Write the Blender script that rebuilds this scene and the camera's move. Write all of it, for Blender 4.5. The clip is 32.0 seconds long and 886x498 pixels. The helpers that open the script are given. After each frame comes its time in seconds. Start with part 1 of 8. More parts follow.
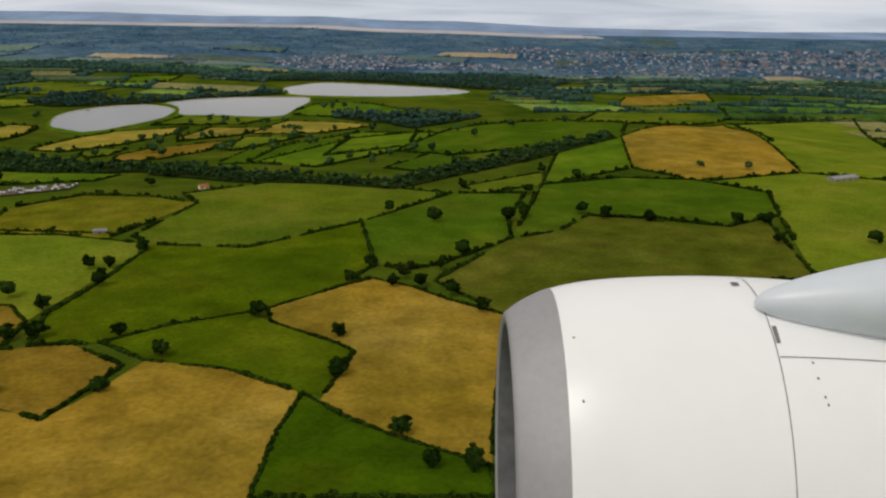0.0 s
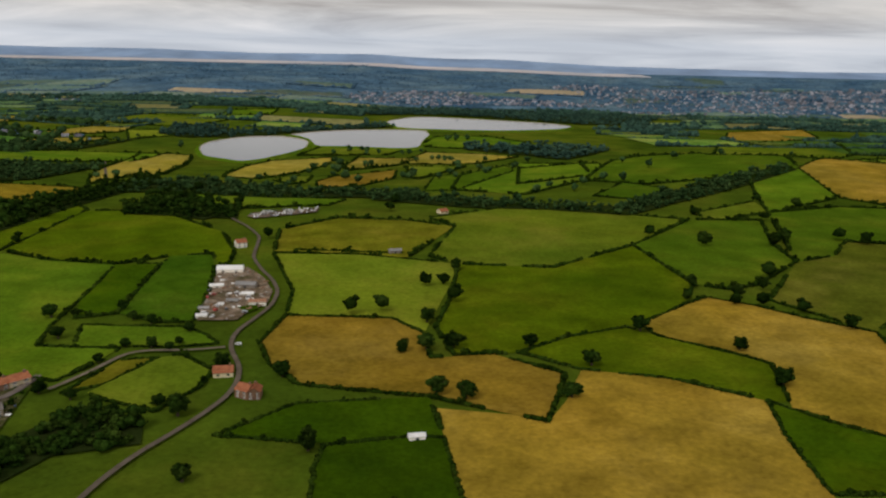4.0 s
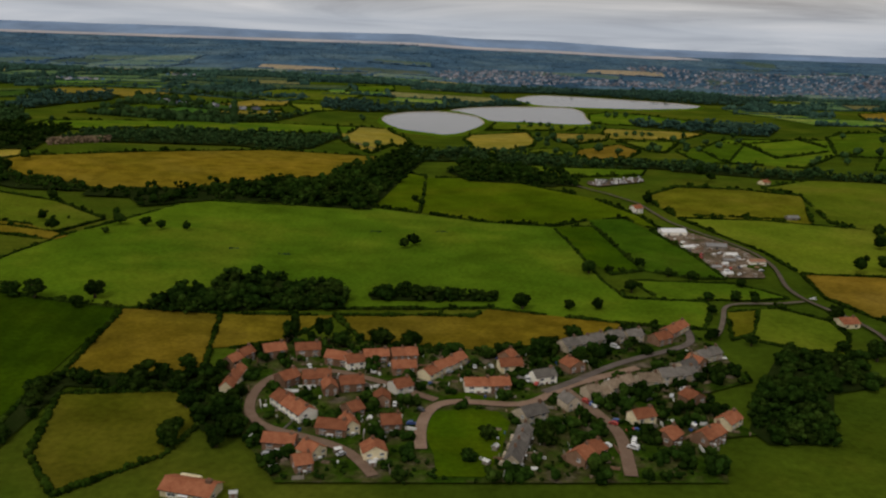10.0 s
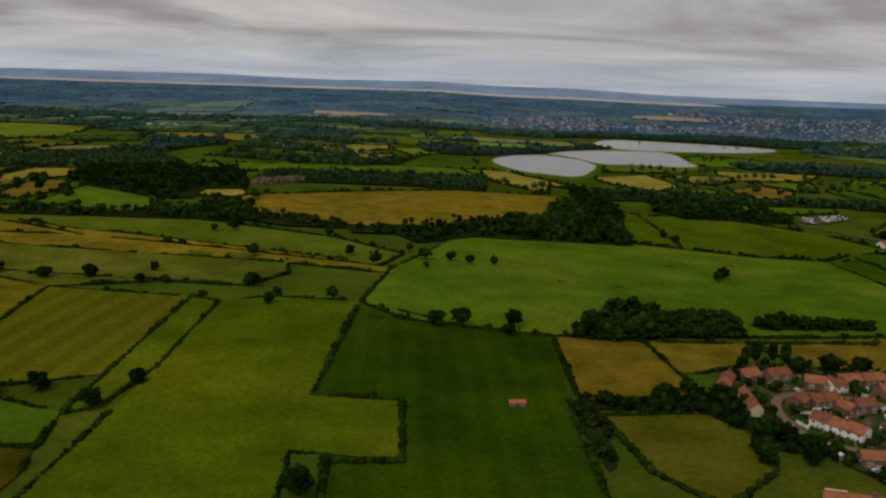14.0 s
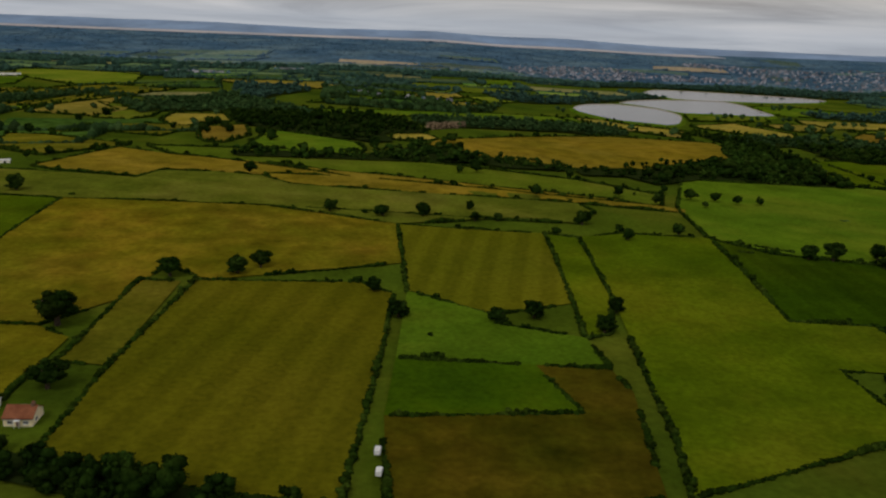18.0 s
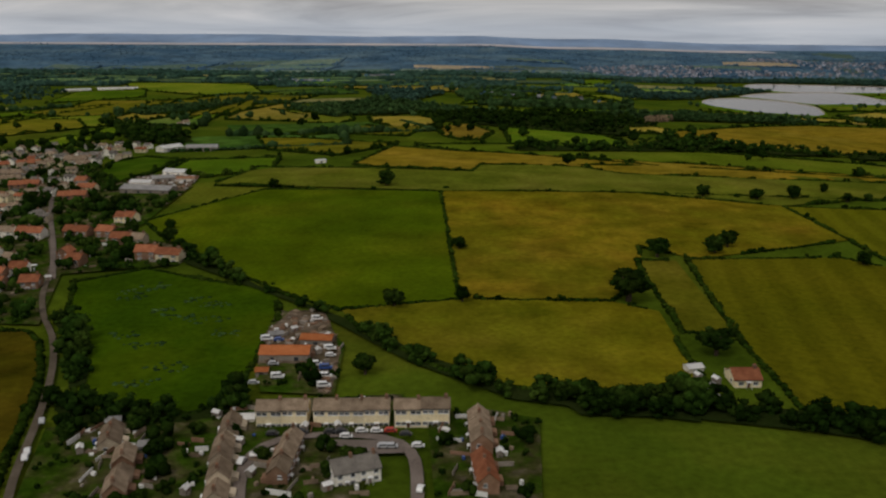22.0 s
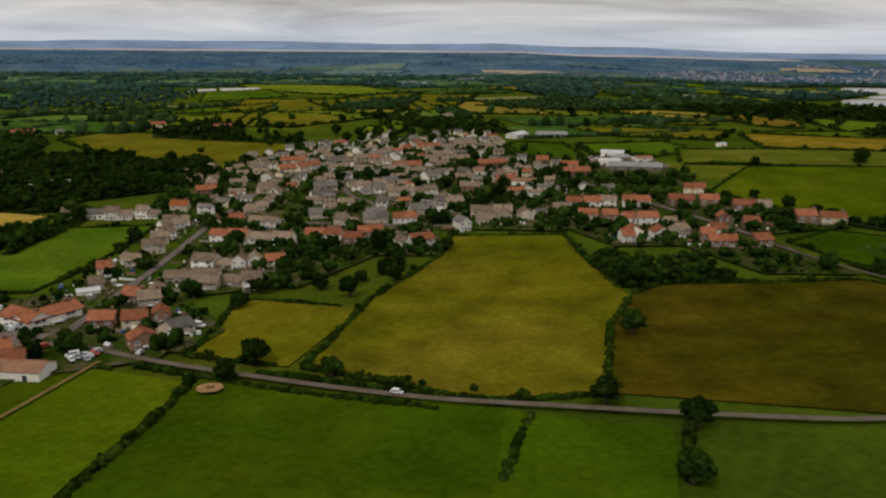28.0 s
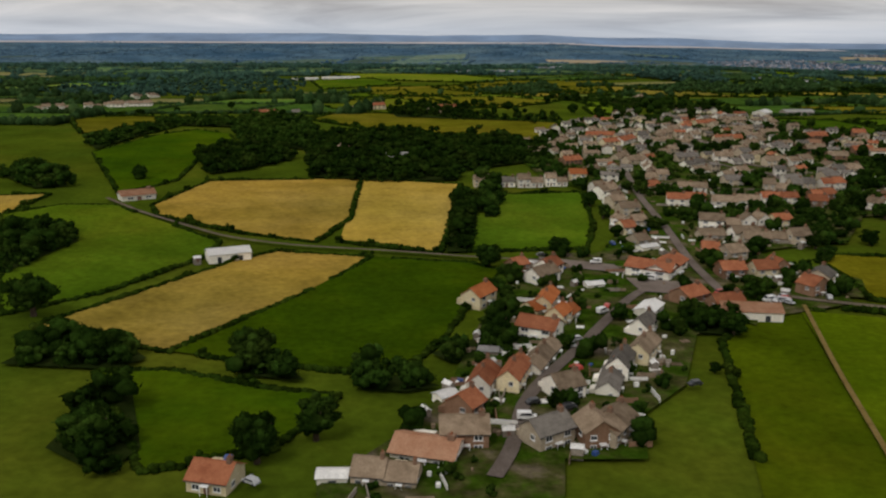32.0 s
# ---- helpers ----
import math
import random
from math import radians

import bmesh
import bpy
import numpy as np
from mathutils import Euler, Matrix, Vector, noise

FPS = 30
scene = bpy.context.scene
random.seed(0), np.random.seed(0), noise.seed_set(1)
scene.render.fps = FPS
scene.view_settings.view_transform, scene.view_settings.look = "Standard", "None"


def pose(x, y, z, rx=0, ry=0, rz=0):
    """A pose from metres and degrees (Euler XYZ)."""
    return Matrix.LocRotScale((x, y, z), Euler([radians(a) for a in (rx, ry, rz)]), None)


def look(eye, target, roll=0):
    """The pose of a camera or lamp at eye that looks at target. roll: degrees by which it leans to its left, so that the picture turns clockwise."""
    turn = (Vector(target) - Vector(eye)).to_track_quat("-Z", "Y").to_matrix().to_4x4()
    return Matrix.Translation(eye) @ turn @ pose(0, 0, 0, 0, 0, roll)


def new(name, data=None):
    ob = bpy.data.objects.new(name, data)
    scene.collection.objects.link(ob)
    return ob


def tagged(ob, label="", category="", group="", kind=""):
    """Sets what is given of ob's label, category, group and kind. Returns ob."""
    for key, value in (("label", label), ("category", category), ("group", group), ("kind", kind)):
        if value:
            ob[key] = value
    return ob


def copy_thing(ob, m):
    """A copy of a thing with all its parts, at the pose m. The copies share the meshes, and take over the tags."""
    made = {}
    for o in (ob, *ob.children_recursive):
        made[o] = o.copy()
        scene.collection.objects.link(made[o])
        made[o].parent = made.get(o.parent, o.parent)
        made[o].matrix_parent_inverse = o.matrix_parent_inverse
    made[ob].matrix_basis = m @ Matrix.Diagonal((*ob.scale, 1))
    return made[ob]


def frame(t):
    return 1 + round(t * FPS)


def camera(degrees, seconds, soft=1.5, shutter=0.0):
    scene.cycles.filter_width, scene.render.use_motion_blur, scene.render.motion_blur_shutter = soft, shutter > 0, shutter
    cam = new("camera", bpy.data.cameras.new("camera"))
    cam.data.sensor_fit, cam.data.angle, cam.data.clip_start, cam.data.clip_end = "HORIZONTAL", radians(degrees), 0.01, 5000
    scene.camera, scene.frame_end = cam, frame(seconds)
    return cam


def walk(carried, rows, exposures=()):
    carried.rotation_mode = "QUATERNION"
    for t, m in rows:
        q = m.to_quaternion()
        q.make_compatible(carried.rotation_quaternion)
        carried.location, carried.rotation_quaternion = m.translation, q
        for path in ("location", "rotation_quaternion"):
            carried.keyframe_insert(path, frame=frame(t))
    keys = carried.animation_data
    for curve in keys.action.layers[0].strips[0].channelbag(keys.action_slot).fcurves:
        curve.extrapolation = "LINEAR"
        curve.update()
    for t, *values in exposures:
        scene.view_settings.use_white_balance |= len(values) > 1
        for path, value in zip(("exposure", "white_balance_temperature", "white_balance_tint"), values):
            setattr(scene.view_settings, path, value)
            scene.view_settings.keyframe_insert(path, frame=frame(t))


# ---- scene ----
cam = camera(53.61, 32.0, soft=2.3)
PATH = [
    (0, 0.00, 0.00, 110.00, 74.239, -0.914, -0.049),
    (0.5, -18.38, -1.81, 109.01, 74.243, -0.765, 0.096),
    (1, -36.74, -3.60, 108.02, 74.235, -0.996, 0.164),
    (1.5, -55.11, -5.37, 107.02, 74.261, -1.044, 0.335),
    (2, -73.46, -7.13, 106.02, 74.741, -1.370, 0.611),
    (2.5, -91.81, -8.88, 105.02, 75.735, -1.313, 0.526),
    (3, -110.16, -10.61, 104.02, 76.359, -1.525, 0.571),
    (3.5, -128.49, -12.33, 103.02, 76.617, -1.221, 1.099),
    (5.5, -201.78, -19.05, 98.99, 76.681, -1.321, 0.726),
    (6, -220.08, -20.70, 97.97, 76.843, -1.544, 0.802),
    (6.5, -238.38, -22.32, 96.96, 76.988, -1.791, 0.953),
    (7, -256.67, -23.94, 95.94, 77.080, -2.165, 0.985),
    (7.5, -274.96, -25.54, 94.92, 77.300, -2.277, 0.870),
    (8, -293.23, -27.12, 93.90, 77.400, -2.366, 0.929),
    (8.5, -311.51, -28.69, 92.88, 76.946, -2.205, 0.940),
    (9, -329.77, -30.25, 91.85, 76.380, -2.070, 0.895),
    (9.5, -348.03, -31.79, 90.83, 75.836, -1.835, 1.325),
    (10, -366.29, -33.31, 89.80, 75.504, -1.815, 1.294),
    (10.5, -384.53, -34.83, 88.77, 75.496, -1.909, 1.058),
    (11, -402.77, -36.32, 87.73, 75.437, -1.678, 0.905),
    (11.5, -421.01, -37.80, 86.70, 75.641, -1.431, 0.618),
    (12, -439.24, -39.27, 85.66, 75.387, -1.467, 0.433),
    (12.5, -457.46, -40.72, 84.62, 75.478, -1.292, 0.175),
    (13, -475.67, -42.16, 83.58, 76.156, -1.167, 0.551),
    (13.5, -493.88, -43.58, 82.54, 77.496, -1.409, 0.767),
    (14, -512.08, -44.99, 81.50, 78.520, -1.765, 1.070),
    (14.5, -530.28, -46.39, 80.45, 78.267, -1.704, 0.889),
    (15, -548.47, -47.76, 79.40, 76.996, -1.685, 1.017),
    (15.5, -566.65, -49.13, 78.35, 75.781, -1.643, 1.111),
    (17.5, -639.32, -54.44, 74.13, 75.450, -2.030, -0.409),
    (18, -657.47, -55.73, 73.07, 75.483, -2.142, -0.827),
    (18.5, -675.61, -57.00, 72.00, 75.204, -1.662, -0.489),
    (19, -693.75, -58.26, 70.94, 75.298, -1.607, -0.243),
    (19.5, -711.88, -59.51, 69.87, 75.765, -1.320, -0.568),
    (20, -730.01, -60.74, 68.81, 76.654, -0.518, -0.571),
    (20.5, -748.12, -61.96, 67.74, 77.385, 0.070, -0.053),
    (21, -766.24, -63.16, 66.66, 77.717, 0.219, 0.313),
    (21.5, -784.34, -64.35, 65.59, 76.784, -0.274, 0.419),
    (22, -802.44, -65.52, 64.51, 75.840, -0.241, 0.296),
    (22.5, -820.53, -66.68, 63.43, 76.129, -0.888, -0.353),
    (23, -838.62, -67.82, 62.35, 76.229, -0.911, -0.470),
    (23.5, -856.70, -68.95, 61.27, 76.108, -0.414, -0.452),
    (24, -874.77, -70.06, 60.19, 75.919, -0.113, 0.095),
    (24.5, -892.84, -71.16, 59.10, 76.927, 0.208, -0.335),
    (26.5, -965.05, -75.41, 54.74, 75.091, -0.637, -0.796),
    (27, -983.08, -76.44, 53.64, 75.884, -0.692, -0.350),
    (27.5, -1001.11, -77.45, 52.54, 76.654, -0.930, -0.656),
    (28, -1019.13, -78.44, 51.44, 76.446, -0.429, -0.592),
    (28.5, -1037.15, -79.42, 50.34, 75.920, -0.180, -1.440),
    (29, -1055.16, -80.39, 49.24, 75.316, -0.555, -1.391),
    (29.5, -1073.16, -81.34, 48.13, 75.677, -1.115, -1.816),
    (30, -1091.16, -82.28, 47.02, 75.854, -0.619, -0.823),
    (30.5, -1109.15, -83.20, 45.91, 77.019, -0.606, -0.353),
    (31, -1127.13, -84.11, 44.80, 77.659, -1.049, -0.432),
    (31.5, -1145.11, -85.00, 43.69, 76.424, -0.414, -0.040),
    (32, -1163.08, -85.88, 42.57, 76.015, -0.203, 0.080),
]
walk(cam, [(t, pose(x, y, z, rx, ry, rz)) for t, x, y, z, rx, ry, rz in PATH], exposures=[(0.0, 0.2), (3.5, 0.18), (6.0, -0.05), (10.0, -0.2), (14.0, -0.33), (22.0, -0.3), (25.0, -0.2), (28.0, 0.05), (32.0, 0.02)])

# ---- world and sun: an overcast afternoon ----
world = bpy.data.worlds.new("overcast_sky")
scene.world = world
world.use_nodes = True
wn, wl = world.node_tree.nodes, world.node_tree.links
wn.clear()


def wnode(kind, **values):
    n = wn.new(kind)
    for key, value in values.items():
        n.inputs[key].default_value = value
    return n


sky = wn.new("ShaderNodeTexSky")
sky.sky_type, sky.sun_disc, sky.sun_elevation, sky.sun_rotation = "NISHITA", False, radians(48), radians(200)
sky_dim = wn.new("ShaderNodeVectorMath")
sky_dim.operation = "SCALE"
sky_dim.inputs["Scale"].default_value = 0.055
wl.new(sky.outputs[0], sky_dim.inputs[0])
coord = wn.new("ShaderNodeTexCoord")
split = wn.new("ShaderNodeSeparateXYZ")
wl.new(coord.outputs["Generated"], split.inputs[0])
lift = wn.new("ShaderNodeMath")
lift.operation = "ADD"
lift.inputs[1].default_value = 0.085
wl.new(split.outputs[2], lift.inputs[0])
low = wn.new("ShaderNodeMath")
low.operation = "MAXIMUM"
low.inputs[1].default_value = 0.03
wl.new(lift.outputs[0], low.inputs[0])
flat_x, flat_y = wn.new("ShaderNodeMath"), wn.new("ShaderNodeMath")
for k, n in enumerate((flat_x, flat_y)):
    n.operation = "DIVIDE"
    wl.new(split.outputs[k], n.inputs[0])
    wl.new(low.outputs[0], n.inputs[1])
deck = wn.new("ShaderNodeCombineXYZ")
wl.new(flat_x.outputs[0], deck.inputs[0])
wl.new(flat_y.outputs[0], deck.inputs[1])
billow = wnode("ShaderNodeTexNoise", Scale=0.3, Detail=9.0, Roughness=0.58, Distortion=0.7)
wl.new(deck.outputs[0], billow.inputs["Vector"])
cloud = wn.new("ShaderNodeValToRGB")
cloud.color_ramp.elements[0].position, cloud.color_ramp.elements[0].color = 0.39, (0.37, 0.35, 0.345, 1)
cloud.color_ramp.elements[1].position, cloud.color_ramp.elements[1].color = 0.7, (0.84, 0.79, 0.75, 1)
mid = cloud.color_ramp.elements.new(0.5)
mid.color = (0.54, 0.525, 0.515, 1)
wl.new(billow.outputs[0], cloud.inputs[0])
low_band = wn.new("ShaderNodeMapRange")
low_band.inputs[1].default_value, low_band.inputs[2].default_value = 0.0, 0.035
low_band.inputs[3].default_value, low_band.inputs[4].default_value = 0.6, 0.0
wl.new(split.outputs[2], low_band.inputs[0])
pale = wn.new("ShaderNodeMix")
pale.data_type = "RGBA"
pale.inputs[7].default_value = (0.5, 0.57, 0.68, 1)
wl.new(low_band.outputs[0], pale.inputs[0])
wl.new(cloud.outputs[0], pale.inputs[6])
cover = wn.new("ShaderNodeMix")
cover.data_type = "RGBA"
cover.inputs[0].default_value = 0.94
wl.new(sky_dim.outputs[0], cover.inputs[6])
wl.new(pale.outputs[2], cover.inputs[7])
glow = wnode("ShaderNodeBackground", Strength=1.0)
wl.new(cover.outputs[2], glow.inputs[0])
wl.new(glow.outputs[0], wn.new("ShaderNodeOutputWorld").inputs[0])

sun = new("sun", bpy.data.lights.new("sun", "SUN"))
sun.data.energy, sun.data.angle, sun.data.color = 1.0, radians(16), (1.0, 0.95, 0.84)
sun.matrix_world = look((-300, -500, 700), (0, 0, 0))


# ---- materials ----
def material(name, colours, scale=1.0, fine=12.0, rough=0.9, bump_depth=0.3, metal=0.0, vary=0.25, spots=0.0, stripe=None, leafy=0.0, grain=0.28):
    """A surface with large patches between its colours, fine grain, bump, and a change from object to object."""
    m = bpy.data.materials.new(name)
    m.use_nodes = True
    nodes, links = m.node_tree.nodes, m.node_tree.links
    bsdf = nodes["Principled BSDF"]
    geo = nodes.new("ShaderNodeNewGeometry")
    big, small = nodes.new("ShaderNodeTexNoise"), nodes.new("ShaderNodeTexNoise")
    for n, s, d in ((big, scale, 5.0), (small, fine, 4.0)):
        n.inputs["Scale"].default_value, n.inputs["Detail"].default_value, n.inputs["Roughness"].default_value = s, d, 0.62
        links.new(geo.outputs["Position"], n.inputs["Vector"])
    ramp = nodes.new("ShaderNodeValToRGB")
    ramp.color_ramp.elements[0].position, ramp.color_ramp.elements[1].position = 0.32, 0.68
    for k in range(len(colours) - 2):
        ramp.color_ramp.elements.new(0.32 + 0.36 * (k + 1) / (len(colours) - 1))
    for e, c in zip(ramp.color_ramp.elements, colours):
        e.color = (*c, 1)
    links.new(big.outputs[0], ramp.inputs[0])
    colour = ramp.outputs[0]

    def times(a, fac, amount):
        n = nodes.new("ShaderNodeMapRange")
        n.inputs[1].default_value, n.inputs[2].default_value = 0.25, 0.75
        n.inputs[3].default_value, n.inputs[4].default_value = 1 - amount, 1 + amount
        links.new(fac, n.inputs[0])
        mul = nodes.new("ShaderNodeVectorMath")
        mul.operation = "SCALE"
        links.new(a, mul.inputs[0])
        links.new(n.outputs[0], mul.inputs["Scale"])
        return mul.outputs[0]

    if scale < 0.05 and vary:
        drift = nodes.new("ShaderNodeTexNoise")
        drift.inputs["Scale"].default_value, drift.inputs["Detail"].default_value = scale * 0.45, 3
        links.new(geo.outputs["Position"], drift.inputs["Vector"])
        tint = nodes.new("ShaderNodeMix")
        tint.data_type, tint.blend_type = "RGBA", "MULTIPLY"
        tint.inputs[7].default_value = (1.12, 1.0, 0.9, 1)
        fade = nodes.new("ShaderNodeMapRange")
        fade.inputs[1].default_value, fade.inputs[2].default_value = 0.35, 0.65
        links.new(drift.outputs[0], fade.inputs[0])
        links.new(fade.outputs[0], tint.inputs[0])
        links.new(colour, tint.inputs[6])
        colour = times(tint.outputs[2], drift.outputs[0], 0.16)
    colour = times(colour, small.outputs[0], grain + leafy)
    info = nodes.new("ShaderNodeObjectInfo")
    if vary:
        colour = times(colour, info.outputs["Random"], vary * 0.6)
    if leafy:
        colour = times(colour, geo.outputs["Random Per Island"], leafy)
    if stripe:
        angle, width, amount = stripe
        turn = nodes.new("ShaderNodeMapping")
        turn.inputs["Rotation"].default_value = (0, 0, radians(angle))
        links.new(geo.outputs["Position"], turn.inputs["Vector"])
        wave = nodes.new("ShaderNodeTexWave")
        wave.inputs["Scale"].default_value, wave.inputs["Distortion"].default_value = 0.314 / width, 1.2
        wave.inputs["Detail"].default_value, wave.inputs["Detail Scale"].default_value = 3, 0.4
        links.new(turn.outputs[0], wave.inputs["Vector"])
        colour = times(colour, wave.outputs[1], amount)
    if spots:
        blot = nodes.new("ShaderNodeTexNoise")
        blot.inputs["Scale"].default_value, blot.inputs["Detail"].default_value = scale * 3.3, 6
        links.new(geo.outputs["Position"], blot.inputs["Vector"])
        colour = times(colour, blot.outputs[0], spots)
    links.new(colour, bsdf.inputs["Base Color"])
    bsdf.inputs["Roughness"].default_value, bsdf.inputs["Metallic"].default_value = rough, metal
    bsdf.inputs["Specular IOR Level"].default_value = 0.0 if rough > 0.7 else 0.5
    if bump_depth:
        rise = nodes.new("ShaderNodeBump")
        rise.inputs["Strength"].default_value, rise.inputs["Distance"].default_value = bump_depth, 0.15
        links.new(small.outputs[0], rise.inputs["Height"])
        links.new(rise.outputs[0], bsdf.inputs["Normal"])
    return m


MAT = {
    "ground": material("rough_pasture", [(0.033, 0.06, 0.005), (0.05, 0.08, 0.006), (0.076, 0.092, 0.009)], 0.012, 0.5, spots=0.3),
    "g1": material("lush_grass", [(0.024, 0.056, 0.002), (0.036, 0.074, 0.002), (0.058, 0.09, 0.003)], 0.02, 0.6, spots=0.25),
    "g2": material("grazed_grass", [(0.05, 0.104, 0.005), (0.07, 0.128, 0.007), (0.105, 0.148, 0.01)], 0.018, 0.6, spots=0.25),
    "g3": material("yellowing_grass", [(0.082, 0.13, 0.008), (0.11, 0.155, 0.011), (0.155, 0.176, 0.018)], 0.016, 0.5, spots=0.2),
    "g4": material("grazed_olive_grass", [(0.045, 0.08, 0.002), (0.062, 0.097, 0.003), (0.09, 0.112, 0.005)], 0.018, 0.6, spots=0.3),
    "o": material("olive_meadow", [(0.086, 0.1, 0.006), (0.116, 0.118, 0.009), (0.158, 0.14, 0.015)], 0.02, 0.5, spots=0.3),
    "o2": material("ripening_meadow", [(0.082, 0.092, 0.004), (0.112, 0.108, 0.006), (0.145, 0.124, 0.01)], 0.025, 0.6, spots=0.4),
    "t1": material("dry_hay_field", [(0.172, 0.125, 0.013), (0.215, 0.152, 0.019), (0.266, 0.192, 0.033)], 0.022, 0.5, spots=0.3),
    "t2": material("orange_stubble", [(0.132, 0.108, 0.008), (0.16, 0.124, 0.011), (0.192, 0.145, 0.016)], 0.03, 0.6, spots=0.35),
    "t3": material("brown_meadow", [(0.045, 0.053, 0.003), (0.062, 0.057, 0.004), (0.086, 0.066, 0.006)], 0.028, 0.5, spots=0.45),
    "o3": material("dry_rough_meadow", [(0.078, 0.085, 0.004), (0.114, 0.101, 0.006), (0.158, 0.115, 0.009)], 0.028, 0.5, spots=0.4),
    "y1": material("straw_field", [(0.27, 0.2, 0.032), (0.32, 0.235, 0.045), (0.375, 0.275, 0.065)], 0.03, 0.6, spots=0.25),
    "y3": material("pale_ripening_field", [(0.19, 0.172, 0.02), (0.235, 0.2, 0.03), (0.28, 0.235, 0.05)], 0.03, 0.6, spots=0.25),
    # litter colour darkened to stand in for shade under the crowns
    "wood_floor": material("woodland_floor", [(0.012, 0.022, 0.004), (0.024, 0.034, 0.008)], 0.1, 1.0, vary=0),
    "o4": material("green_olive_pasture", [(0.07, 0.094, 0.008), (0.094, 0.114, 0.011), (0.126, 0.13, 0.018)], 0.02, 0.5, spots=0.3),
    "s2": material("mown_meadow_b", [(0.096, 0.11, 0.004), (0.135, 0.138, 0.009)], 0.02, 0.6, stripe=(8, 10, 0.1)),
    "s3": material("mown_meadow_c", [(0.086, 0.094, 0.004), (0.12, 0.115, 0.007)], 0.02, 0.6, stripe=(10, 11, 0.09)),
    "s5": material("paddock_grass", [(0.034, 0.08, 0.004), (0.046, 0.098, 0.005), (0.066, 0.112, 0.008)], 0.03, 0.6, spots=0.3),
    "s4": material("drilled_green_field", [(0.022, 0.052, 0.002), (0.034, 0.07, 0.002), (0.05, 0.084, 0.003)], 0.016, 0.6, spots=0.3, stripe=(-4, 8, 0.06)),
    "hedge": material("hedge_leaves", [(0.008, 0.019, 0.002), (0.015, 0.03, 0.003), (0.028, 0.044, 0.005)], 0.12, 2.2, vary=0.2, leafy=0.4),
    "leaf": material("broad_leaves", [(0.008, 0.02, 0.003), (0.014, 0.031, 0.004), (0.028, 0.047, 0.007)], 0.1, 1.2, vary=0.45, leafy=0.35),
    # broad-leaf green made paler, with the haze over distance painted in
    "mid_leaf": material("hazed_hedgerow_leaves", [(0.017, 0.04, 0.012), (0.027, 0.056, 0.017), (0.047, 0.08, 0.024)], 0.1, 1.2, vary=0.2, leafy=0.35),
    "bark": material("bark", [(0.05, 0.035, 0.022), (0.09, 0.07, 0.05)], 1.5, 12),
    "asphalt": material("worn_asphalt", [(0.105, 0.084, 0.062), (0.16, 0.131, 0.1)], 0.2, 4, bump_depth=0.1),
    "estate_road": material("worn_estate_road", [(0.13, 0.105, 0.09), (0.2, 0.165, 0.145)], 0.2, 4, bump_depth=0.1),
    "pink_road": material("pinkish_village_road", [(0.2, 0.13, 0.09), (0.27, 0.185, 0.135)], 0.2, 4, bump_depth=0.1),
    "gravel": material("gravel_yard", [(0.06, 0.055, 0.025), (0.13, 0.095, 0.065), (0.24, 0.19, 0.145)], 0.12, 3, spots=0.5),
    "path": material("trodden_path", [(0.14, 0.1, 0.032), (0.195, 0.14, 0.052)], 0.3, 3),
    "earth": material("bare_orange_earth", [(0.3, 0.17, 0.075), (0.42, 0.26, 0.12)], 0.4, 3, spots=0.3),
    "dam": material("dam_stone", [(0.3, 0.26, 0.22), (0.4, 0.35, 0.3)], 0.3, 3),
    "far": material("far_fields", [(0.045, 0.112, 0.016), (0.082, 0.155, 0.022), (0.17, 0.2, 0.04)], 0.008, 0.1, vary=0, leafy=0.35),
    # pasture green cooled towards blue to imitate haze
    "plain": material("hazed_pasture", [(0.052, 0.104, 0.042), (0.088, 0.142, 0.056), (0.16, 0.19, 0.08)], 0.008, 0.1, vary=0, leafy=0.35),
    # slope fields with haze mixed into their base colours
    "hazy": material("hazed_slope_pasture", [(0.072, 0.122, 0.106), (0.098, 0.15, 0.118), (0.16, 0.185, 0.135)], 0.006, 0.1, vary=0, leafy=0.3),
    "hazy_tan": material("hazed_slope_stubble", [(0.25, 0.21, 0.14), (0.34, 0.275, 0.18)], 0.008, 0.1, vary=0, leafy=0.2),
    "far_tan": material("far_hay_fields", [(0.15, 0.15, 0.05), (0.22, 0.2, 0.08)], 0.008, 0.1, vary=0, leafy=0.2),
    # leaf colour raised and blued in place of light scattered by haze
    "far_wood": material("hazed_woodland", [(0.021, 0.049, 0.036), (0.032, 0.068, 0.05), (0.048, 0.092, 0.06)], 0.02, 0.3, vary=0, leafy=0.25),
    # haze blue and uneven slope tone are put into the wood colour
    "ridge_wood": material("hazed_ridge_woodland", [(0.038, 0.085, 0.142), (0.068, 0.125, 0.182), (0.11, 0.17, 0.205)], 0.005, 0.06, vary=0, leafy=0.12, spots=0.3),
    # town walls dulled to grey-lilac, haze included in the colour
    "far_town": material("hazed_town_walls", [(0.2, 0.21, 0.25), (0.38, 0.38, 0.42)], 0.02, 0.4, vary=0, leafy=0.4),
    # blue of the distant air is painted into the hill colour
    "far_hill": material("hazed_far_hill", [(0.205, 0.295, 0.45), (0.25, 0.335, 0.475)], 0.0025, 0.004, vary=0),
    "mud": material("tidal_mudflat", [(0.26, 0.28, 0.33), (0.42, 0.38, 0.38), (0.55, 0.48, 0.45)], 0.003, 0.01, rough=0.5, vary=0),
}


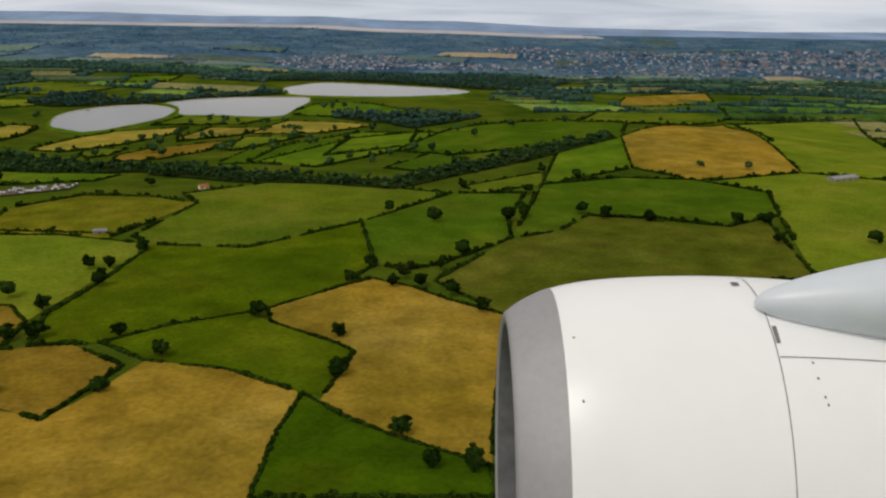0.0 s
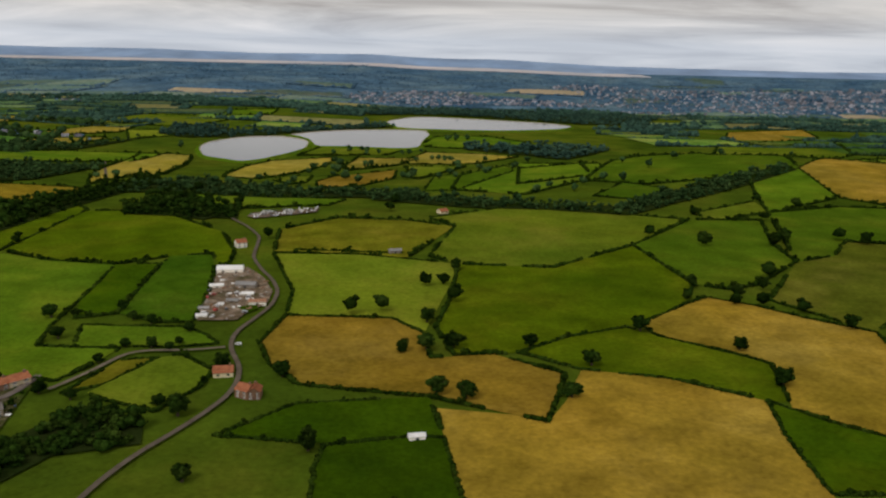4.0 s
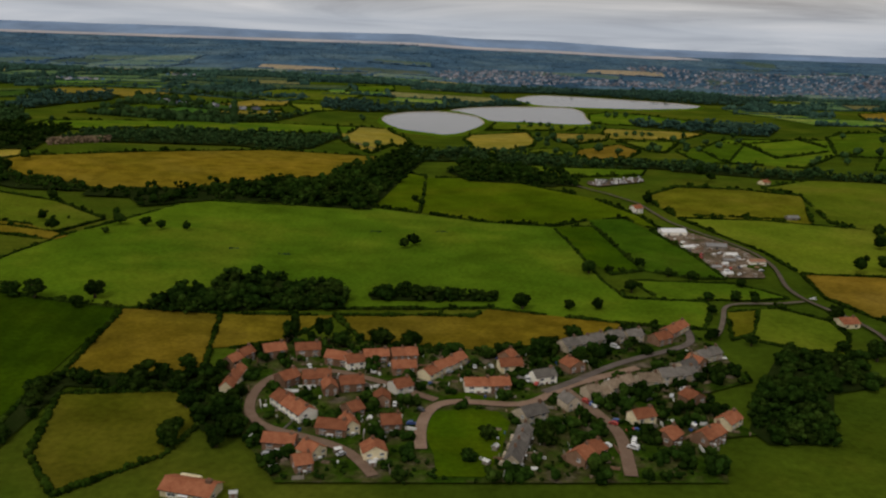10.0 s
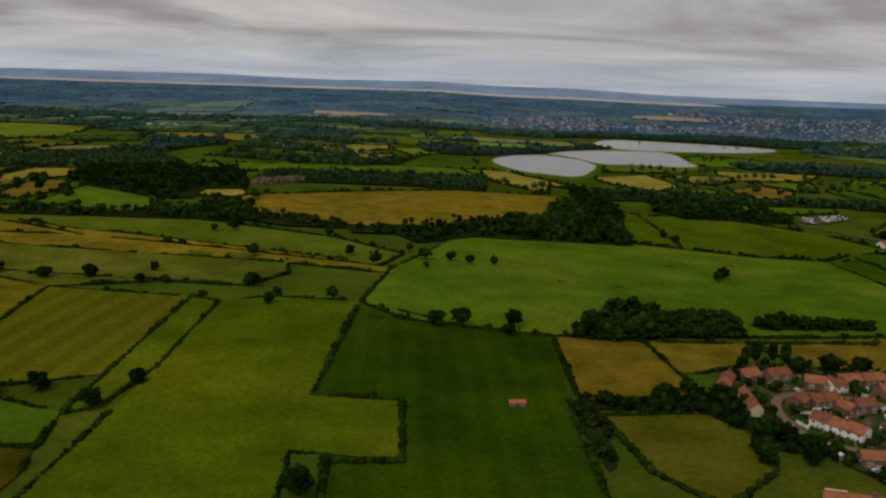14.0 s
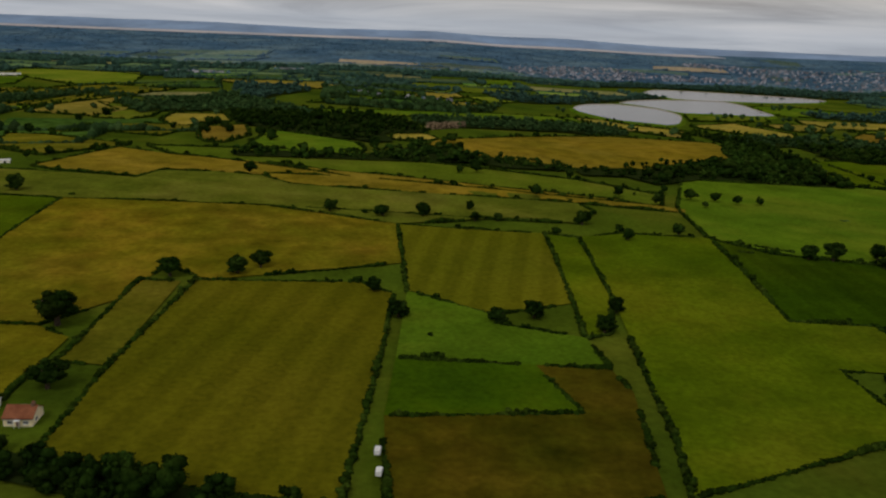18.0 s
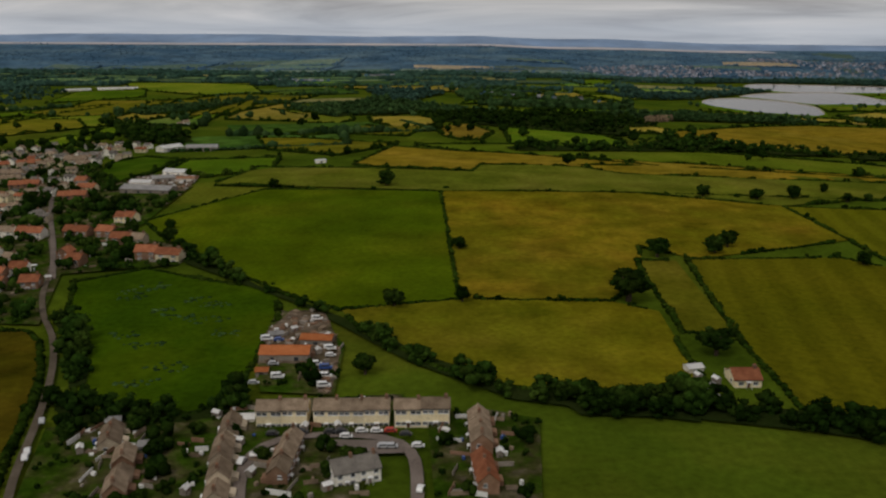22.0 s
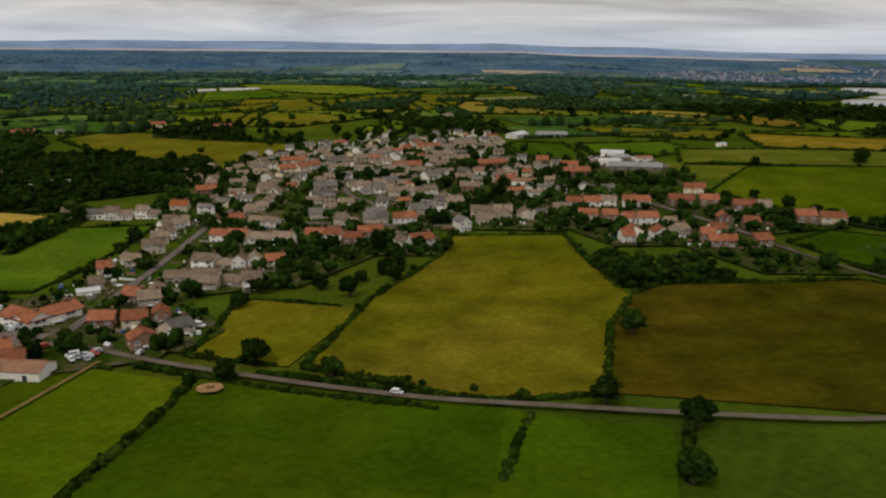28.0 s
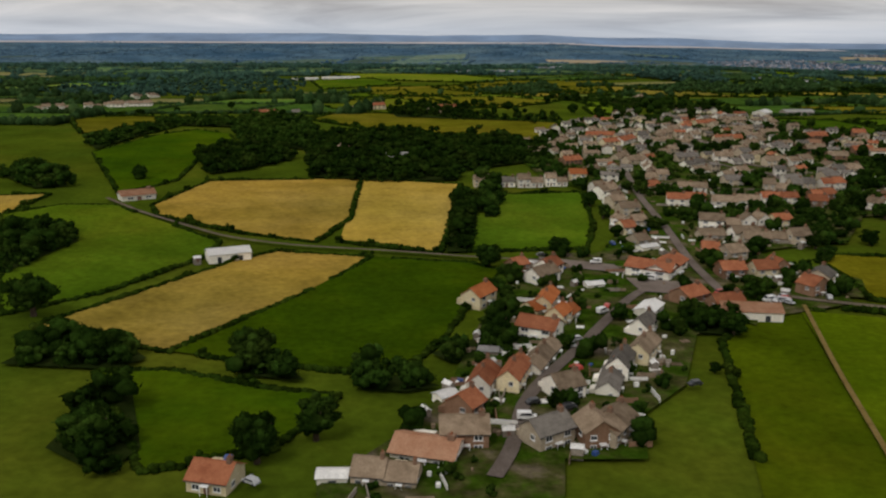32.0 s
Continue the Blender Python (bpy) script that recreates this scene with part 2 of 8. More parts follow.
def water_material():
    m = bpy.data.materials.new("still_water")
    m.use_nodes = True
    nodes, links = m.node_tree.nodes, m.node_tree.links
    b = nodes["Principled BSDF"]
    b.inputs["Base Color"].default_value = (0.045, 0.06, 0.075, 1)
    b.inputs["Roughness"].default_value, b.inputs["IOR"].default_value = 0.08, 1.33
    b.inputs["Specular IOR Level"].default_value = 0.9
    n = nodes.new("ShaderNodeTexNoise")
    n.inputs["Scale"].default_value, n.inputs["Detail"].default_value = 0.5, 5
    geo = nodes.new("ShaderNodeNewGeometry")
    links.new(geo.outputs["Position"], n.inputs["Vector"])
    r = nodes.new("ShaderNodeBump")
    r.inputs["Strength"].default_value, r.inputs["Distance"].default_value = 0.25, 0.1
    links.new(n.outputs[0], r.inputs["Height"])
    links.new(r.outputs[0], b.inputs["Normal"])
    return m


MAT["water"] = water_material()

def bump(x, y, cx, cy, wx, wy):
    return math.exp(-((x - cx) / wx) ** 2 - ((y - cy) / wy) ** 2)


def ease(v, a, b):
    u = min(1.0, max(0.0, (v - a) / (b - a)))
    return u * u * (3 - 2 * u)


def ground_z(x, y):
    """The height of the land: a plateau, a valley with the basins, a wooded ridge and far hills."""
    z = -11.0 + 9 * bump(x, y, -800, 330, 230, 170) - 4 * bump(x, y, -1130, 130, 150, 150)
    z += 4 * bump(x, y, -530, 255, 90, 80) + 22 * bump(x, y, 170, 860, 230, 190)
    z -= 23 * ease(y, 520, 1080) + 10 * ease(y, 1700, 2200) - 17 * bump(x, y, -880, 1080, 260, 330) - 8 * bump(x, y, -690, 600, 150, 140)
    z -= 6 * ease(y, 1260, 1420) * ease(x, -650, -250) + 8 * ease(y, 1650, 1950) * ease(x, -650, -200) + 2.6 * bump(x, y, -400, 950, 120, 90) + 14 * ease(y, 2100, 2700) * ease(x, -100, 600)
    z += 39 * math.exp(-((y - 3000) / (520 if y < 3000 else 290)) ** 2) * ease(x, -2900, -1700) * (1 - 0.35 * ease(x, -500, 500)) * (0.9 + 0.07 * math.sin(x / 260 + 1) + 0.08 * math.sin(x / 113 + y / 260))
    z += 15 * math.exp(-((y - 2560 - 90 * math.sin(x / 330)) / 190) ** 2) * (0.45 + 0.55 * math.sin(x / 170 + 0.7)) * ease(x, -2900, -1900)
    z += 29 * ease(y, 3900, 4250)
    z += 8 * math.exp(-((y - 3700) / 260) ** 2) * ease(x, -300, 500) * (1 + 0.3 * math.sin(x / 210))
    z += ease(y, 4560, 4860) * (37 + 4.5 * math.sin(x / 410 + 1) + 2.2 * math.sin(x / 167) + 0.8 * math.sin(x / 61)) * (1 - 0.35 * ease(x, -700, 1500))
    return z


def mesh_of(name, verts, faces, mats, smooth=False, index=None):
    me = bpy.data.meshes.new(name)
    me.from_pydata([tuple(v) for v in verts], [], [tuple(q) for q in faces])
    for m in mats if isinstance(mats, (list, tuple)) else [mats]:
        me.materials.append(m)
    if index is not None:
        me.polygons.foreach_set("material_index", index)
    if smooth:
        me.polygons.foreach_set("use_smooth", [True] * len(me.polygons))
    me.update()
    return me


def pairs(flat):
    return [(flat[i], flat[i + 1]) for i in range(0, len(flat), 2)]


def inside(x, y, poly):
    hit = False
    for (ax, ay), (bx, by) in zip(poly, poly[1:] + poly[:1]):
        if (ay > y) != (by > y) and x < (bx - ax) * (y - ay) / (by - ay) + ax:
            hit = not hit
    return hit


def samples(line, step):
    out, carry = [], 0.0
    for (ax, ay), (bx, by) in zip(line, line[1:]):
        length = math.hypot(bx - ax, by - ay)
        d = carry
        while d < length:
            u = d / length
            out.append((ax + (bx - ax) * u, ay + (by - ay) * u, math.atan2(by - ay, bx - ax)))
            d += step
        carry = d - length
    return out


# ---- the land: one sheet out to the far hills ----
def axis(stops):
    out = []
    for a, b, step in stops:
        n = max(1, round((b - a) / step))
        out += [a + (b - a) * i / n for i in range(n)]
    return out + [stops[-1][1]]


def land():
    xs = axis([(-4200, -1800, 60), (-1800, 700, 20), (700, 3400, 60)])
    ys = axis([(-900, -100, 40), (-100, 700, 20), (700, 1800, 30), (1800, 4500, 45), (4500, 4950, 30)])
    verts = [(x, y, ground_z(x, y)) for y in ys for x in xs]
    w = len(xs)
    faces = [(j * w + i, j * w + i + 1, (j + 1) * w + i + 1, (j + 1) * w + i) for j in range(len(ys) - 1) for i in range(w - 1)]
    index = []
    for j in range(len(ys) - 1):
        for i in range(w - 1):
            x, y = (xs[i] + xs[i + 1]) / 2, (ys[j] + ys[j + 1]) / 2
            k = 0
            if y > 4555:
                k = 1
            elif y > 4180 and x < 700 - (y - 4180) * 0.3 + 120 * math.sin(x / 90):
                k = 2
            # ridge slopes take the haze-blue wood colour
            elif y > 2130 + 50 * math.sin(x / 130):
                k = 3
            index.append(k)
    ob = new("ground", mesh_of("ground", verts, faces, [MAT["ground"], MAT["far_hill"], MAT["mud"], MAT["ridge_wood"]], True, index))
    tagged(ob, "rolling green farmland running out to far hills tinted haze-blue", "ground", kind="structure")


land()

FIELD_WORDS = {
    "g1": "lush dark green pasture inside hedges", "g2": "grazed mid-green pasture inside hedges",
    "g4": "grazed olive-green pasture inside hedges",
    "g3": "yellowing green meadow inside hedges", "o": "olive-green meadow going dry inside hedges",
    "o4": "grazed green-olive pasture inside hedges", "o2": "olive meadow with darker tufts inside hedges", "t1": "dry tan hay field inside hedges",
    "t2": "orange-brown stubble field beside hedges", "t3": "patchy brown-green meadow inside hedges",
    "o3": "rough olive-brown meadow inside hedges",
    "y3": "pale yellow-green ripening field inside hedges",
    "y1": "bright straw-yellow cut field inside hedges",
    "s2": "mown meadow with broad pale stripes",
    "s5": "deep green horse paddock inside hedges",
    "s4": "dark green field with faint tractor lines",
    "s3": "large hay meadow with mowing lines"}
HEDGED = {}
TRACED = []
field_count = 0


def drape(name, outline, mat, lift, cell=20):
    """A sheet over the land inside an outline, cut along a grid so that it follows the slopes."""
    bm = bmesh.new()
    ring = [bm.verts.new((x, y, 0)) for x, y in outline]
    try:
        bm.faces.new(ring)
    except ValueError:
        pass
    bmesh.ops.triangulate(bm, faces=bm.faces[:])
    xs, ys = [p[0] for p in outline], [p[1] for p in outline]
    for k, (a, b) in enumerate(((min(xs), max(xs)), (min(ys), max(ys)))):
        size = max(cell, (b - a) / 24)
        n = math.floor(a / size) + 1
        while n * size < b:
            co, no = [0, 0, 0], [0, 0, 0]
            co[k], no[k] = n * size, 1
            bmesh.ops.bisect_plane(bm, geom=bm.verts[:] + bm.edges[:] + bm.faces[:], plane_co=co, plane_no=no)
            n += 1
    for v in bm.verts:
        v.co.z = ground_z(v.co.x, v.co.y) + lift
    bmesh.ops.recalc_face_normals(bm, faces=bm.faces[:])
    for q in bm.faces:
        if q.normal.z < 0:
            q.normal_flip()
        q.smooth = True
    me = bpy.data.meshes.new(name)
    bm.to_mesh(me)
    bm.free()
    me.materials.append(mat)
    return new(name, me)


def round_corners(poly, passes=2):
    for _ in range(passes):
        out = []
        for (ax, ay), (bx, by) in zip(poly, poly[1:] + poly[:1]):
            out += [(ax * 0.82 + bx * 0.18, ay * 0.82 + by * 0.18), (ax * 0.18 + bx * 0.82, ay * 0.18 + by * 0.82)]
        poly = out
    return poly


def field(kind, hedged, *flat):
    global field_count
    outline = pairs(flat)
    TRACED.append(outline)
    field_count += 1
    far = sum(p[1] for p in outline) / len(outline)
    ob = drape("field", outline, MAT[kind], 0.1 + 0.0045 * field_count + far * 0.0004)
    tagged(ob, FIELD_WORDS[kind], "field", "fields", "structure")
    if hedged:
        hedge_line(*flat, *flat[:2])


_bm = bmesh.new()
bmesh.ops.create_icosphere(_bm, subdivisions=1, radius=1)
CLUMP_V = np.array([v.co[:] for v in _bm.verts])
CLUMP_F = np.array([[v.index for v in q.verts] for q in _bm.faces])
_bm.free()
rng = np.random.default_rng(7)


def clumps(places):
    """Uneven leafy lumps (x, y, z, half width, half height) in one list of vertices and faces."""
    n, k = len(places), len(CLUMP_V)
    p = np.array(places, float).reshape(n, 5)
    turn = rng.uniform(0, 6.28, n)
    v = np.repeat(CLUMP_V[None], n, 0) * rng.uniform(0.72, 1.22, (n, k, 1))
    c, s = np.cos(turn)[:, None], np.sin(turn)[:, None]
    x, y = v[..., 0] * c - v[..., 1] * s, v[..., 0] * s + v[..., 1] * c
    v = np.stack([p[:, None, 0] + x * p[:, None, 3], p[:, None, 1] + y * p[:, None, 3], p[:, None, 2] + v[..., 2] * p[:, None, 4]], -1)
    f = CLUMP_F[None] + (np.arange(n) * k)[:, None, None]
    return v.reshape(-1, 3), f.reshape(-1, 3)


def fast_mesh(name, v, f, mat):
    me = bpy.data.meshes.new(name)
    me.vertices.add(len(v))
    me.vertices.foreach_set("co", np.asarray(v, np.float32).ravel())
    me.loops.add(f.size)
    me.loops.foreach_set("vertex_index", f.astype(np.int32).ravel())
    me.polygons.add(len(f))
    me.polygons.foreach_set("loop_start", np.arange(0, f.size, 3, dtype=np.int32))
    me.materials.append(mat)
    me.update(calc_edges=True)
    return me


def hedge_line(*flat, beside=False):
    line = pairs(flat)
    mean_y = sum(p[1] for p in line) / len(line)
    step = 1.1 if mean_y < 420 else 1.7 if mean_y < 800 else 3.2
    bushy = 0.05 if mean_y < 420 else 0.2
    mine, places = [], []
    tall = rng.uniform(0.75, 1.15)
    for n, (x, y, a) in enumerate(samples(line, step)):
        cell = (int(x // 7), int(y // 7))
        if not beside and any((x - hx) ** 2 + (y - hy) ** 2 < 30 for i in (-1, 0, 1) for j in (-1, 0, 1) for hx, hy in HEDGED.get((cell[0] + i, cell[1] + j), ())):
            continue
        mine.append((cell, (x, y)))
        if noise.noise((x * 0.05, y * 0.05, 3.1)) < (-0.6 if mean_y < 260 else -0.42):
            continue
        h = tall * (0.8 + 0.65 * max(-0.4, noise.noise((x * 0.12, y * 0.12, 1.7)))) * (1 if mean_y < 330 else 1.5 if mean_y < 800 else 2.1)
        off = rng.uniform(-0.35, 0.35)
        places.append((x - math.sin(a) * off, y + math.cos(a) * off, ground_z(x, y) + h * 0.55, max(step * 0.62, 0.62 + 0.5 * h), h * 0.95))
        if rng.random() < bushy:
            for k in range(6):
                u, v = rng.uniform(-1.3, 1.3), rng.uniform(-0.7, 0.7)
                places.append((x + math.cos(a) * u - math.sin(a) * v, y + math.sin(a) * u + math.cos(a) * v, ground_z(x, y) + h * rng.uniform(0.7, 2.0), rng.uniform(0.6, 1.0) * (0.5 + 0.5 * h), rng.uniform(0.6, 1.0) * (0.4 + 0.5 * h)))
    for cell, p in mine:
        HEDGED.setdefault(cell, []).append(p)
    if len(places) < 3:
        return
    v, f = clumps(places)
    tagged(new("hedge", fast_mesh("hedge", v, f, MAT["hedge"])), "dark green clipped field hedge with uneven top", "hedge", "field hedges", "stuff")


# ---- water, roads, woods and trees ----
BASINS = []
def basin(level, *flat):
    """A reservoir basin behind a low embankment."""
    outline = round_corners(pairs(flat), 1)
    BASINS.append(outline)
    n = len(outline)
    cx, cy = sum(p[0] for p in outline) / n, sum(p[1] for p in outline) / n
    ob = new("water", mesh_of("water", [(x, y, level) for x, y in outline], [tuple(range(n))], MAT["water"]))
    tagged(ob, "still reservoir basin mirroring the pale cloudy sky", "water", "reservoir basins", "structure")
    verts, faces = [], []
    for x, y in outline:
        d = math.hypot(x - cx, y - cy)
        ux, uy = (x - cx) / d, (y - cy) / d
        verts += [(x, y, level - 0.2), (x + ux * 1.6, y + uy * 1.6, level + 0.7), (x + ux * 3.5, y + uy * 3.5, level + 0.7), (x + ux * 9, y + uy * 9, min(level, ground_z(x + ux * 9, y + uy * 9)) - 1)]
    for i in range(n):
        j = (i + 1) % n
        for k in range(3):
            faces.append((4 * i + k, 4 * i + k + 1, 4 * j + k + 1, 4 * j + k))
    bank = new("reservoir_bank", mesh_of("reservoir_bank", verts, faces, [MAT["dam"], MAT["g2"]], False, [0 if k == 0 else 1 for i in range(n) for k in range(3)]))
    tagged(bank, "low grassed embankment with a pale stone waterline", "embankment", "reservoir banks", "structure")


STREETS = {}


def ribbon(name, line, width, mat, lift):
    pts = samples(line, 4.0) + [(*line[-1], math.atan2(line[-1][1] - line[-2][1], line[-1][0] - line[-2][0]))]
    for _ in range(3):
        pts = [pts[0]] + [((a[0] + 2 * b[0] + c[0]) / 4, (a[1] + 2 * b[1] + c[1]) / 4, 0) for a, b, c in zip(pts, pts[1:], pts[2:])] + [pts[-1]]
    for p in pts:
        STREETS.setdefault((int(p[0] // 6), int(p[1] // 6)), []).append((p[0], p[1]))
    verts, faces = [], []
    for i, p in enumerate(pts):
        a, b = pts[max(0, i - 1)], pts[min(len(pts) - 1, i + 1)]
        d = math.hypot(b[0] - a[0], b[1] - a[1]) or 1
        nx, ny = -(b[1] - a[1]) / d, (b[0] - a[0]) / d
        for s in (-0.5, 0.5):
            x, y = p[0] + nx * width * s, p[1] + ny * width * s
            verts.append((x, y, ground_z(p[0], p[1]) + lift))
        if i:
            faces.append((2 * i - 2, 2 * i - 1, 2 * i + 1, 2 * i))
    return new(name, mesh_of(name, verts, faces, mat, True))


def road(width, *flat):
    ob = ribbon("road", pairs(flat), width, MAT["asphalt"], 0.95)
    tagged(ob, "narrow grey country road between hedges and verges", "road", "country roads", "structure")


def leaf_quads(places, count, size):
    """Small loose leaf sprays standing off the lumps, as crossed triangles."""
    p = np.array(places, float).reshape(-1, 5)
    pick = rng.integers(0, len(p), count)
    d = rng.normal(size=(count, 3))
    d /= np.linalg.norm(d, axis=1)[:, None]
    d[:, 2] = np.abs(d[:, 2]) * 0.9 - 0.15
    c = p[pick, :3] + d * p[pick][:, [3, 3, 4]] * rng.uniform(0.95, 1.2, (count, 1))
    a, b = rng.normal(size=(count, 3)), rng.normal(size=(count, 3))
    v = np.stack([c + a * size, c + b * size, c - (a + b) * size * 0.6], 1)
    return v.reshape(-1, 3), np.arange(count * 3).reshape(-1, 3)


def crown_places(r, h, count, seed):
    """Lumps of a crown, gathered round a few uneven boughs."""
    g = np.random.default_rng(seed)
    boughs = []
    for i in range(max(5, count // 9)):
        a, zz = g.uniform(0, 6.28), g.uniform(-0.6, 0.75)
        rad = r * g.uniform(0.15, 0.56) * math.sqrt(max(0.08, 1 - (zz * 0.95) ** 2))
        boughs.append((rad * math.cos(a), rad * math.sin(a), h + zz * r * 0.58, r * g.uniform(0.3, 0.46)))
    out = [(0, 0, h, r * 0.6, r * 0.5)]
    for i in range(count):
        bx, by, bz, br = boughs[i % len(boughs)]
        d = g.normal(size=3)
        d *= br * g.uniform(0.3, 1.0) / np.linalg.norm(d)
        s = r * g.uniform(0.12, 0.27)
        out.append((bx + d[0], by + d[1], bz + d[2] * 0.8, s, s * g.uniform(0.65, 0.95)))
    return out


def tree_kind(seed, slim=1.0):
    """A broadleaf tree with a crown of unit radius: trunk, limbs, and a crown of lumps and loose sprays."""
    top = new("tree")
    places = crown_places(1.0, 0.8 * slim, 100, seed)
    if slim > 1:
        places = [(x * 0.55, y * 0.55, 0.2 + (z - 0.2) * slim, a * 1.05, b * 1.5) for x, y, z, a, b in places]
    v, f = clumps(places)
    lv, lf = leaf_quads(places, 2600, 0.05)
    crown = new("crown", fast_mesh("crown", np.concatenate([v, lv]), np.concatenate([f, lf + len(v)]), MAT["leaf"]))
    crown.parent = top
    bm = bmesh.new()
    bmesh.ops.create_cone(bm, cap_ends=True, segments=8, radius1=0.13, radius2=0.07, depth=1.0, matrix=Matrix.Translation((0, 0, 0.46)))
    for k in range(4):
        a = k * 1.57 + seed
        m = look((0, 0, 0.7), (math.cos(a), math.sin(a), 1.7)) @ Matrix.Translation((0, 0, -0.35))
        bmesh.ops.create_cone(bm, cap_ends=True, segments=5, radius1=0.025, radius2=0.055, depth=0.7, matrix=m)
    me = bpy.data.meshes.new("trunk")
    bm.to_mesh(me)
    bm.free()
    me.materials.append(MAT["bark"])
    trunk = new("trunk", me)
    trunk.parent = top
    tagged(top, "broad dark green tree with a rounded uneven crown", "tree", "field trees")
    return top


TREES = [tree_kind(s) for s in range(6)] + [tree_kind(9, 1.7)]
TREE_USED = [False] * len(TREES)


def plant(k, x, y, r):
    m = Matrix.Translation((x, y, ground_z(x, y) - 0.1)) @ Matrix.Rotation(random.uniform(0, 6.28), 4, "Z")
    s = Matrix.Diagonal((r, r * random.uniform(0.9, 1.1), r * random.uniform(0.85, 1.12), 1))
    ob = TREES[k]
    if TREE_USED[k]:
        ob = copy_thing(ob, m)
    TREE_USED[k] = True
    ob.matrix_basis = m @ s
    return ob


LOOSE_TREES, PLANTED = [], []
tree_count = 0


def trees(size, *flat):
    global tree_count
    for x, y in pairs(flat):
        if any((x - px) ** 2 + (y - py) ** 2 < (size * 2.5) ** 2 for px, py in PLANTED):
            continue
        PLANTED.append((x, y))
        if any(inside(x + i, y + j, q) for q in BASINS for i in (-8, 8) for j in (-8, 8)):
            continue
        if y > 330 or tree_count > 290:
            r, z = size * (1.5 if y > 450 else 1.25) * random.uniform(0.8, 1.15), ground_z(x, y)
            for px, py, pz, s, h in crown_places(1.0, 0.95, 26, random.randrange(999)):
                LOOSE_TREES.append((x + px * r, y + py * r, z + pz * r, s * r * 1.25, h * r * 1.25))
            continue
        tree_count += 1
        plant(random.randrange(6), x, y, size * 1.2 * random.uniform(0.8, 1.15))


def big_tree(r, x, y):
    """A broad old hedgerow tree."""
    PLANTED.append((x, y))
    ob = plant(random.randrange(6), x, y, r)
    tagged(ob, "broad old dark green tree with a full crown", "tree", "field trees")


def poplars(size, *flat):
    for x, y in pairs(flat):
        ob = plant(6, x, y, size * 1.5 * random.uniform(0.9, 1.1))
        tagged(ob, "tall slim dark green tree at a field edge", "tree", "field trees")


def scrub(size, *flat):
    """Low dark patches of bramble and rushes in a pasture."""
    places = []
    for x, y in pairs(flat):
        for _ in range(16):
            a, d = random.uniform(0, 6.28), size * math.sqrt(random.random())
            px, py, s = x + 1.7 * d * math.cos(a), y + d * math.sin(a), random.uniform(0.35, 0.9)
            places.append((px, py, ground_z(px, py) + 0.35, s, s * 0.3))
    v, f = clumps(places)
    tagged(new("scrub", fast_mesh("scrub", v, f, MAT["mid_leaf"])), "low dark patches of bramble in a pasture", "scrub", kind="stuff")


def wood(density, *flat):
    """A belt of trees of mixed size: trunks hidden, crowns of lumps and sprays over a litter floor darkened for tree
    shade.
    """
    global field_count
    poly = pairs(flat)
    TRACED.append(poly)
    xs, ys = [p[0] for p in poly], [p[1] for p in poly]
    area = abs(sum(a[0] * b[1] - b[0] * a[1] for a, b in zip(poly, poly[1:] + poly[:1]))) / 2
    mean_y = sum(ys) / len(ys)
    near = mean_y < 420
    gap = 4.6 if near else 5.8 if mean_y < 900 else 8
    each = 12 if near else 5
    count = int(min(1500, area / gap ** 2 * density * (2.3 if near else 1.7))) + 3
    places, tries = [], 0
    while len(places) < count * each and tries < count * 40:
        tries += 1
        x, y = random.uniform(min(xs), max(xs)), random.uniform(min(ys), max(ys))
        if not inside(x, y, poly) or any(inside(x, y, q) for q in BASINS):
            tries += 1
            continue
        r = gap * random.uniform(0.34, 0.62) * (1.45 if random.random() < 0.16 else 1)
        z, h = ground_z(x, y), r * random.uniform(1.15, 1.65)
        for k in range(each):
            a, s = random.uniform(0, 6.28), r * random.uniform(0.26, 0.5)
            zz = random.uniform(-0.75, 0.8)
            d = r * random.uniform(0.25, 0.8) * math.sqrt(1 - zz * zz * 0.8)
            places.append((x + d * math.cos(a), y + d * math.sin(a), z + h * (0.62 + 0.48 * zz), s, s * random.uniform(0.7, 0.95)))
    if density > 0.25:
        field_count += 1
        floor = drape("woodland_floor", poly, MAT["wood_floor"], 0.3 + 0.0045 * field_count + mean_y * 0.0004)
        tagged(floor, "leaf litter and undergrowth with tree shade in its colour", "undergrowth", kind="structure")
    v, f = clumps(places)
    lv, lf = leaf_quads(places, len(places) * (11 if near else 3), gap * (0.055 if near else 0.05))
    # farther belts take the leaf colours lightened for haze
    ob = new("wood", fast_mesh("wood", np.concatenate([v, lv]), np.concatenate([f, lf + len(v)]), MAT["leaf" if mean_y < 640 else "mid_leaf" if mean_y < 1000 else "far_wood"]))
    tagged(ob, "dense dark green belt of broadleaf trees", "wood", "woods", "stuff")


def quarry_face(*flat):
    """A bare brown rock face: tilted broken blocks along a line."""
    places = []
    for x, y, _ in samples(pairs(flat), 1.6):
        for k in range(4):
            places.append((x + random.uniform(-1, 1), y + k * 1.2, ground_z(x, y) + k * 1.1 + random.uniform(0, 1), random.uniform(0.9, 1.8), random.uniform(0.8, 1.6)))
    v, f = clumps(places)
    tagged(new("quarry_face", fast_mesh("quarry_face", v, f, MAT["rock"])), "bare brown quarry rock among trees", "rock face", kind="stuff")


MAT["rock"] = material("brown_rock", [(0.12, 0.085, 0.05), (0.22, 0.16, 0.1)], 0.3, 2, vary=0, leafy=0.3)


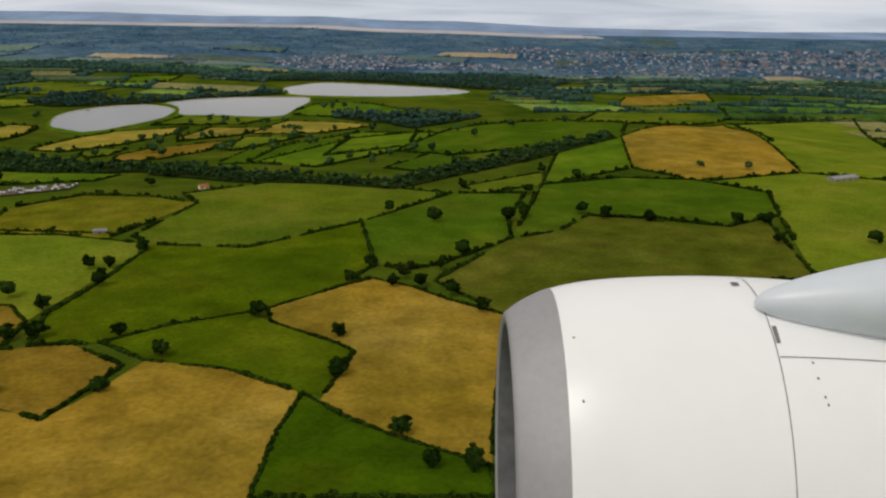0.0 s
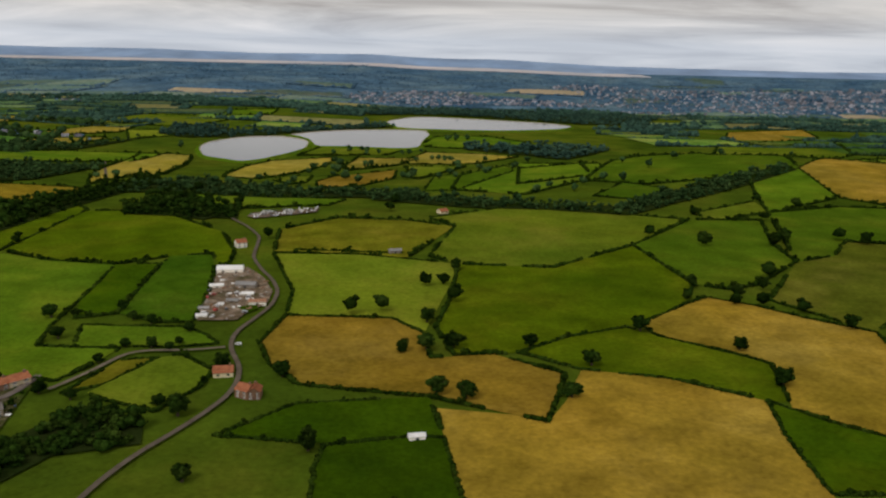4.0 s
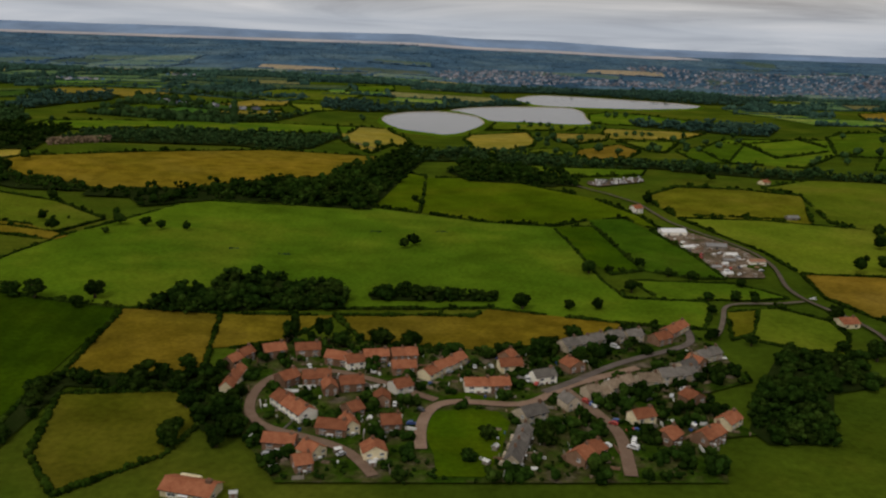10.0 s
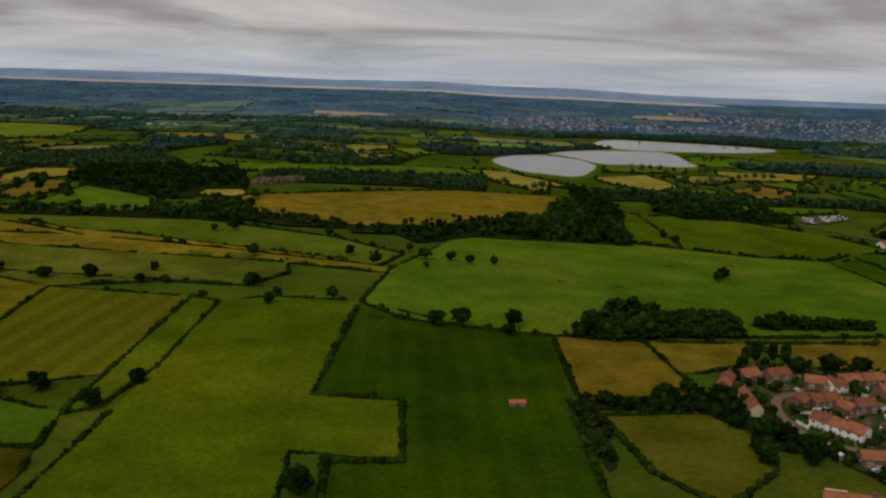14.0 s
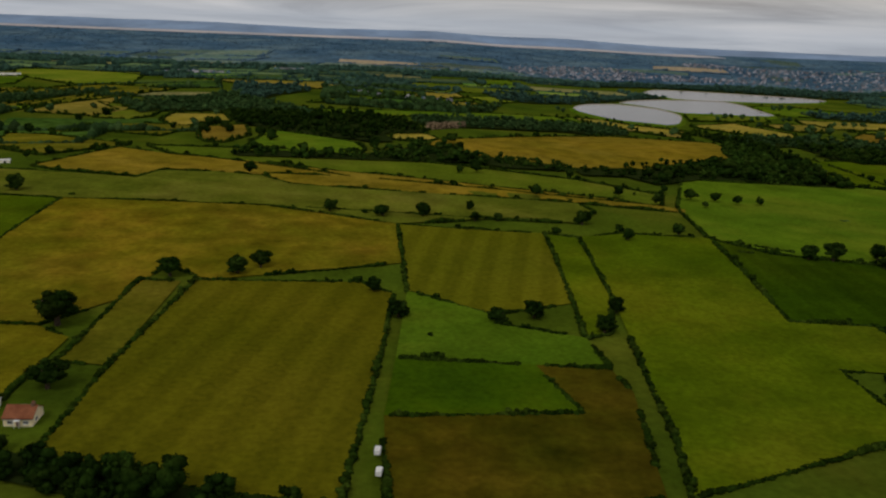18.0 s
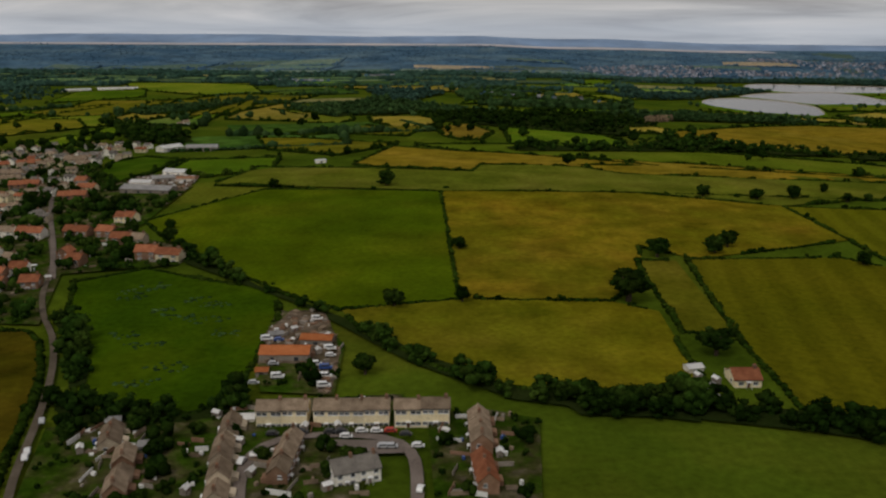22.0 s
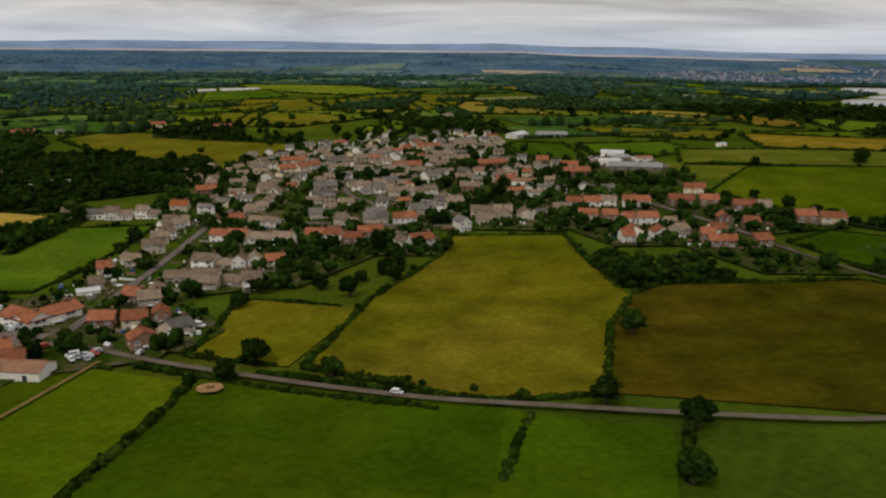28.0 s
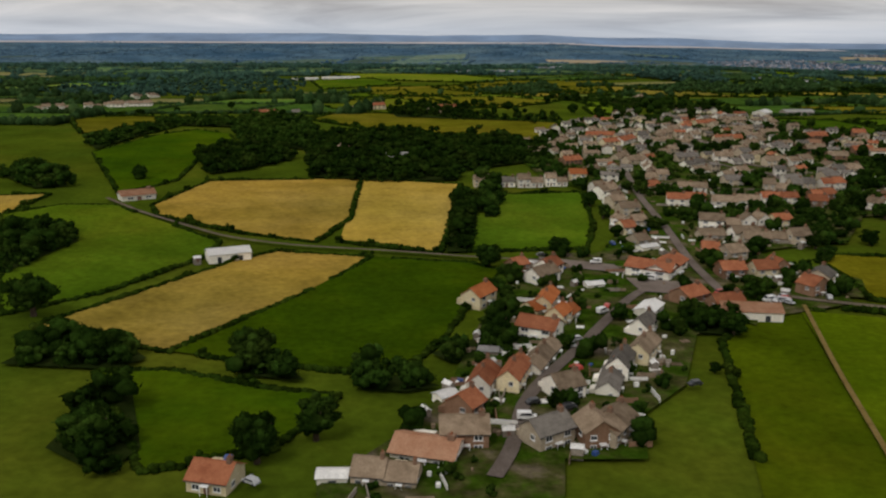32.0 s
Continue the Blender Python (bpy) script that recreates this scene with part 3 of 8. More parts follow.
# ---- far country beyond the valley: patchwork, hedgerows, woods and towns ----
def woodland(x, y):
    """Where the far country is wooded: belts on the plain, most of the long ridge and its slopes."""
    n = noise.noise((x * 0.0026, y * 0.0034, 0.4)) + 0.4 * noise.noise((x * 0.007, y * 0.011, 2.4)) + 0.1 * noise.noise((x * 0.03, y * 0.04, 5.4))
    if y > 2130:
        return n > -0.02 - 0.3 * ease(y, 2450, 2800)
    if y > 1820:
        return n > 0.2 - 0.3 * ease(-x, 500, 900)
    return n > (0.24 if y > 1400 else 0.34) + 0.18 * ease(-x, 800, 1100)


def far_country():
    """Quilted fields between thick hedgerows, with woods that close over a floor painted in shade and leaf colours."""
    quads, kinds, hedge, copse, ridge, near = [], [], [], [], [], []
    g = random.Random(5)
    rows = [400]
    while rows[-1] < 4100:
        rows.append(rows[-1] + 55 + max(0, rows[-1] - 700) * 0.04 + g.uniform(0, 35))
    for j in range(len(rows) - 1):
        y0, y1 = rows[j], rows[j + 1]
        x = -3300 + g.uniform(0, 60)
        while x < 2900:
            w = g.uniform(60, 150) * (1 + max(0, y0 - 700) * 0.0005)
            cx, cy = x + w / 2, (y0 + y1) / 2
            sk = 0.25 * (y1 - y0) * math.sin(cx * 0.004 + j)
            quad = [(x + g.uniform(-8, 8), y0 + g.uniform(-6, 6)), (x + w + g.uniform(-8, 8), y0 + g.uniform(-6, 6)), (x + w + sk, y1), (x + sk, y1)]
            quad = [(qx, qy + (y1 - y0) * 0.75 * noise.noise((qx * 0.0035, qy * 0.002, 8.2))) for qx, qy in quad]
            x += w
            if FAR_SKIP(cx, cy) or not -1650 - 0.6 * cy < cx < 450 + 0.6 * cy:
                continue
            full = cy > 2350 and sum(woodland(cx + i * w / 3, cy + j * (y1 - y0) / 3) for i in (-1, 0, 1) for j in (-1, 0, 1)) > 6
            for _ in range(int(w * (y1 - y0) / (95 + cy * 0.045) * (0.25 if full else 0.6 if cy > 2130 else 1))):
                u, v = g.random(), g.random()
                px = (quad[0][0] * (1 - u) + quad[1][0] * u) * (1 - v) + (quad[3][0] * (1 - u) + quad[2][0] * u) * v
                py = (quad[0][1] * (1 - u) + quad[1][1] * u) * (1 - v) + (quad[3][1] * (1 - u) + quad[2][1] * u) * v
                if woodland(px, py):
                    s = g.uniform(3.2, 5.8) * (1 + cy * 0.00012) * (0.5 if cy > 2130 else 1)
                    (ridge if py > 2130 else copse if py > 1300 else near).append((px, py, ground_z(px, py) + s * (0.2 if cy > 2130 else 0.5), s, s * g.uniform(0.6, 0.9)))
            if full or cy > 2850 and cx < 500 or cy > 2200 and g.random() < 0.45:
                continue
            quads.append(quad)
            kinds.append((4 if cy > 2130 else 1) if g.random() < (0.2 if cy > 2130 else 0.22) else 3 if cy > 2130 else 2 if cy > 1500 else 0)
            for a, b in ((quad[0], quad[1]), (quad[1], quad[2])):
                step = 4.0 + cy * 0.0014
                for px, py, _ in samples([a, b], step):
                    belt = noise.noise((px * 0.013, py * 0.013, 6.3))
                    h = g.uniform(1.0, 1.7) * (0.7 if cy > 2130 else 1) * (g.uniform(1.8, 3.2) if belt > 0.02 or g.random() < 0.06 else 1) * (1 + cy * 0.0002)
                    (ridge if cy > 2130 else hedge if cy > 1300 else near).append((px, py, ground_z(px, py) + h * 0.6, step * 0.55 + h * 0.3, h))
    verts, faces, index = [], [], []
    for q, k in zip(quads, kinds):
        n = 6
        b = len(verts)
        for v in range(n + 1):
            for u in range(n + 1):
                fu, fv = u / n, v / n
                px = (q[0][0] * (1 - fu) + q[1][0] * fu) * (1 - fv) + (q[3][0] * (1 - fu) + q[2][0] * fu) * fv
                py = (q[0][1] * (1 - fu) + q[1][1] * fu) * (1 - fv) + (q[3][1] * (1 - fu) + q[2][1] * fu) * fv
                verts.append((px, py, ground_z(px, py) + 0.5 + py * 0.0004))
        for v in range(n):
            for u in range(n):
                i = b + v * (n + 1) + u
                faces.append((i, i + 1, i + n + 2, i + n + 1))
                mx, my = (verts[i][0] + verts[i + n + 2][0]) / 2, (verts[i][1] + verts[i + n + 2][1]) / 2
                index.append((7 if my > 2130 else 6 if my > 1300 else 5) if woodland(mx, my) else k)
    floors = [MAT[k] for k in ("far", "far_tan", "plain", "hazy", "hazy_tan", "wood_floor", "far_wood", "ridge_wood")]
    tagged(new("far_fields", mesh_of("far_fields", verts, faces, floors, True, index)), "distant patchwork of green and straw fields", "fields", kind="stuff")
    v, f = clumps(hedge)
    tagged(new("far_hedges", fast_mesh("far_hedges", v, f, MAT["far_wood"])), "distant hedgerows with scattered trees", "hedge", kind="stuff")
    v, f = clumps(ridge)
    tagged(new("far_ridge_woods", fast_mesh("far_ridge_woods", v, f, MAT["ridge_wood"])), "far ridge woods coloured with blue haze", "wood", kind="stuff")
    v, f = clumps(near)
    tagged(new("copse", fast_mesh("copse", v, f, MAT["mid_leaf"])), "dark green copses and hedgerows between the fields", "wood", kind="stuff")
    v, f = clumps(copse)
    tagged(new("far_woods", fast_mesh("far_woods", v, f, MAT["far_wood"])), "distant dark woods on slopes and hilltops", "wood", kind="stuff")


WATER_AREA = (-520, 930, 130, 1640)


def FAR_SKIP(x, y):
    if WATER_AREA[0] < x < WATER_AREA[2] and WATER_AREA[1] < y < WATER_AREA[3] and y < 1250 + (x + 520) * 0.75:
        return True
    if y < 420 + 280 * ease(x, -760, -560):
        return True
    for poly in BASINS:
        if min(p[0] for p in poly) - 75 < x < max(p[0] for p in poly) + 75 and min(p[1] for p in poly) - 60 < y < max(p[1] for p in poly) + 45:
            return True
    for poly in TRACED + VILLAGES:
        for px, py in ((x, y), (x - 28, y - 12), (x + 28, y - 12), (x, y + 20)):
            if inside(px, py, poly):
                return True
    return y < 930 and -260 < x < 420


def far_towns():
    """Far suburbs: small gabled blocks in drifts, with trees between."""
    g = random.Random(11)
    verts, faces, index = [], [], []
    green = []
    for cx, cy, rx, ry, count in ((-260, 2340, 190, 180, 420), (30, 2280, 200, 70, 170), (560, 2650, 420, 560, 620), (290, 2060, 150, 30, 40), (1250, 2500, 500, 380, 900), (1650, 3150, 800, 480, 900), (-930, 1810, 40, 25, 14), (-690, 1090, 70, 14, 14), (-1090, 1580, 60, 20, 20)):
        for _ in range(count):
            a, d = g.uniform(0, 6.28), math.sqrt(g.random())
            x, y = cx + rx * d * math.cos(a), cy + ry * d * math.sin(a)
            k = g.uniform(0.5, 0.8) * (g.uniform(1.5, 3.2) if cx > 900 and g.random() < 0.06 else 1) if cy > 2000 else 0.55
            z, w, l, h, turn = ground_z(x, y), k * g.uniform(4, 7), k * g.uniform(7, 16), k * g.uniform(4, 6), g.choice((0.2, 1.77, 0.5)) + g.uniform(-0.2, 0.2)
            c, s, b = math.cos(turn), math.sin(turn), len(verts)
            for px, py, pz in ((-l, -w, 0), (l, -w, 0), (l, w, 0), (-l, w, 0), (-l, -w, h), (l, -w, h), (l, w, h), (-l, w, h), (-l, 0, h * 1.6), (l, 0, h * 1.6)):
                verts.append((x + (px * c - py * s) * 0.5, y + (px * s + py * c) * 0.5, z + pz))
            for q in ((0, 1, 5, 4), (2, 3, 7, 6), (1, 2, 6, 9, 5), (3, 0, 4, 8, 7)):
                faces.append(tuple(b + i for i in q))
                index.append(0)
            for q in ((4, 5, 9, 8), (6, 7, 8, 9)):
                faces.append(tuple(b + i for i in q))
                index.append(1)
            s = k * g.uniform(5, 9)
            px, py = x + g.uniform(-25, 25), y + g.uniform(-25, 25)
            green.append((px, py, ground_z(px, py) + s * 0.4, s, s * 0.7))
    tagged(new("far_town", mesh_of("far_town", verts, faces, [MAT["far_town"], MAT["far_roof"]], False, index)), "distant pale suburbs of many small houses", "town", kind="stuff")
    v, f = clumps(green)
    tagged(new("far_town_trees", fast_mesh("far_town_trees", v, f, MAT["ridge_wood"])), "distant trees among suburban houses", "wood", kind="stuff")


# roof colours muted and blued like the walls, for haze
MAT["far_roof"] = material("hazed_town_roofs", [(0.15, 0.15, 0.175), (0.26, 0.245, 0.265)], 0.02, 0.4, vary=0, leafy=0.4)

# ---- the plan: fields, hedges, roads, basins, woods, trees ----
field("t1", 0, -151.5, 243.7, -127.3, 240.3, -116.7, 235.5, -108.9, 253.3, -100.5, 280.8, -71.4, 274.7, -42.8, 256.6, -46.2, 230.9, -46.8, 195.6, -45.2, 181.4, -106.3, 163.5, -140.6, 170.3)
field("g1", 1, -42.8, 256.6, -25.6, 238.8, -11.6, 228.6, 4.6, 219.3, 15.2, 211.9, 15.9, 197.4, -46.8, 195.6, -46.2, 230.9)
field("t1", 1, -68.7, 335.5, -43.4, 364.6, -29.5, 377.6, -11.3, 366.3, 5.9, 348.3, 27.3, 332.1, 22.2, 285.8, 15.2, 211.9, 4.6, 219.3, -11.6, 228.6, -36.7, 250.2, -29.4, 291.4, -35.9, 299.1, -64.6, 320.1)
field("g4", 1, -121.5, 296.5, -102.6, 315.3, -75.6, 330.5, -64.6, 320.1, -29.4, 291.4, -35.7, 256.1, -42.8, 256.6, -71.4, 274.7, -100.5, 280.8)
field("g4", 1, -153.7, 323.5, -147.9, 367, -144.9, 427.7, -95.8, 425.4, -43.9, 481.4, -29.9, 399.6, -43.4, 364.6, -75.6, 330.5, -102.6, 315.3, -121.5, 296.5, -145.9, 291.7)
field("g3", 1, -160.2, 443.3, -147.2, 521.2, -163.5, 548.2, -102, 602.2, -70.1, 599.2, -33.4, 574.6, 8, 558.6, -43.9, 481.4, -95.8, 425.4, -144.9, 427.7)
field("g2", 1, -43.9, 481.4, -32.8, 497.9, 8, 558.6, 56, 560.9, 40.1, 493.2, 38.5, 450, 1, 401.4, -14.8, 391.4, -29.9, 399.6)
field("g2", 1, 50.5, 500.5, 70, 588, 128.9, 612.9, 180.1, 609, 218.9, 572, 203.8, 510.5, 164.3, 481.7, 126.5, 498.6, 87.4, 502.8, 66.2, 467, 38.5, 450)
field("o4", 1, -1.4, 374.9, 38.5, 450, 66.2, 467, 87.4, 502.8, 164.3, 481.7, 192.5, 502.3, 175.8, 388.7, 49.8, 357.9, 27.3, 332.1)
field("g3", 1, 203.8, 510.5, 218.9, 572, 185.6, 603.7, 269.7, 643.3, 368.6, 609.1, 270, 389.6, 175.8, 388.7)
field("t1", 1, 160.2, 774.6, 345.3, 1072.8, 269.7, 643.3, 180.1, 609, 144.3, 648.5)
field("g3", 1, 345.3, 1072.8, 553.6, 1180.2, 386.2, 722.1, 354.5, 614, 269.7, 643.3)
field("g2", 1, 70, 588, 98.8, 724.1, 160.2, 774.6, 144.3, 648.5)
field("g2", 1, -37.9, 733.4, 11.2, 877.6, 153.4, 1086.6, 189, 890.4, 160.2, 774.6, 85.7, 732.8, 9.4, 704.9)
field("t1", 1, 255.8, 1314.7, 312.7, 1491.5, 468.3, 1567.9, 440.2, 1423.8, 283.7, 1267.9)
field("g3", 1, 161, 1044.6, 218.8, 1221.8, 405.3, 1266.2, 376.7, 1149.7, 189, 890.4)
field("g2", 1, -150.3, 679.9, -142.5, 785.8, -82.3, 910.1, 0.7, 846.7, -37.9, 733.4, -93.8, 656.5)
field("g2", 1, -42, 650.3, -7.5, 715.1, 22.6, 683.2, -7.8, 633.2)
field("g3", 1, 15.9, 582.3, 74.6, 630.6, 70, 588, 25.1, 559.4)
field("g3", 1, -364.2, 633.8, -360.4, 652.2, -393.4, 642.9, -398.2, 624.8)
field("t1", 1, -219.8, 299.3, -216.3, 334.2, -171.8, 333.9, -157.9, 315.6, -154.5, 288, -132, 294.4, -106.8, 276.1, -116.7, 235.5, -127.3, 240.3, -153.8, 252.4, -180.5, 256.9, -198.2, 260.1, -210.9, 276.9)
field("g3", 1, -243.6, 441.7, -197.2, 443.4, -165.8, 434.3, -144.9, 427.7, -146, 406, -157.9, 315.6, -171.8, 333.9, -216.3, 334.2, -220.4, 371.3)
field("o", 1, -243.6, 441.7, -251.9, 500.4, -222.7, 539.8, -178.9, 538, -147.2, 521.2, -172.5, 436.2, -197.2, 443.4)
field("g1", 1, -182.8, 215.3, -160.3, 222.1, -148.4, 222.7, -142.9, 186, -181.2, 182.6, -183.5, 202.7)
field("g1", 1, -215, 219.9, -195.2, 244.7, -153.8, 252.4, -148.4, 222.7, -179.6, 216.3)
field("o", 1, -264.7, 277.7, -252, 281.5, -262, 255, -271.6, 247.2)
field("g3", 1, -252, 281.5, -244.3, 284.5, -229.5, 270.6, -229.5, 255.8, -237.8, 235.3, -257.2, 243.4, -264, 248)
field("g4", 1, -412.2, 441.2, -420.6, 513.4, -422.6, 586.5, -387.7, 546.7, -386.3, 482.2, -386.3, 430.7)
field("g4", 1, -384.8, 431.2, -386.5, 542.4, -363.6, 547.7, -324.7, 532.2, -284.6, 491, -264.7, 442, -260.5, 409.4, -267.5, 419.4, -275.6, 436, -295.2, 429.1, -316.6, 409.2, -354.6, 414.5)
field("g2", 1, -546.5, 273.9, -539.7, 342.9, -511, 436.7, -473.3, 435.3, -409.6, 437, -384.8, 426.3, -354.6, 414.5, -316.6, 409.2, -311.9, 375.4, -309.3, 352.3, -305.6, 312.9, -299.8, 289.5, -269.3, 289.2, -272.3, 273, -278.7, 257.2, -302.8, 258.8, -334.7, 266.2, -353.7, 271, -405, 262, -432.4, 262.2, -477.3, 245.7, -504.7, 248.1, -529.2, 253.7)
field("g1", 1, -316.6, 409.2, -294.7, 413.6, -290.8, 374.3, -285.6, 331, -300.1, 322.9, -307.9, 346.2)
field("s5", 1, -294.7, 413.6, -295.2, 429.1, -275.6, 436, -266.2, 407.1, -257.1, 364.4, -252.2, 322.3, -266.3, 320.9, -285.6, 331, -290.8, 374.3)
field("g2", 1, -293.7, 315.1, -251.5, 315.5, -241.5, 306.5, -235, 297.7, -248, 293.3, -287, 290.7)
field("t2", 1, -407.2, 254.1, -372, 259.8, -359.1, 260.4, -353.7, 269.5, -334.7, 266.2, -308.5, 260.2, -302.8, 258.8, -306.8, 250, -312.4, 247.7, -353.9, 226.2, -377.2, 228, -393.9, 230.6)
field("t2", 1, -474.8, 194.8, -477.3, 245.7, -445.1, 248.1, -437.7, 200.7, -451.5, 194.6)
field("t2", 1, -445.1, 248.1, -407.2, 254.1, -419.2, 227.4, -432.2, 220.2, -440.3, 217.6)
field("o", 1, -463.1, 148.7, -470.4, 180.8, -440.1, 186.8, -428.8, 170, -433, 151.8, -450.1, 132.6)
field("s4", 1, -549.9, 184.3, -546.5, 273.9, -504.7, 248.1, -477.3, 245.7, -478.2, 192, -475.5, 121, -537.6, 117.6, -540.7, 146.3, -522.5, 148, -525.1, 183.2)
field("g4", 1, -610.3, 274.6, -598, 269.1, -598.6, 201.8, -604.8, 171.5, -612.4, 167.2, -611.5, 205.7)
field("g3", 1, -821.5, 463.4, -740.7, 457.6, -635.4, 432.6, -574.8, 412.2, -537.1, 379.1, -545.8, 346, -616, 364.4, -694, 376.3, -798.3, 428.6)
field("s2", 1, -667.6, 280.3, -610.3, 274.6, -611.8, 194.7, -636.9, 183.4, -661.7, 200.4)
field("s3", 1, -726.6, 202.8, -676, 207.3, -665.9, 197.9, -666.7, 162.2, -670.7, 81.9, -696.6, 86.7, -730.5, 97.9, -731, 139)
field("o", 1, -743.6, 140.8, -743.2, 201, -730.4, 200.8, -731, 139)
field("g4", 1, -913.9, 250.7, -880.6, 304.1, -805, 297.3, -798.8, 163.6, -830.2, 154.9, -846, 166, -896, 221.2)
field("o3", 1, -805, 297.3, -722, 299.7, -667.6, 280.3, -663.8, 228.9, -723, 203.1, -739.2, 216.2, -743.3, 183.8, -757.8, 162.5, -798.8, 163.6)
field("o2", 1, -830.2, 154.9, -798.8, 163.6, -757.8, 162.5, -746.3, 155, -747.3, 103, -784.4, 105.2, -802.5, 115, -823.6, 139.5)
field("g1", 1, -910.8, 179.5, -893.5, 191.5, -873, 180.1, -849.6, 169.9, -845.4, 147, -846.2, 102.2, -852.5, 93.4, -878.8, 101.2, -886.1, 116.9, -902.8, 155.6)
field("t3", 0, -968.5, 132.5, -959.6, 139.9, -932.5, 139.6, -906.7, 140.6, -899.8, 132.3, -891.4, 114.1, -886.1, 98.6, -882.5, 84, -879.4, 71.5, -876.2, 60.6, -874.5, 53.9, -900, 52, -926.5, 56, -941.5, 61, -986.7, 71.4, -979.5, 107.9)
hedge_line(-968.5, 132.5, -959.6, 139.9, -932.5, 139.6, -906.7, 140.6, -899.8, 132.3, -891.4, 114.1, -886.1, 98.6, -882.5, 84, -879.4, 71.5, -876.2, 60.6)
field("o2", 1, -1013.3, 196.3, -977.4, 194, -975.4, 168.9, -970.1, 129, -979.5, 107.9, -986.7, 71.4, -1007.7, 68.1, -1036.9, 83.3, -1045.1, 87.1, -1034.7, 132.4, -1017.4, 171.4)
field("o2", 1, -1068.8, 129.3, -1064.4, 135, -1036.2, 125.9, -1048.1, 87.6, -1070.6, 95.2, -1068.2, 109.5)
field("g1", 0, -1065.2, 82.3, -1058, 79.5, -1005.9, 65, -1014.5, 8, -1076, 8, -1069.5, 49.4, -1066.8, 66.4)
hedge_line(-1065.2, 82.3, -1066.8, 66.4, -1068.2, 56.4, -1069.5, 49.4, -1072, 34)
field("g1", 0, -1005.9, 65, -1001.2, 62, -978.7, 56, -990, 8, -1014.5, 8)
field("g4", 0, -1104.3, 78.5, -1088.8, 88.3, -1107, 5, -1125, 5, -1110.9, 69.5)
field("y1", 1, -1256.8, 191.3, -1250.1, 235.7, -1194.3, 244.2, -1191.6, 176.7, -1198, 148.1, -1219.9, 156, -1249.9, 175.1)
field("y1", 1, -1194.3, 244.2, -1156.9, 234.2, -1163.8, 138.1, -1191.8, 148.6)
field("y1", 1, -1241.6, 73.6, -1214.9, 127.4, -1206.7, 136.8, -1181.3, 133, -1193.7, 100.4, -1211.9, 61.3, -1229.6, 67.8)
field("g2", 1, -1296.8, 172.9, -1285.1, 189.4, -1269.4, 190.9, -1223.7, 145.6, -1222.9, 130.6, -1237.4, 96.9, -1251.2, 79.9)
field("y1", 1, -1321.1, 199.6, -1296.1, 206.6, -1296.8, 172.9, -1308.6, 169.4)
field("g2", 1, -1151.9, 215.2, -1114.3, 219.2, -1118.1, 171.3, -1124.2, 143.6, -1156, 140.2)
field("g1", 1, -1181.3, 133, -1156.6, 128.7, -1148.5, 121, -1157.6, 93.8, -1163.5, 68.3, -1171, 50.9, -1190.6, 55.3, -1211.9, 61.3, -1193.7, 100.4)
field("g1", 1, -1220.8, 50.6, -1209.2, 52.5, -1190.5, 44.7, -1179.5, 42.8, -1186.4, 23.1, -1201.7, 16.1)
hedge_line(-232.9, 450.2, -175.3, 448.1, -161, 445.6)
hedge_line(361.3, 1079.4, 271.4, 647.7)
hedge_line(-153.3, 249.3, -144.3, 190)
hedge_line(-541, 254.5, -513.5, 250.1, -486.3, 244.6)
hedge_line(-904.4, 316.6, -856.8, 305.8, -788.7, 301.6, -717.2, 300.1, -658.2, 298.2, -600.6, 294.9)
hedge_line(-1207.6, 149.1, -1181.4, 140.1, -1157.5, 133.6)
hedge_line(-1078.9, 89.3, -1065.4, 83.2, -1052.7, 77.4, -1035.1, 70.9, -1018.5, 65.8, beside=True)
hedge_line(-1053.3, 84.4, -1044.6, 81.3, -1038.5, 78.9, -1029.1, 75.2, -1017.9, 71.4, beside=True)
hedge_line(-1001.7, 63.7, -1008.8, 38.7)
hedge_line(-976, 57.6, -981, 38)
road(1.8, -239.3, 169.6, -237, 189.9, -232.5, 207, -227.9, 217.3, -223.1, 230.3, -218.4, 246.4, -218, 260.3, -221.3, 275.3, -227.3, 287.2, -230.9, 300.4, -231.1, 312.4, -227.7, 328.4, -224.8, 345.8, -226.2, 367.7, -233.2, 387.8, -242.6, 405.9, -252.2, 429.9, -259.1, 477.8, -272, 504.4, -283.5, 521.2, -291.8, 534.4)
road(1.7, -230.9, 292.5, -244.5, 287.4, -256.1, 287.7, -264.3, 284.8, -267.9, 271.3, -273.2, 255.8, -277, 248.5)
road(1.9, -1098, 101.5, -1090, 98.5, -1079.6, 92.3, -1065.9, 86.3, -1053.0, 81.0, -1035.0, 74.0, -1018.2, 68.5, -975.2, 60.7, -947.6, 57, -933.2, 58.9, -926.5, 56, -905, 49, -883.4, 44.6, -838.4, 36.8)
road(1.5, -869, 50, -871, 56.1, -873.9, 63.4, -876.4, 71.4, -878.9, 81.6, -882.1, 93, -885.5, 104.5, -890.7, 119.2, -898.3, 136.2, -906.6, 149.2, -914.9, 167.2, -924.5, 197, -938.6, 227)
road(1.3, -1274.1, 198.8, -1256.2, 178.5, -1223, 149, -1203, 141.3, -1175.7, 137.4, -1152.2, 131.6, -1132.3, 128.7, -1119.2, 122.2)
road(2.6, -432, 690.6, -495, 842.7, -541, 960.5)
basin(-31, -464.7, 1107.5, -452.1, 1148.1, -433.0, 1176.8, -393.5, 1195.8, -363.3, 1171.9, -342.6, 1139.3, -335.8, 1071.2, -344.6, 1024.8, -366.3, 957.0, -383.3, 937.5, -398.6, 949.9, -433.5, 974.9, -453.9, 1029.5, -463.0, 1066.2)
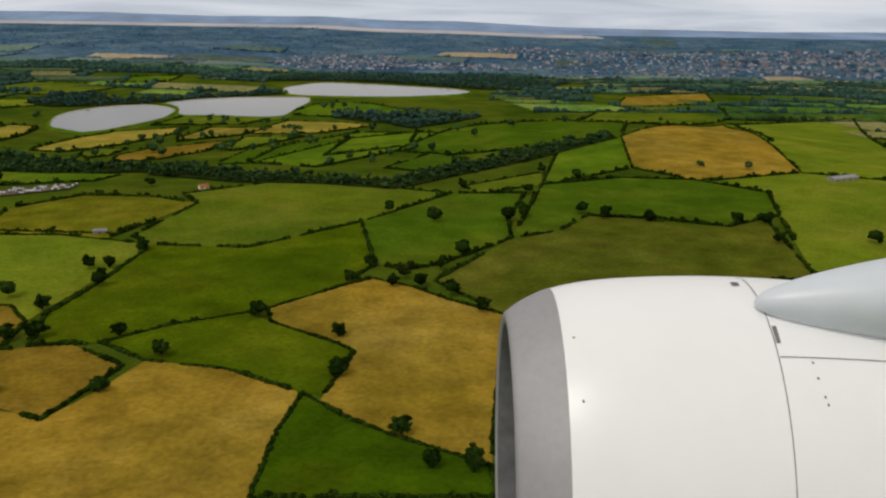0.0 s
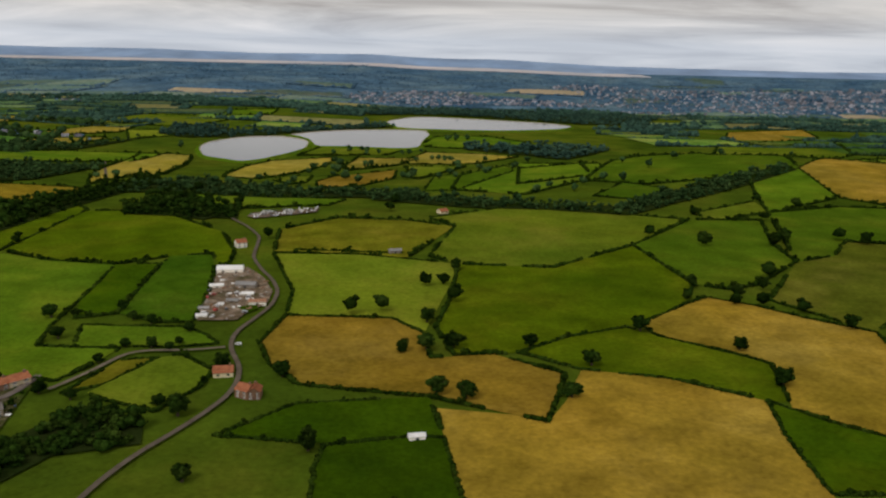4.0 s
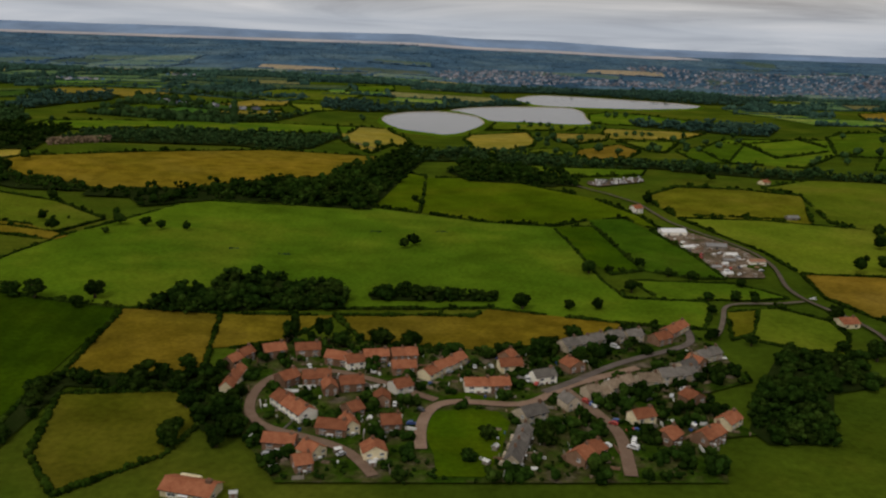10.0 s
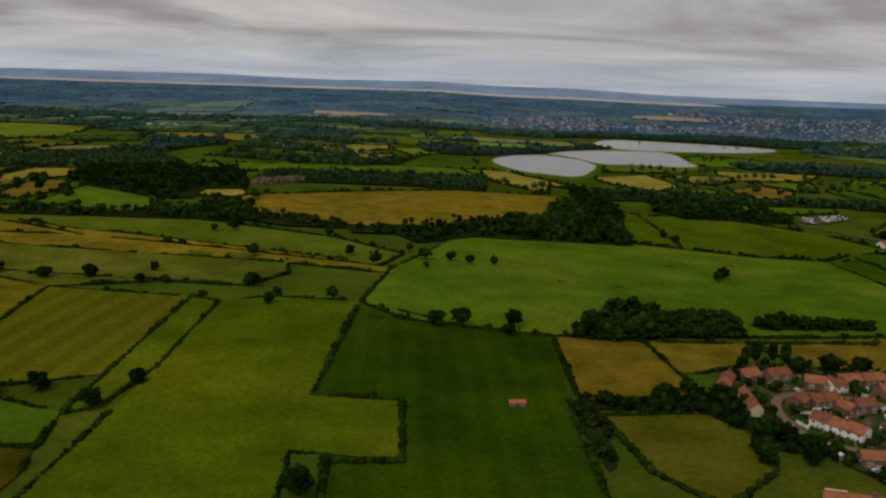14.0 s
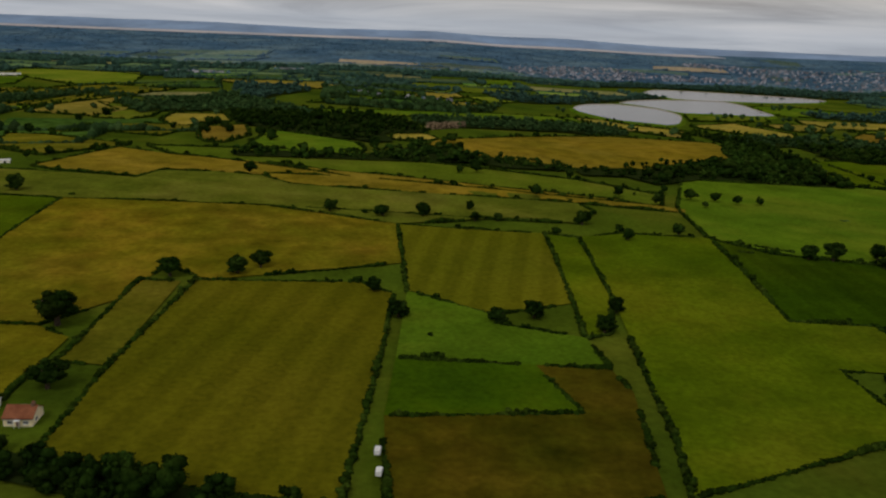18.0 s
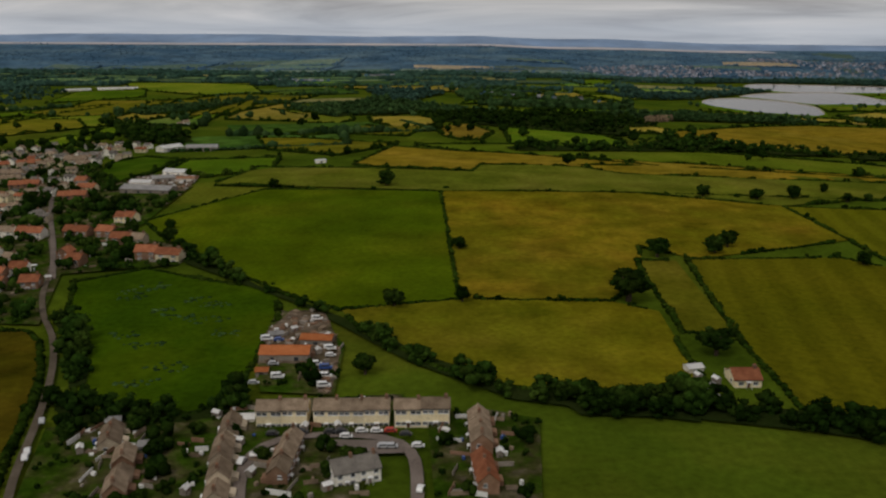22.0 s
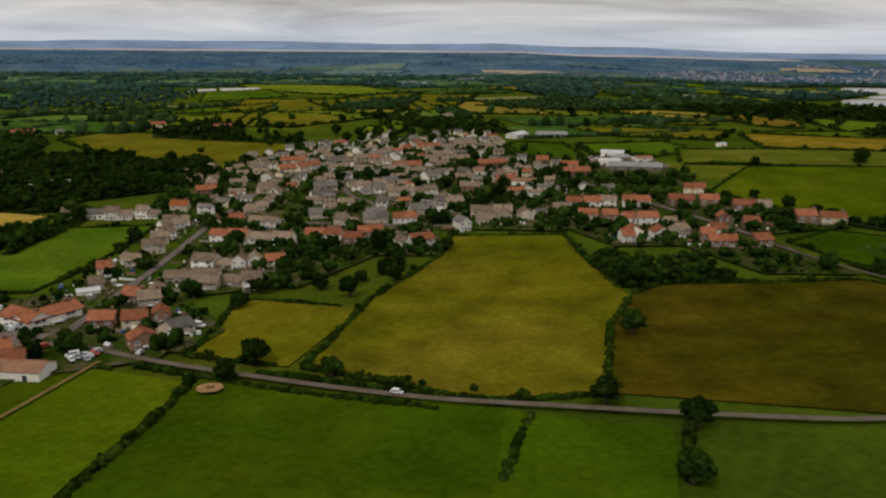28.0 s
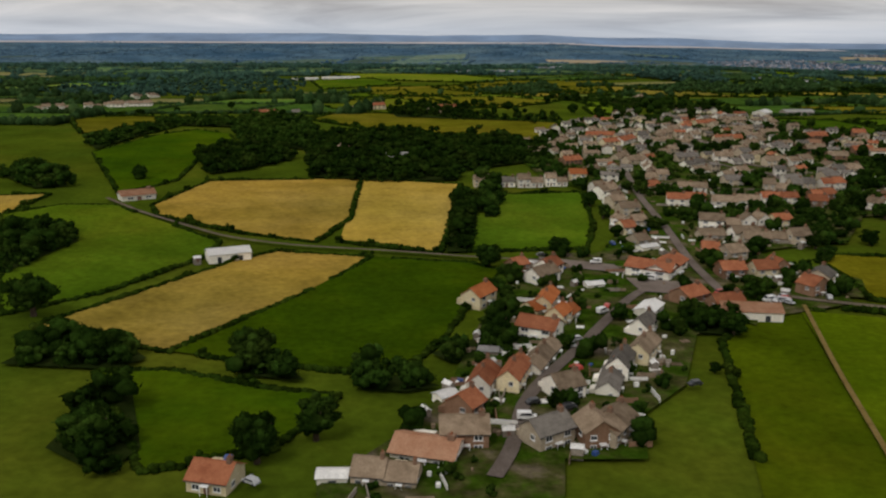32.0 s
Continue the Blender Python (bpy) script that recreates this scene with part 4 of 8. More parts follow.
basin(-31.2, -383.1, 1217.5, -349.1, 1271.0, -304.3, 1302.6, -259.8, 1315.6, -197.9, 1324.2, -187.5, 1263.4, -195.3, 1179.7, -196.0, 1107.4, -216.4, 1089.0, -287.5, 1098.4, -325.6, 1095.8, -343.0, 1163.9, -365.3, 1205.7)
basin(-38, -268.6, 1544.6, -236.6, 1619.3, -207.1, 1642.9, -140.8, 1624.8, -67.5, 1597.0, 16.5, 1562.3, 53.1, 1515.8, 22.6, 1463.6, -70.4, 1416.2, -154.6, 1412.0, -237.0, 1418.6, -265.6, 1497.7)
wood(.65, -222.8, 645.4, -149.2, 636.4, -71.1, 607.8, -31.2, 604.6, 17.7, 666.8, 85.7, 732.8, 152.9, 789.5, 156.1, 765.9, 80.6, 685.9, 16.7, 622.2, -29.3, 569.2, -84, 586, -138.5, 589.1, -204.5, 614.5)
wood(1, -519.1, 457, -480.4, 504.8, -431.6, 512.8, -412.2, 741.6, -385.7, 687.9, -412.6, 432, -448.2, 434.6, -486.1, 448.6)
wood(.9, -471.4, 245.5, -458.4, 271.9, -441.8, 296.3, -427.3, 287.9, -417, 294.3, -404.5, 274.6, -405.6, 261, -430.9, 255.7, -452.4, 246.3)
wood(.8, -398.5, 279.3, -383.7, 285.6, -349.1, 285.9, -350.8, 278.6, -396.1, 272.7)
wood(.8, -476.8, 170.6, -476.8, 189.6, -434.6, 198, -421.9, 184.5, -418.1, 161.9, -427.5, 163.9, -438.3, 186, -470.4, 185, -471.2, 150.6, -473.8, 147.7)
wood(.8, -1330.7, 241.9, -1332, 273, -1308.9, 245.9, -1296.2, 220.4, -1305.8, 215.3)
wood(1, -970.5, 137.6, -975, 160.7, -968.5, 165, -944.7, 150.4, -942.3, 140.5, -959.5, 139.5)
wood(.8, -288.1, 177.7, -274.1, 209.7, -260.3, 235.3, -238.5, 228.1, -234, 212.5, -255.5, 203.7, -268.4, 171.9, -285.5, 169.6)
wood(.8, -1216.6, 22.1, -1216.5, 41.7, -1211.7, 41.9, -1203.9, 22.5, -1206.2, 14.5)
wood(.7, -1237.9, 52.8, -1234.6, 67.5, -1224.4, 68.2, -1214.4, 56.9, -1218.2, 51.3)
wood(.7, -1200.2, 54.9, -1190.9, 56.7, -1185.6, 47.8, -1196.2, 49.8)
wood(.8, -1286.9, 152.6, -1274.7, 161, -1260.5, 141.9, -1263.3, 118.4, -1265.1, 108.2)
wood(1, -486.5, 485.3, -456.4, 508.8, -442.8, 577.7, -425.7, 610.3, -413.5, 506.6, -415.1, 441.6, -460.6, 434.2)
wood(.8, -375.8, 574.2, -344.8, 594, -293.1, 568.1, -284.6, 528.9, -321.3, 531.6, -358.2, 534.3)
wood(.8, -905, 156, -899, 150, -890, 134, -882, 118, -879, 108, -881.5, 105, -886, 116, -893.5, 132, -901, 144)
wood(.7, -891.2, 214.4, -854.2, 171.8, -828.6, 147.8, -806.5, 123.1, -786.8, 105.7, -752.1, 100.5, -752.9, 90.9, -788.5, 100.6, -811, 120.1, -839.8, 156, -883.5, 196.1)
wood(.8, -781.5, 105.3, -766.1, 101.1, -745.5, 99.6, -729.1, 95.7, -710.8, 88, -690, 84.8, -677.8, 83.3, -678.2, 79.2, -710, 80.2, -731.5, 87.1, -754.1, 92.5, -776, 93.9)
wood(.6, -881.3, 101.7, -871.6, 93.7, -854.8, 93.9, -841.5, 99.5, -841.3, 93.6, -856.5, 88.8, -874.1, 89.8, -880.2, 94.9)
wood(.8, -1149.2, 201.5, -1149.4, 234.2, -1140.4, 243.5, -1143.5, 205.3, -1146.9, 180.6, -1150.3, 180.6)
wood(.9, -1162.3, 138.1, -1157.1, 221.9, -1152, 221.9, -1152.3, 186.5, -1157.1, 138.3)
wood(.8, -1179.1, 55.9, -1171.1, 52.1, -1163.4, 46.1, -1168.8, 43.6, -1176.1, 44.5)
big_tree(7.2, -752.6, 163.6)
trees(3.6, -36.7, 305.9, -33, 270.1, -107.1, 255.5, -70.7, 326.2, -32.2, 394.9, -20, 365.9, -15.5, 378.3, 1.1, 392.3, 12.2, 416.5, -29.3, 505.3, 39.6, 486.6, -2.4, 482.7)
trees(3.4, -117.2, 302.8, -146.1, 360.8, -157.4, 329.9, -146.3, 299.9, -177.2, 342.7, -156.3, 296.6, -9.9, 228.7, -0.8, 211.4, 10.6, 210.3, 6, 355.7, 18.4, 335, -7.6, 366.5, -39.3, 372.9, -151.6, 387.2)
trees(3, 84.7, 506.7, 96.3, 496.7, 121.6, 491.7, 171.3, 488.5, 187.9, 489.6, 179.9, 447.5, 232.5, 450.8, 196.4, 652.7, 232.3, 651.4, 69.2, 861.1, 30.9, 797.3, -52.6, 676.8, -84.1, 664.6, -71.3, 920)
trees(3, -188.2, 753.9, -258.5, 774.5, -244.1, 1099.6, -392, 949.5, -240.8, 887, -115.8, 813.4, -6.8, 721.2, 74.2, 626.6, 96, 607.7, 57.8, 561, 15.7, 576.7, 275.5, 1099.1, 138.7, 765.6)
trees(3.4, -184.6, 341.7, -164.9, 294.5, -151.2, 357.7, -163.5, 325.3, -154.1, 299.9, -122.5, 303.1, -151.4, 254.8, -141.9, 252, -111.9, 256, -204.5, 267, -27.1, 506.6, -254.3, 477)
trees(3.2, -229.9, 233, -186.6, 212.3, -96.3, 285.2, -156.1, 388.9, 1.9, 482.1, 49.2, 496.9, -146.4, 416.2, -226.5, 272.7)
trees(3.2, -309.7, 323, -304.5, 321, -296.2, 299, -291.3, 297.2, -313.1, 275.5, -341.1, 271.6)
trees(2.2, -300.9, 326.6, -285.8, 336.6, -276.3, 323.6, -267.7, 319.2, -249.5, 310.7, -249, 296, -268, 292, -258, 291.5, -323.9, 273.6, -390.1, 459.8, -250.5, 289.5)
trees(2.6, -271.3, 275.1, -238.1, 240, -267, 242.6, -256.3, 237, -249.5, 231.4, -241.8, 226.1, -279.1, 246.7, -236, 233, -262, 236)
trees(3.4, -159.9, 385, -189.7, 338.7, -212.1, 266.3, -237.4, 237, -216.2, 192.8, -313.1, 269, -295.7, 292, -385.5, 357.6, -326.1, 241.7, -338.2, 224.9, -335.4, 231.7)
trees(2.6, -389.6, 352.5, -492.3, 364.6, -534.1, 387.1, -513.5, 368.8, -385.6, 447.4, -355.2, 221.4, -334.5, 226.1, -322, 239.7, -356.3, 166.4, -361.3, 154.9)
poplars(1.8, -417.8, 224.3, -414.9, 223.4, -408.2, 227.4, -404.9, 225)
trees(3.2, -517.4, 249.3, -492.5, 243.1, -465.3, 251.3, -379.6, 227.6, -388.6, 228.3, -374.2, 228.3, -433, 157.4, -391.9, 349.7, -537.5, 387.7, -495, 365.7, -385.1, 451.8)
trees(3.4, -516.8, 250.3, -491.3, 242.7, -461.5, 252.5, -508.7, 248.6, -578.7, 415.8, -629.7, 429.4, -500.1, 362.9, -384, 444.1, -396.1, 350.5, -541.9, 387.7, -641, 514.3)
trees(4.6, -544.7, 130.9)
trees(3, -515.4, 249.2, -671.9, 199.9, -635.4, 177.4, -624.9, 182.4, -606.5, 172.1, -600.1, 188.5, -542.8, 131.9, -604.7, 351.4, -504.2, 363.4, -634.2, 431.3, -525.6, 369.2)
trees(3.4, -753.7, 160.4, -735.2, 205.6, -742.6, 367, -633.3, 422.2, -476.7, 485.3, -514.3, 246.8, -634.1, 177.4, -624, 182.6, -663.6, 179.1, -715.4, 210.7)
trees(3.6, -754.1, 164.3, -734.3, 209.6, -739.7, 126.3, -667.9, 202.2, -711.1, 90, -828.4, 308.6, -714.4, 214.5)
trees(4.5, -751.8, 161.3)
trees(3, -731.6, 210.2, -709.3, 217.1, -825.9, 310.3, -876.8, 305.9, -816.3, 157.5, -774.3, 100.5, -820.1, 114.3, -798.1, 161.4)
trees(2.8, -798.4, 211.1, -972.4, 371.8, -1012.5, 450.6, -1042.4, 437.6, -1070.3, 438.2, -895.5, 220.6, -882.3, 98.9, -973.3, 654.8, -969, 253.3)
trees(3, -1052.6, 300.9, -1002.7, 309.6, -971.3, 284.3, -1006.8, 275.2, -1021.7, 505.6, -1052.8, 477.4, -1080.6, 481.5, -912.5, 235.3, -894.3, 221.3, -932, 265.8, -1075.9, 630.1, -975.5, 102.6, -969.5, 139.6)
trees(3, -977.8, 97.7, -988.1, 66.7, -975, 56.6, -981, 38, -1038.8, 82.6, -909, 234.2, -890.8, 220.3, -997.2, 306.4, -1046.4, 293.3, -1035.2, 180.2, -1048.4, 143.4, -1060.2, 159.3, -966.2, 281.9)
trees(3, -1058.8, 81.1, -1040.5, 81.1, -1048.5, 139.7, -1060.1, 161.9, -1149.1, 357.2, -1044, 298.1, -994.5, 254.2, -907.4, 234.7, -888.4, 220.6, -1055.4, 90.2, -1113.6, 180.4, -1114.9, 197.5, -1094.8, 96.8)
trees(3, -1132.7, 138.2, -1048.9, 139.7, -1040, 136.4, -1061.2, 170.5, -1058.9, 148.8, -1094.4, 214.1, -1039.9, 297.6, -1152.4, 72.3, -1107.6, 73)
trees(3.6, -1133.9, 138.9, -1151.8, 124.5, -1187.6, 19.7, -1222.1, 56.4, -1214.5, 54.1, -1194.9, 52.5, -1180.8, 26.8, -1174.3, 25.1, -1210.3, 22.3, -1275.4, 235.9, -1152, 75.2, -1091.4, 210.2, -1202.9, 24.3)
trees(5, -1209.9, 22.3)
field("g4", 1, -598, 269.1, -580.9, 277.4, -546.5, 273.9, -547.5, 248.3, -549.9, 184.3, -525.1, 183.2, -522.5, 148, -550.1, 151.4, -547.7, 117, -606.2, 88.4, -603.1, 109.6, -598.6, 201.8)
field("g2", 1, -661.7, 200.4, -636.9, 183.4, -635, 175.5, -612.4, 167.2, -609.8, 147.3, -628.4, 148, -663.3, 149.4)
field("g1", 1, -663.3, 149.4, -628.4, 148, -620.6, 122.1, -664.6, 117.7)
field("t3", 1, -664.6, 117.7, -620.6, 122.1, -628.4, 148, -609.8, 147.3, -607, 133.6, -609.5, 107, -611, 88.1, -661.1, 66)
field("g4", 0, -1088.8, 88.3, -1065.4, 79.4, -1072.8, 39.5, -1076, 8, -1106, 5)
field("t2", 1, -849.7, 372.3, -834.4, 452.7, -795.8, 423, -748.9, 409.3, -705.2, 391.4, -668.1, 384.8, -607.7, 369.5, -565.1, 358, -537, 338.4, -539, 331.1, -583.3, 341.4, -632.9, 344.2, -692.8, 345, -720, 347.4, -736.5, 365.8, -784.9, 373.6, -790.1, 348.5, -830.8, 359.9)
field("o4", 1, -851.3, 358.7, -789.9, 344.8, -785.9, 366.1, -694, 376.3, -590.9, 357.8, -582.6, 320.5, -594.5, 294, -621.8, 299.7, -667.6, 280.3, -722, 299.7, -805, 297.3, -906.6, 315.7, -895.7, 364.8)
quarry_face(-656.9, 578.8, -627.4, 618)
scrub(3, -890.7, 169.8, -875.4, 153.2, -869.1, 162.4, -856.3, 138.7, -874.6, 130.9, -864.6, 117.1, -868.4, 109.2, -862.8, 146.8, -885.2, 174.8)
trees(.8, -1021, 76.5, -1030, 79.5, -1011.3, 73.5, -1002.6, 72)
trees(.8, -1023.4, 75.2, -1013.5, 70.7, -1004.8, 69, -1032.4, 75.6)
scrub(1.6, -405.3, 382.6, -463.2, 335.9, -439.9, 331.8, -373, 388.7)
trees(.9, -654.8, 165.2, -552.6, 374.5)
scrub(2.5, -870.3, 149.4, -881.4, 137, -889.4, 165.1, -864.8, 158.6)
trees(2.6, -447.4, 196.3, -441.6, 201, -431, 191.3, -435.1, 177, -426.8, 174.7, -433.6, 164.8, -422, 157.5, -420.3, 166.2)
trees(2.2, -383.2, 222.5, -375.1, 225.9, -356.3, 223.6, -432.5, 202.5, -424.2, 212.9, -417.7, 226.7)
trees(2.4, -340, 229.1, -335.9, 231.6, -325.7, 223.8, -319.1, 226.4, -304.6, 229.7, -343.9, 224.4)
trees(2.2, -1053.8, 158.9, -1064.2, 176.5, -1036.8, 186.6, -1051.2, 169.7, -1104.2, 264.3, -1098.3, 219.4, -1110.5, 327, -1050.5, 398.8, -1033, 453.9, -1000.4, 314.2, -1008.5, 276.2, -990, 273.6, -970, 309.2, -963.7, 341.2, -986.3, 252, -1001.5, 254)
trees(2.2, -1109.7, 336.8, -1097.2, 374.3, -1021.7, 484.1, -996.5, 481.8, -1030.6, 578.4, -1048, 505.3, -994.4, 289.8, -989.7, 258.8, -1084.6, 271.8, -1108.6, 292, -1119.6, 292.7, -1058.8, 186.8, -1032.7, 191, -968.9, 153.4, -956.6, 147.1)
trees(2.2, -1106.6, 247.9, -1094.8, 247.3, -1076.6, 246, -1111.4, 420.9, -1092, 405.7, -1019.8, 383.8, -982.2, 330.4, -985, 282, -1065.9, 245, -1055.8, 187.5, -1144, 393.9)
trees(2.4, -1101.7, 93.6, -1095.5, 98.6, -1093.9, 117.5, -1077.4, 110.8, -1057.6, 156.1, -1052.9, 150.3, -1037.7, 141.2, -1041.1, 139.1, -1031.1, 194.3)
trees(2.8, -1045.1, 288.6, -1014.7, 274.8, -994.8, 260.9, -1045.9, 137.8, -1052.5, 145.5, -1087.7, 211.3, -1093.5, 217, -1080.2, 137.5, -1059.9, 182.8, -1033.7, 180.6, -1028.7, 162.2, -1032.2, 155.9, -999.8, 251.2, -1014.8, 178.8, -1105, 289.2, -1110.3, 343.9, -1085.6, 140.1, -1066.5, 127.8, -1053.8, 176.1, -1043, 169.2)
trees(2.4, -1070.8, 298, -1057.5, 279.2, -1059, 335.8, -1027.8, 296.1, -1053.1, 368.1, -1000.1, 355.6, -967.6, 289.3, -942.5, 278.4, -907.6, 215.4, -903.3, 201.2, -951.7, 264.4, -1101.1, 469.5, -1162, 538)
wood(.7, -367.6, 592.3, -361.4, 660.1, -339.2, 612.6, -310.9, 563.9, -293.1, 544.5, -304.6, 522.9, -336.3, 537.7)
trees(3.2, -878.1, 312.3, -826.3, 312.9, -1032.9, 473.2, -1051.1, 534.9, -1053.4, 504.1, -1166, 747.2, -969.8, 681.3, -908.4, 639, -821.4, 765, -762.9, 705.1, -741.1, 625.6, -767.9, 705.6)
trees(2.6, -1064.3, 653, -1138.3, 909.5, -1121.5, 991.4, -1100.2, 1083.1, -1050.4, 1122.6, -883.7, 717.4, -831.1, 550.1, -801.9, 526.3, -795.3, 547.6, -786.6, 525.6, -740, 545.7, -725.7, 524.7, -1065.1, 622.3, -1132.9, 743.7, -1086.5, 575.4, -914.7, 518.4, -856.6, 409.3, -863.4, 397.5)
trees(2.6, -1029.7, 519.5, -1037.1, 495.8, -1019.7, 434, -1004.3, 474.6, -985.9, 523.6, -977.9, 524.4, -991.7, 452.5, -1034.3, 310.5, -1033.6, 302.2, -1026.3, 301.4, -998.9, 344.2, -1004.5, 290.9, -1057.5, 183.4, -1053.9, 190.7, -1052.4, 179.4, -1036.1, 189.5, -1033.3, 181.7, -1023.8, 188.5, -1023, 180.9, -1065.7, 473, -1080.8, 389.5, -1098.1, 237.3, -1092.3, 222.5, -1094.8, 217.9, -1063.8, 240.9, -1080.9, 192.2, -979.3, 320.8, -980.4, 303.4, -984, 274.2, -984.3, 261.4, -977.6, 266.8)
trees(2.6, -1056.7, 314.6, -1027.2, 297.5, -997.8, 247.3, -990.6, 250.6, -1009.1, 327.7, -966.9, 293.1, -933.3, 276.2, -1054.1, 435.6, -1042.6, 462.1, -1024, 526.9, -1012.3, 526.2, -962.4, 304.8, -900.8, 239.3, -895.9, 226.9, -1059.3, 296.3, -1069.3, 371.1, -983.1, 308.7, -942.9, 267.3, -911.8, 228.3)
trees(2.6, -1082.7, 422.7, -1061.2, 435.4, -1025.1, 465.3, -1050, 185.9, -1038.3, 149, -1049.7, 155.4, -1056.2, 193.5, -1029.1, 148.2, -1100.9, 164.6, -1074.8, 136.7, -1038.1, 178.1, -1031.5, 165.1, -1016.5, 211.5, -1002.4, 226.4, -1064, 140.9)
trees(2.2, -1478.8, 694.1, -1355.2, 473.6, -1338.5, 496.3, -1360.3, 605.9, -1309.3, 522.9, -1287.2, 485, -1265.2, 469.6, -1258.6, 559.5, -1236.5, 601.8, -1195.2, 544.6, -1179.4, 547.7, -1144.4, 467.1, -1130.4, 487.8, -1116, 469.7, -1102.5, 452.2)
trees(3, -400.4, 224.8, -396.4, 226.3, -337.3, 228.1, -333.8, 230.9, -342.3, 164.8, -345.9, 158.9, -339.2, 159.4)
trees(3.8, -356.5, 167.9, -318.8, 220.9, -313.5, 223.7)
trees(3, -1153, 72.4, -1133.3, 144.7, -1152.1, 129.8)
trees(1.1, -1116.8, 54.1)
trees(2, -1140.9, 65.4, -1145.5, 38.6, -1132.9, 51.2, -1127.5, 81.7, -1146.5, 80.9, -1139.7, 96)
wood(.5, -1165.1, 61.4, -1160.4, 67.4, -1145, 77.6, -1143.5, 72.9, -1155.1, 60.6, -1162.2, 57.5)
wood(.6, -1116.2, 82, -1111.3, 87.4, -1104.9, 82.2, -1106.1, 72.4, -1114.5, 73.8)
trees(2, -851.7, 61.7, -850, 63.5, -860.5, 86.3, -854.2, 77.3, -857, 84, -842.2, 84.2, -834.9, 75.5, -832.8, 77.7, -872.9, 83.8, -876, 88.6, -822.4, 69.6, -819.7, 75.8)
field("g2", 1, -86.2, 838.4, -23, 864.8, -27.4, 764.3, -94.9, 716)
trees(3, -635.8, 436.7, -580.6, 417.3, -490.1, 253.3)
hedge_line(-1104.3, 78.5, -1110.9, 69.5, -1121.1, 20.6)
hedge_line(-1086.5, 89, -1075.2, 83.5, -1064.7, 78.3)
trees(4.4, -1244.7, 80.4, -1197, 57.8, -1222, 53.7, -1188.7, 23, -1181.9, 34.4, -1182.1, 27.6)
trees(3.4, -278.7, 941, -267.4, 891.1, -259.2, 806.7, -186.4, 784.5, -145.4, 875.1, -162, 756.3, -123.9, 832.2, -89.9, 840.6, -71.5, 688.3, -41, 709.7, -21.9, 729.4, 16.9, 852.7, 128, 902.2, -190.3, 604.8, -190.8, 570.8, -159.3, 1207.8, -148.5, 1211.8, -132.6, 1217.8, -243.2, 740.4, -229.9, 719.3, -312.2, 713.8, -329.8, 682.4, -340.4, 637.4, -354.7, 651.5)
trees(2.8, -1141.4, 549.8, -1149.1, 514.3, -1126.9, 596.9, -1086.9, 667.7, -1030.3, 669.1, -984.9, 568.7, -950.3, 725.2, -912.4, 595, -853.4, 729.1, -831, 673.9, -807.6, 537.8, -754.3, 676.7, -764.8, 515.7, -754.3, 494.1)
field("t2", 1, -642.3, 475.3, -660.4, 496.8, -649.8, 526.9, -618.6, 549.0, -512.6, 645.4, -479.2, 646.4, -429.5, 640.9, -431.9, 564.2, -449.8, 520.5, -487.2, 490.6, -544.1, 449.7, -571.5, 449.5, -608.7, 466.2)
field("g3", 1, -978.3, 812.1, -941.7, 783.3, -897.8, 766.2, -878.7, 659.1, -887.5, 626.4, -920.4, 642.8, -925.9, 717.5)
field("o", 1, -912.5, 536.6, -891.3, 579.5, -867.1, 591.6, -819.8, 568.6, -828.6, 512.4, -853.7, 526.7, -875.2, 537.7, -898.4, 524.5)
field("g3", 1, -1373.4, 1512.8, -1279.5, 1522.7, -1191.0, 1493.8, -1131.8, 1437.5, -1052.9, 1140.8, -1117.1, 1138.6, -1320.8, 1382.4)
field("y3", 1, -1007.1, 1299.7, -915.2, 1278.7, -840.9, 1307.1, -774.9, 1427.6, -781.7, 1142.4, -823.4, 1090.4, -894.9, 1114.9)
field("g3", 1, -710.7, 1486.3, -598.5, 1495.9, -529.5, 1452.5, -551.9, 1314.7, -641.8, 1285.1, -710.5, 1291.4)
field("g2", 1, -572.9, 1646.9, -499.9, 1724.0, -486.1, 1584.5, -567.1, 1511.2)
wood(.5, -1077.7, 647.4, -1036.0, 624.4, -1002.7, 586.2, -965.2, 497.0, -977.7, 483.3, -1014.1, 515.4)
wood(.6, -521.9, 446.6, -499.6, 480.5, -458.5, 507.9, -420.8, 532.4, -466.9, 441.1, -491.1, 437.4)
field("y3", 1, -506.5, 975.7, -476.4, 989.0, -449.9, 983.9, -425.0, 879.0, -408.5, 762.7, -414.5, 732.3, -426.7, 754.4, -437.0, 665.8, -459.2, 724.8, -477.0, 790.3)
field("y3", 1, -361.5, 880.9, -353.5, 955.4, -286.7, 999.0, -285.7, 899.7, -295.3, 805.4, -318.6, 741.2, -353.0, 749.4)
field("g3", 1, -334.8, 1018.6, -320.3, 1096.4, -287.4, 1097.7, -215.4, 1093.5, -229.8, 1036.0, -289.7, 1025.8)
field("y3", 1, -260.7, 994.9, -228.3, 991.2, -190.9, 995.7, -209.8, 907.0, -252.7, 840.7, -264.6, 883.5)
field("t1", 1, -258.1, 764.5, -206.0, 846.5, -202.0, 761.5, -225.4, 696.9, -257.9, 680.3, -265.4, 719.9)
field("y3", 1, -185.4, 1065.3, -118.3, 1052.5, -74.7, 1016.3, -126.1, 918.6, -198.0, 925.5, -201.1, 994.5)
field("g3", 1, -200.9, 889.5, -137.4, 883.3, -180.1, 757.4, -191.8, 775.0, -195.8, 863.5)
field("g2", 1, -166.4, 775.9, -95.8, 868.3, -89.2, 826.3, -148.0, 676.5, -172.1, 673.6)
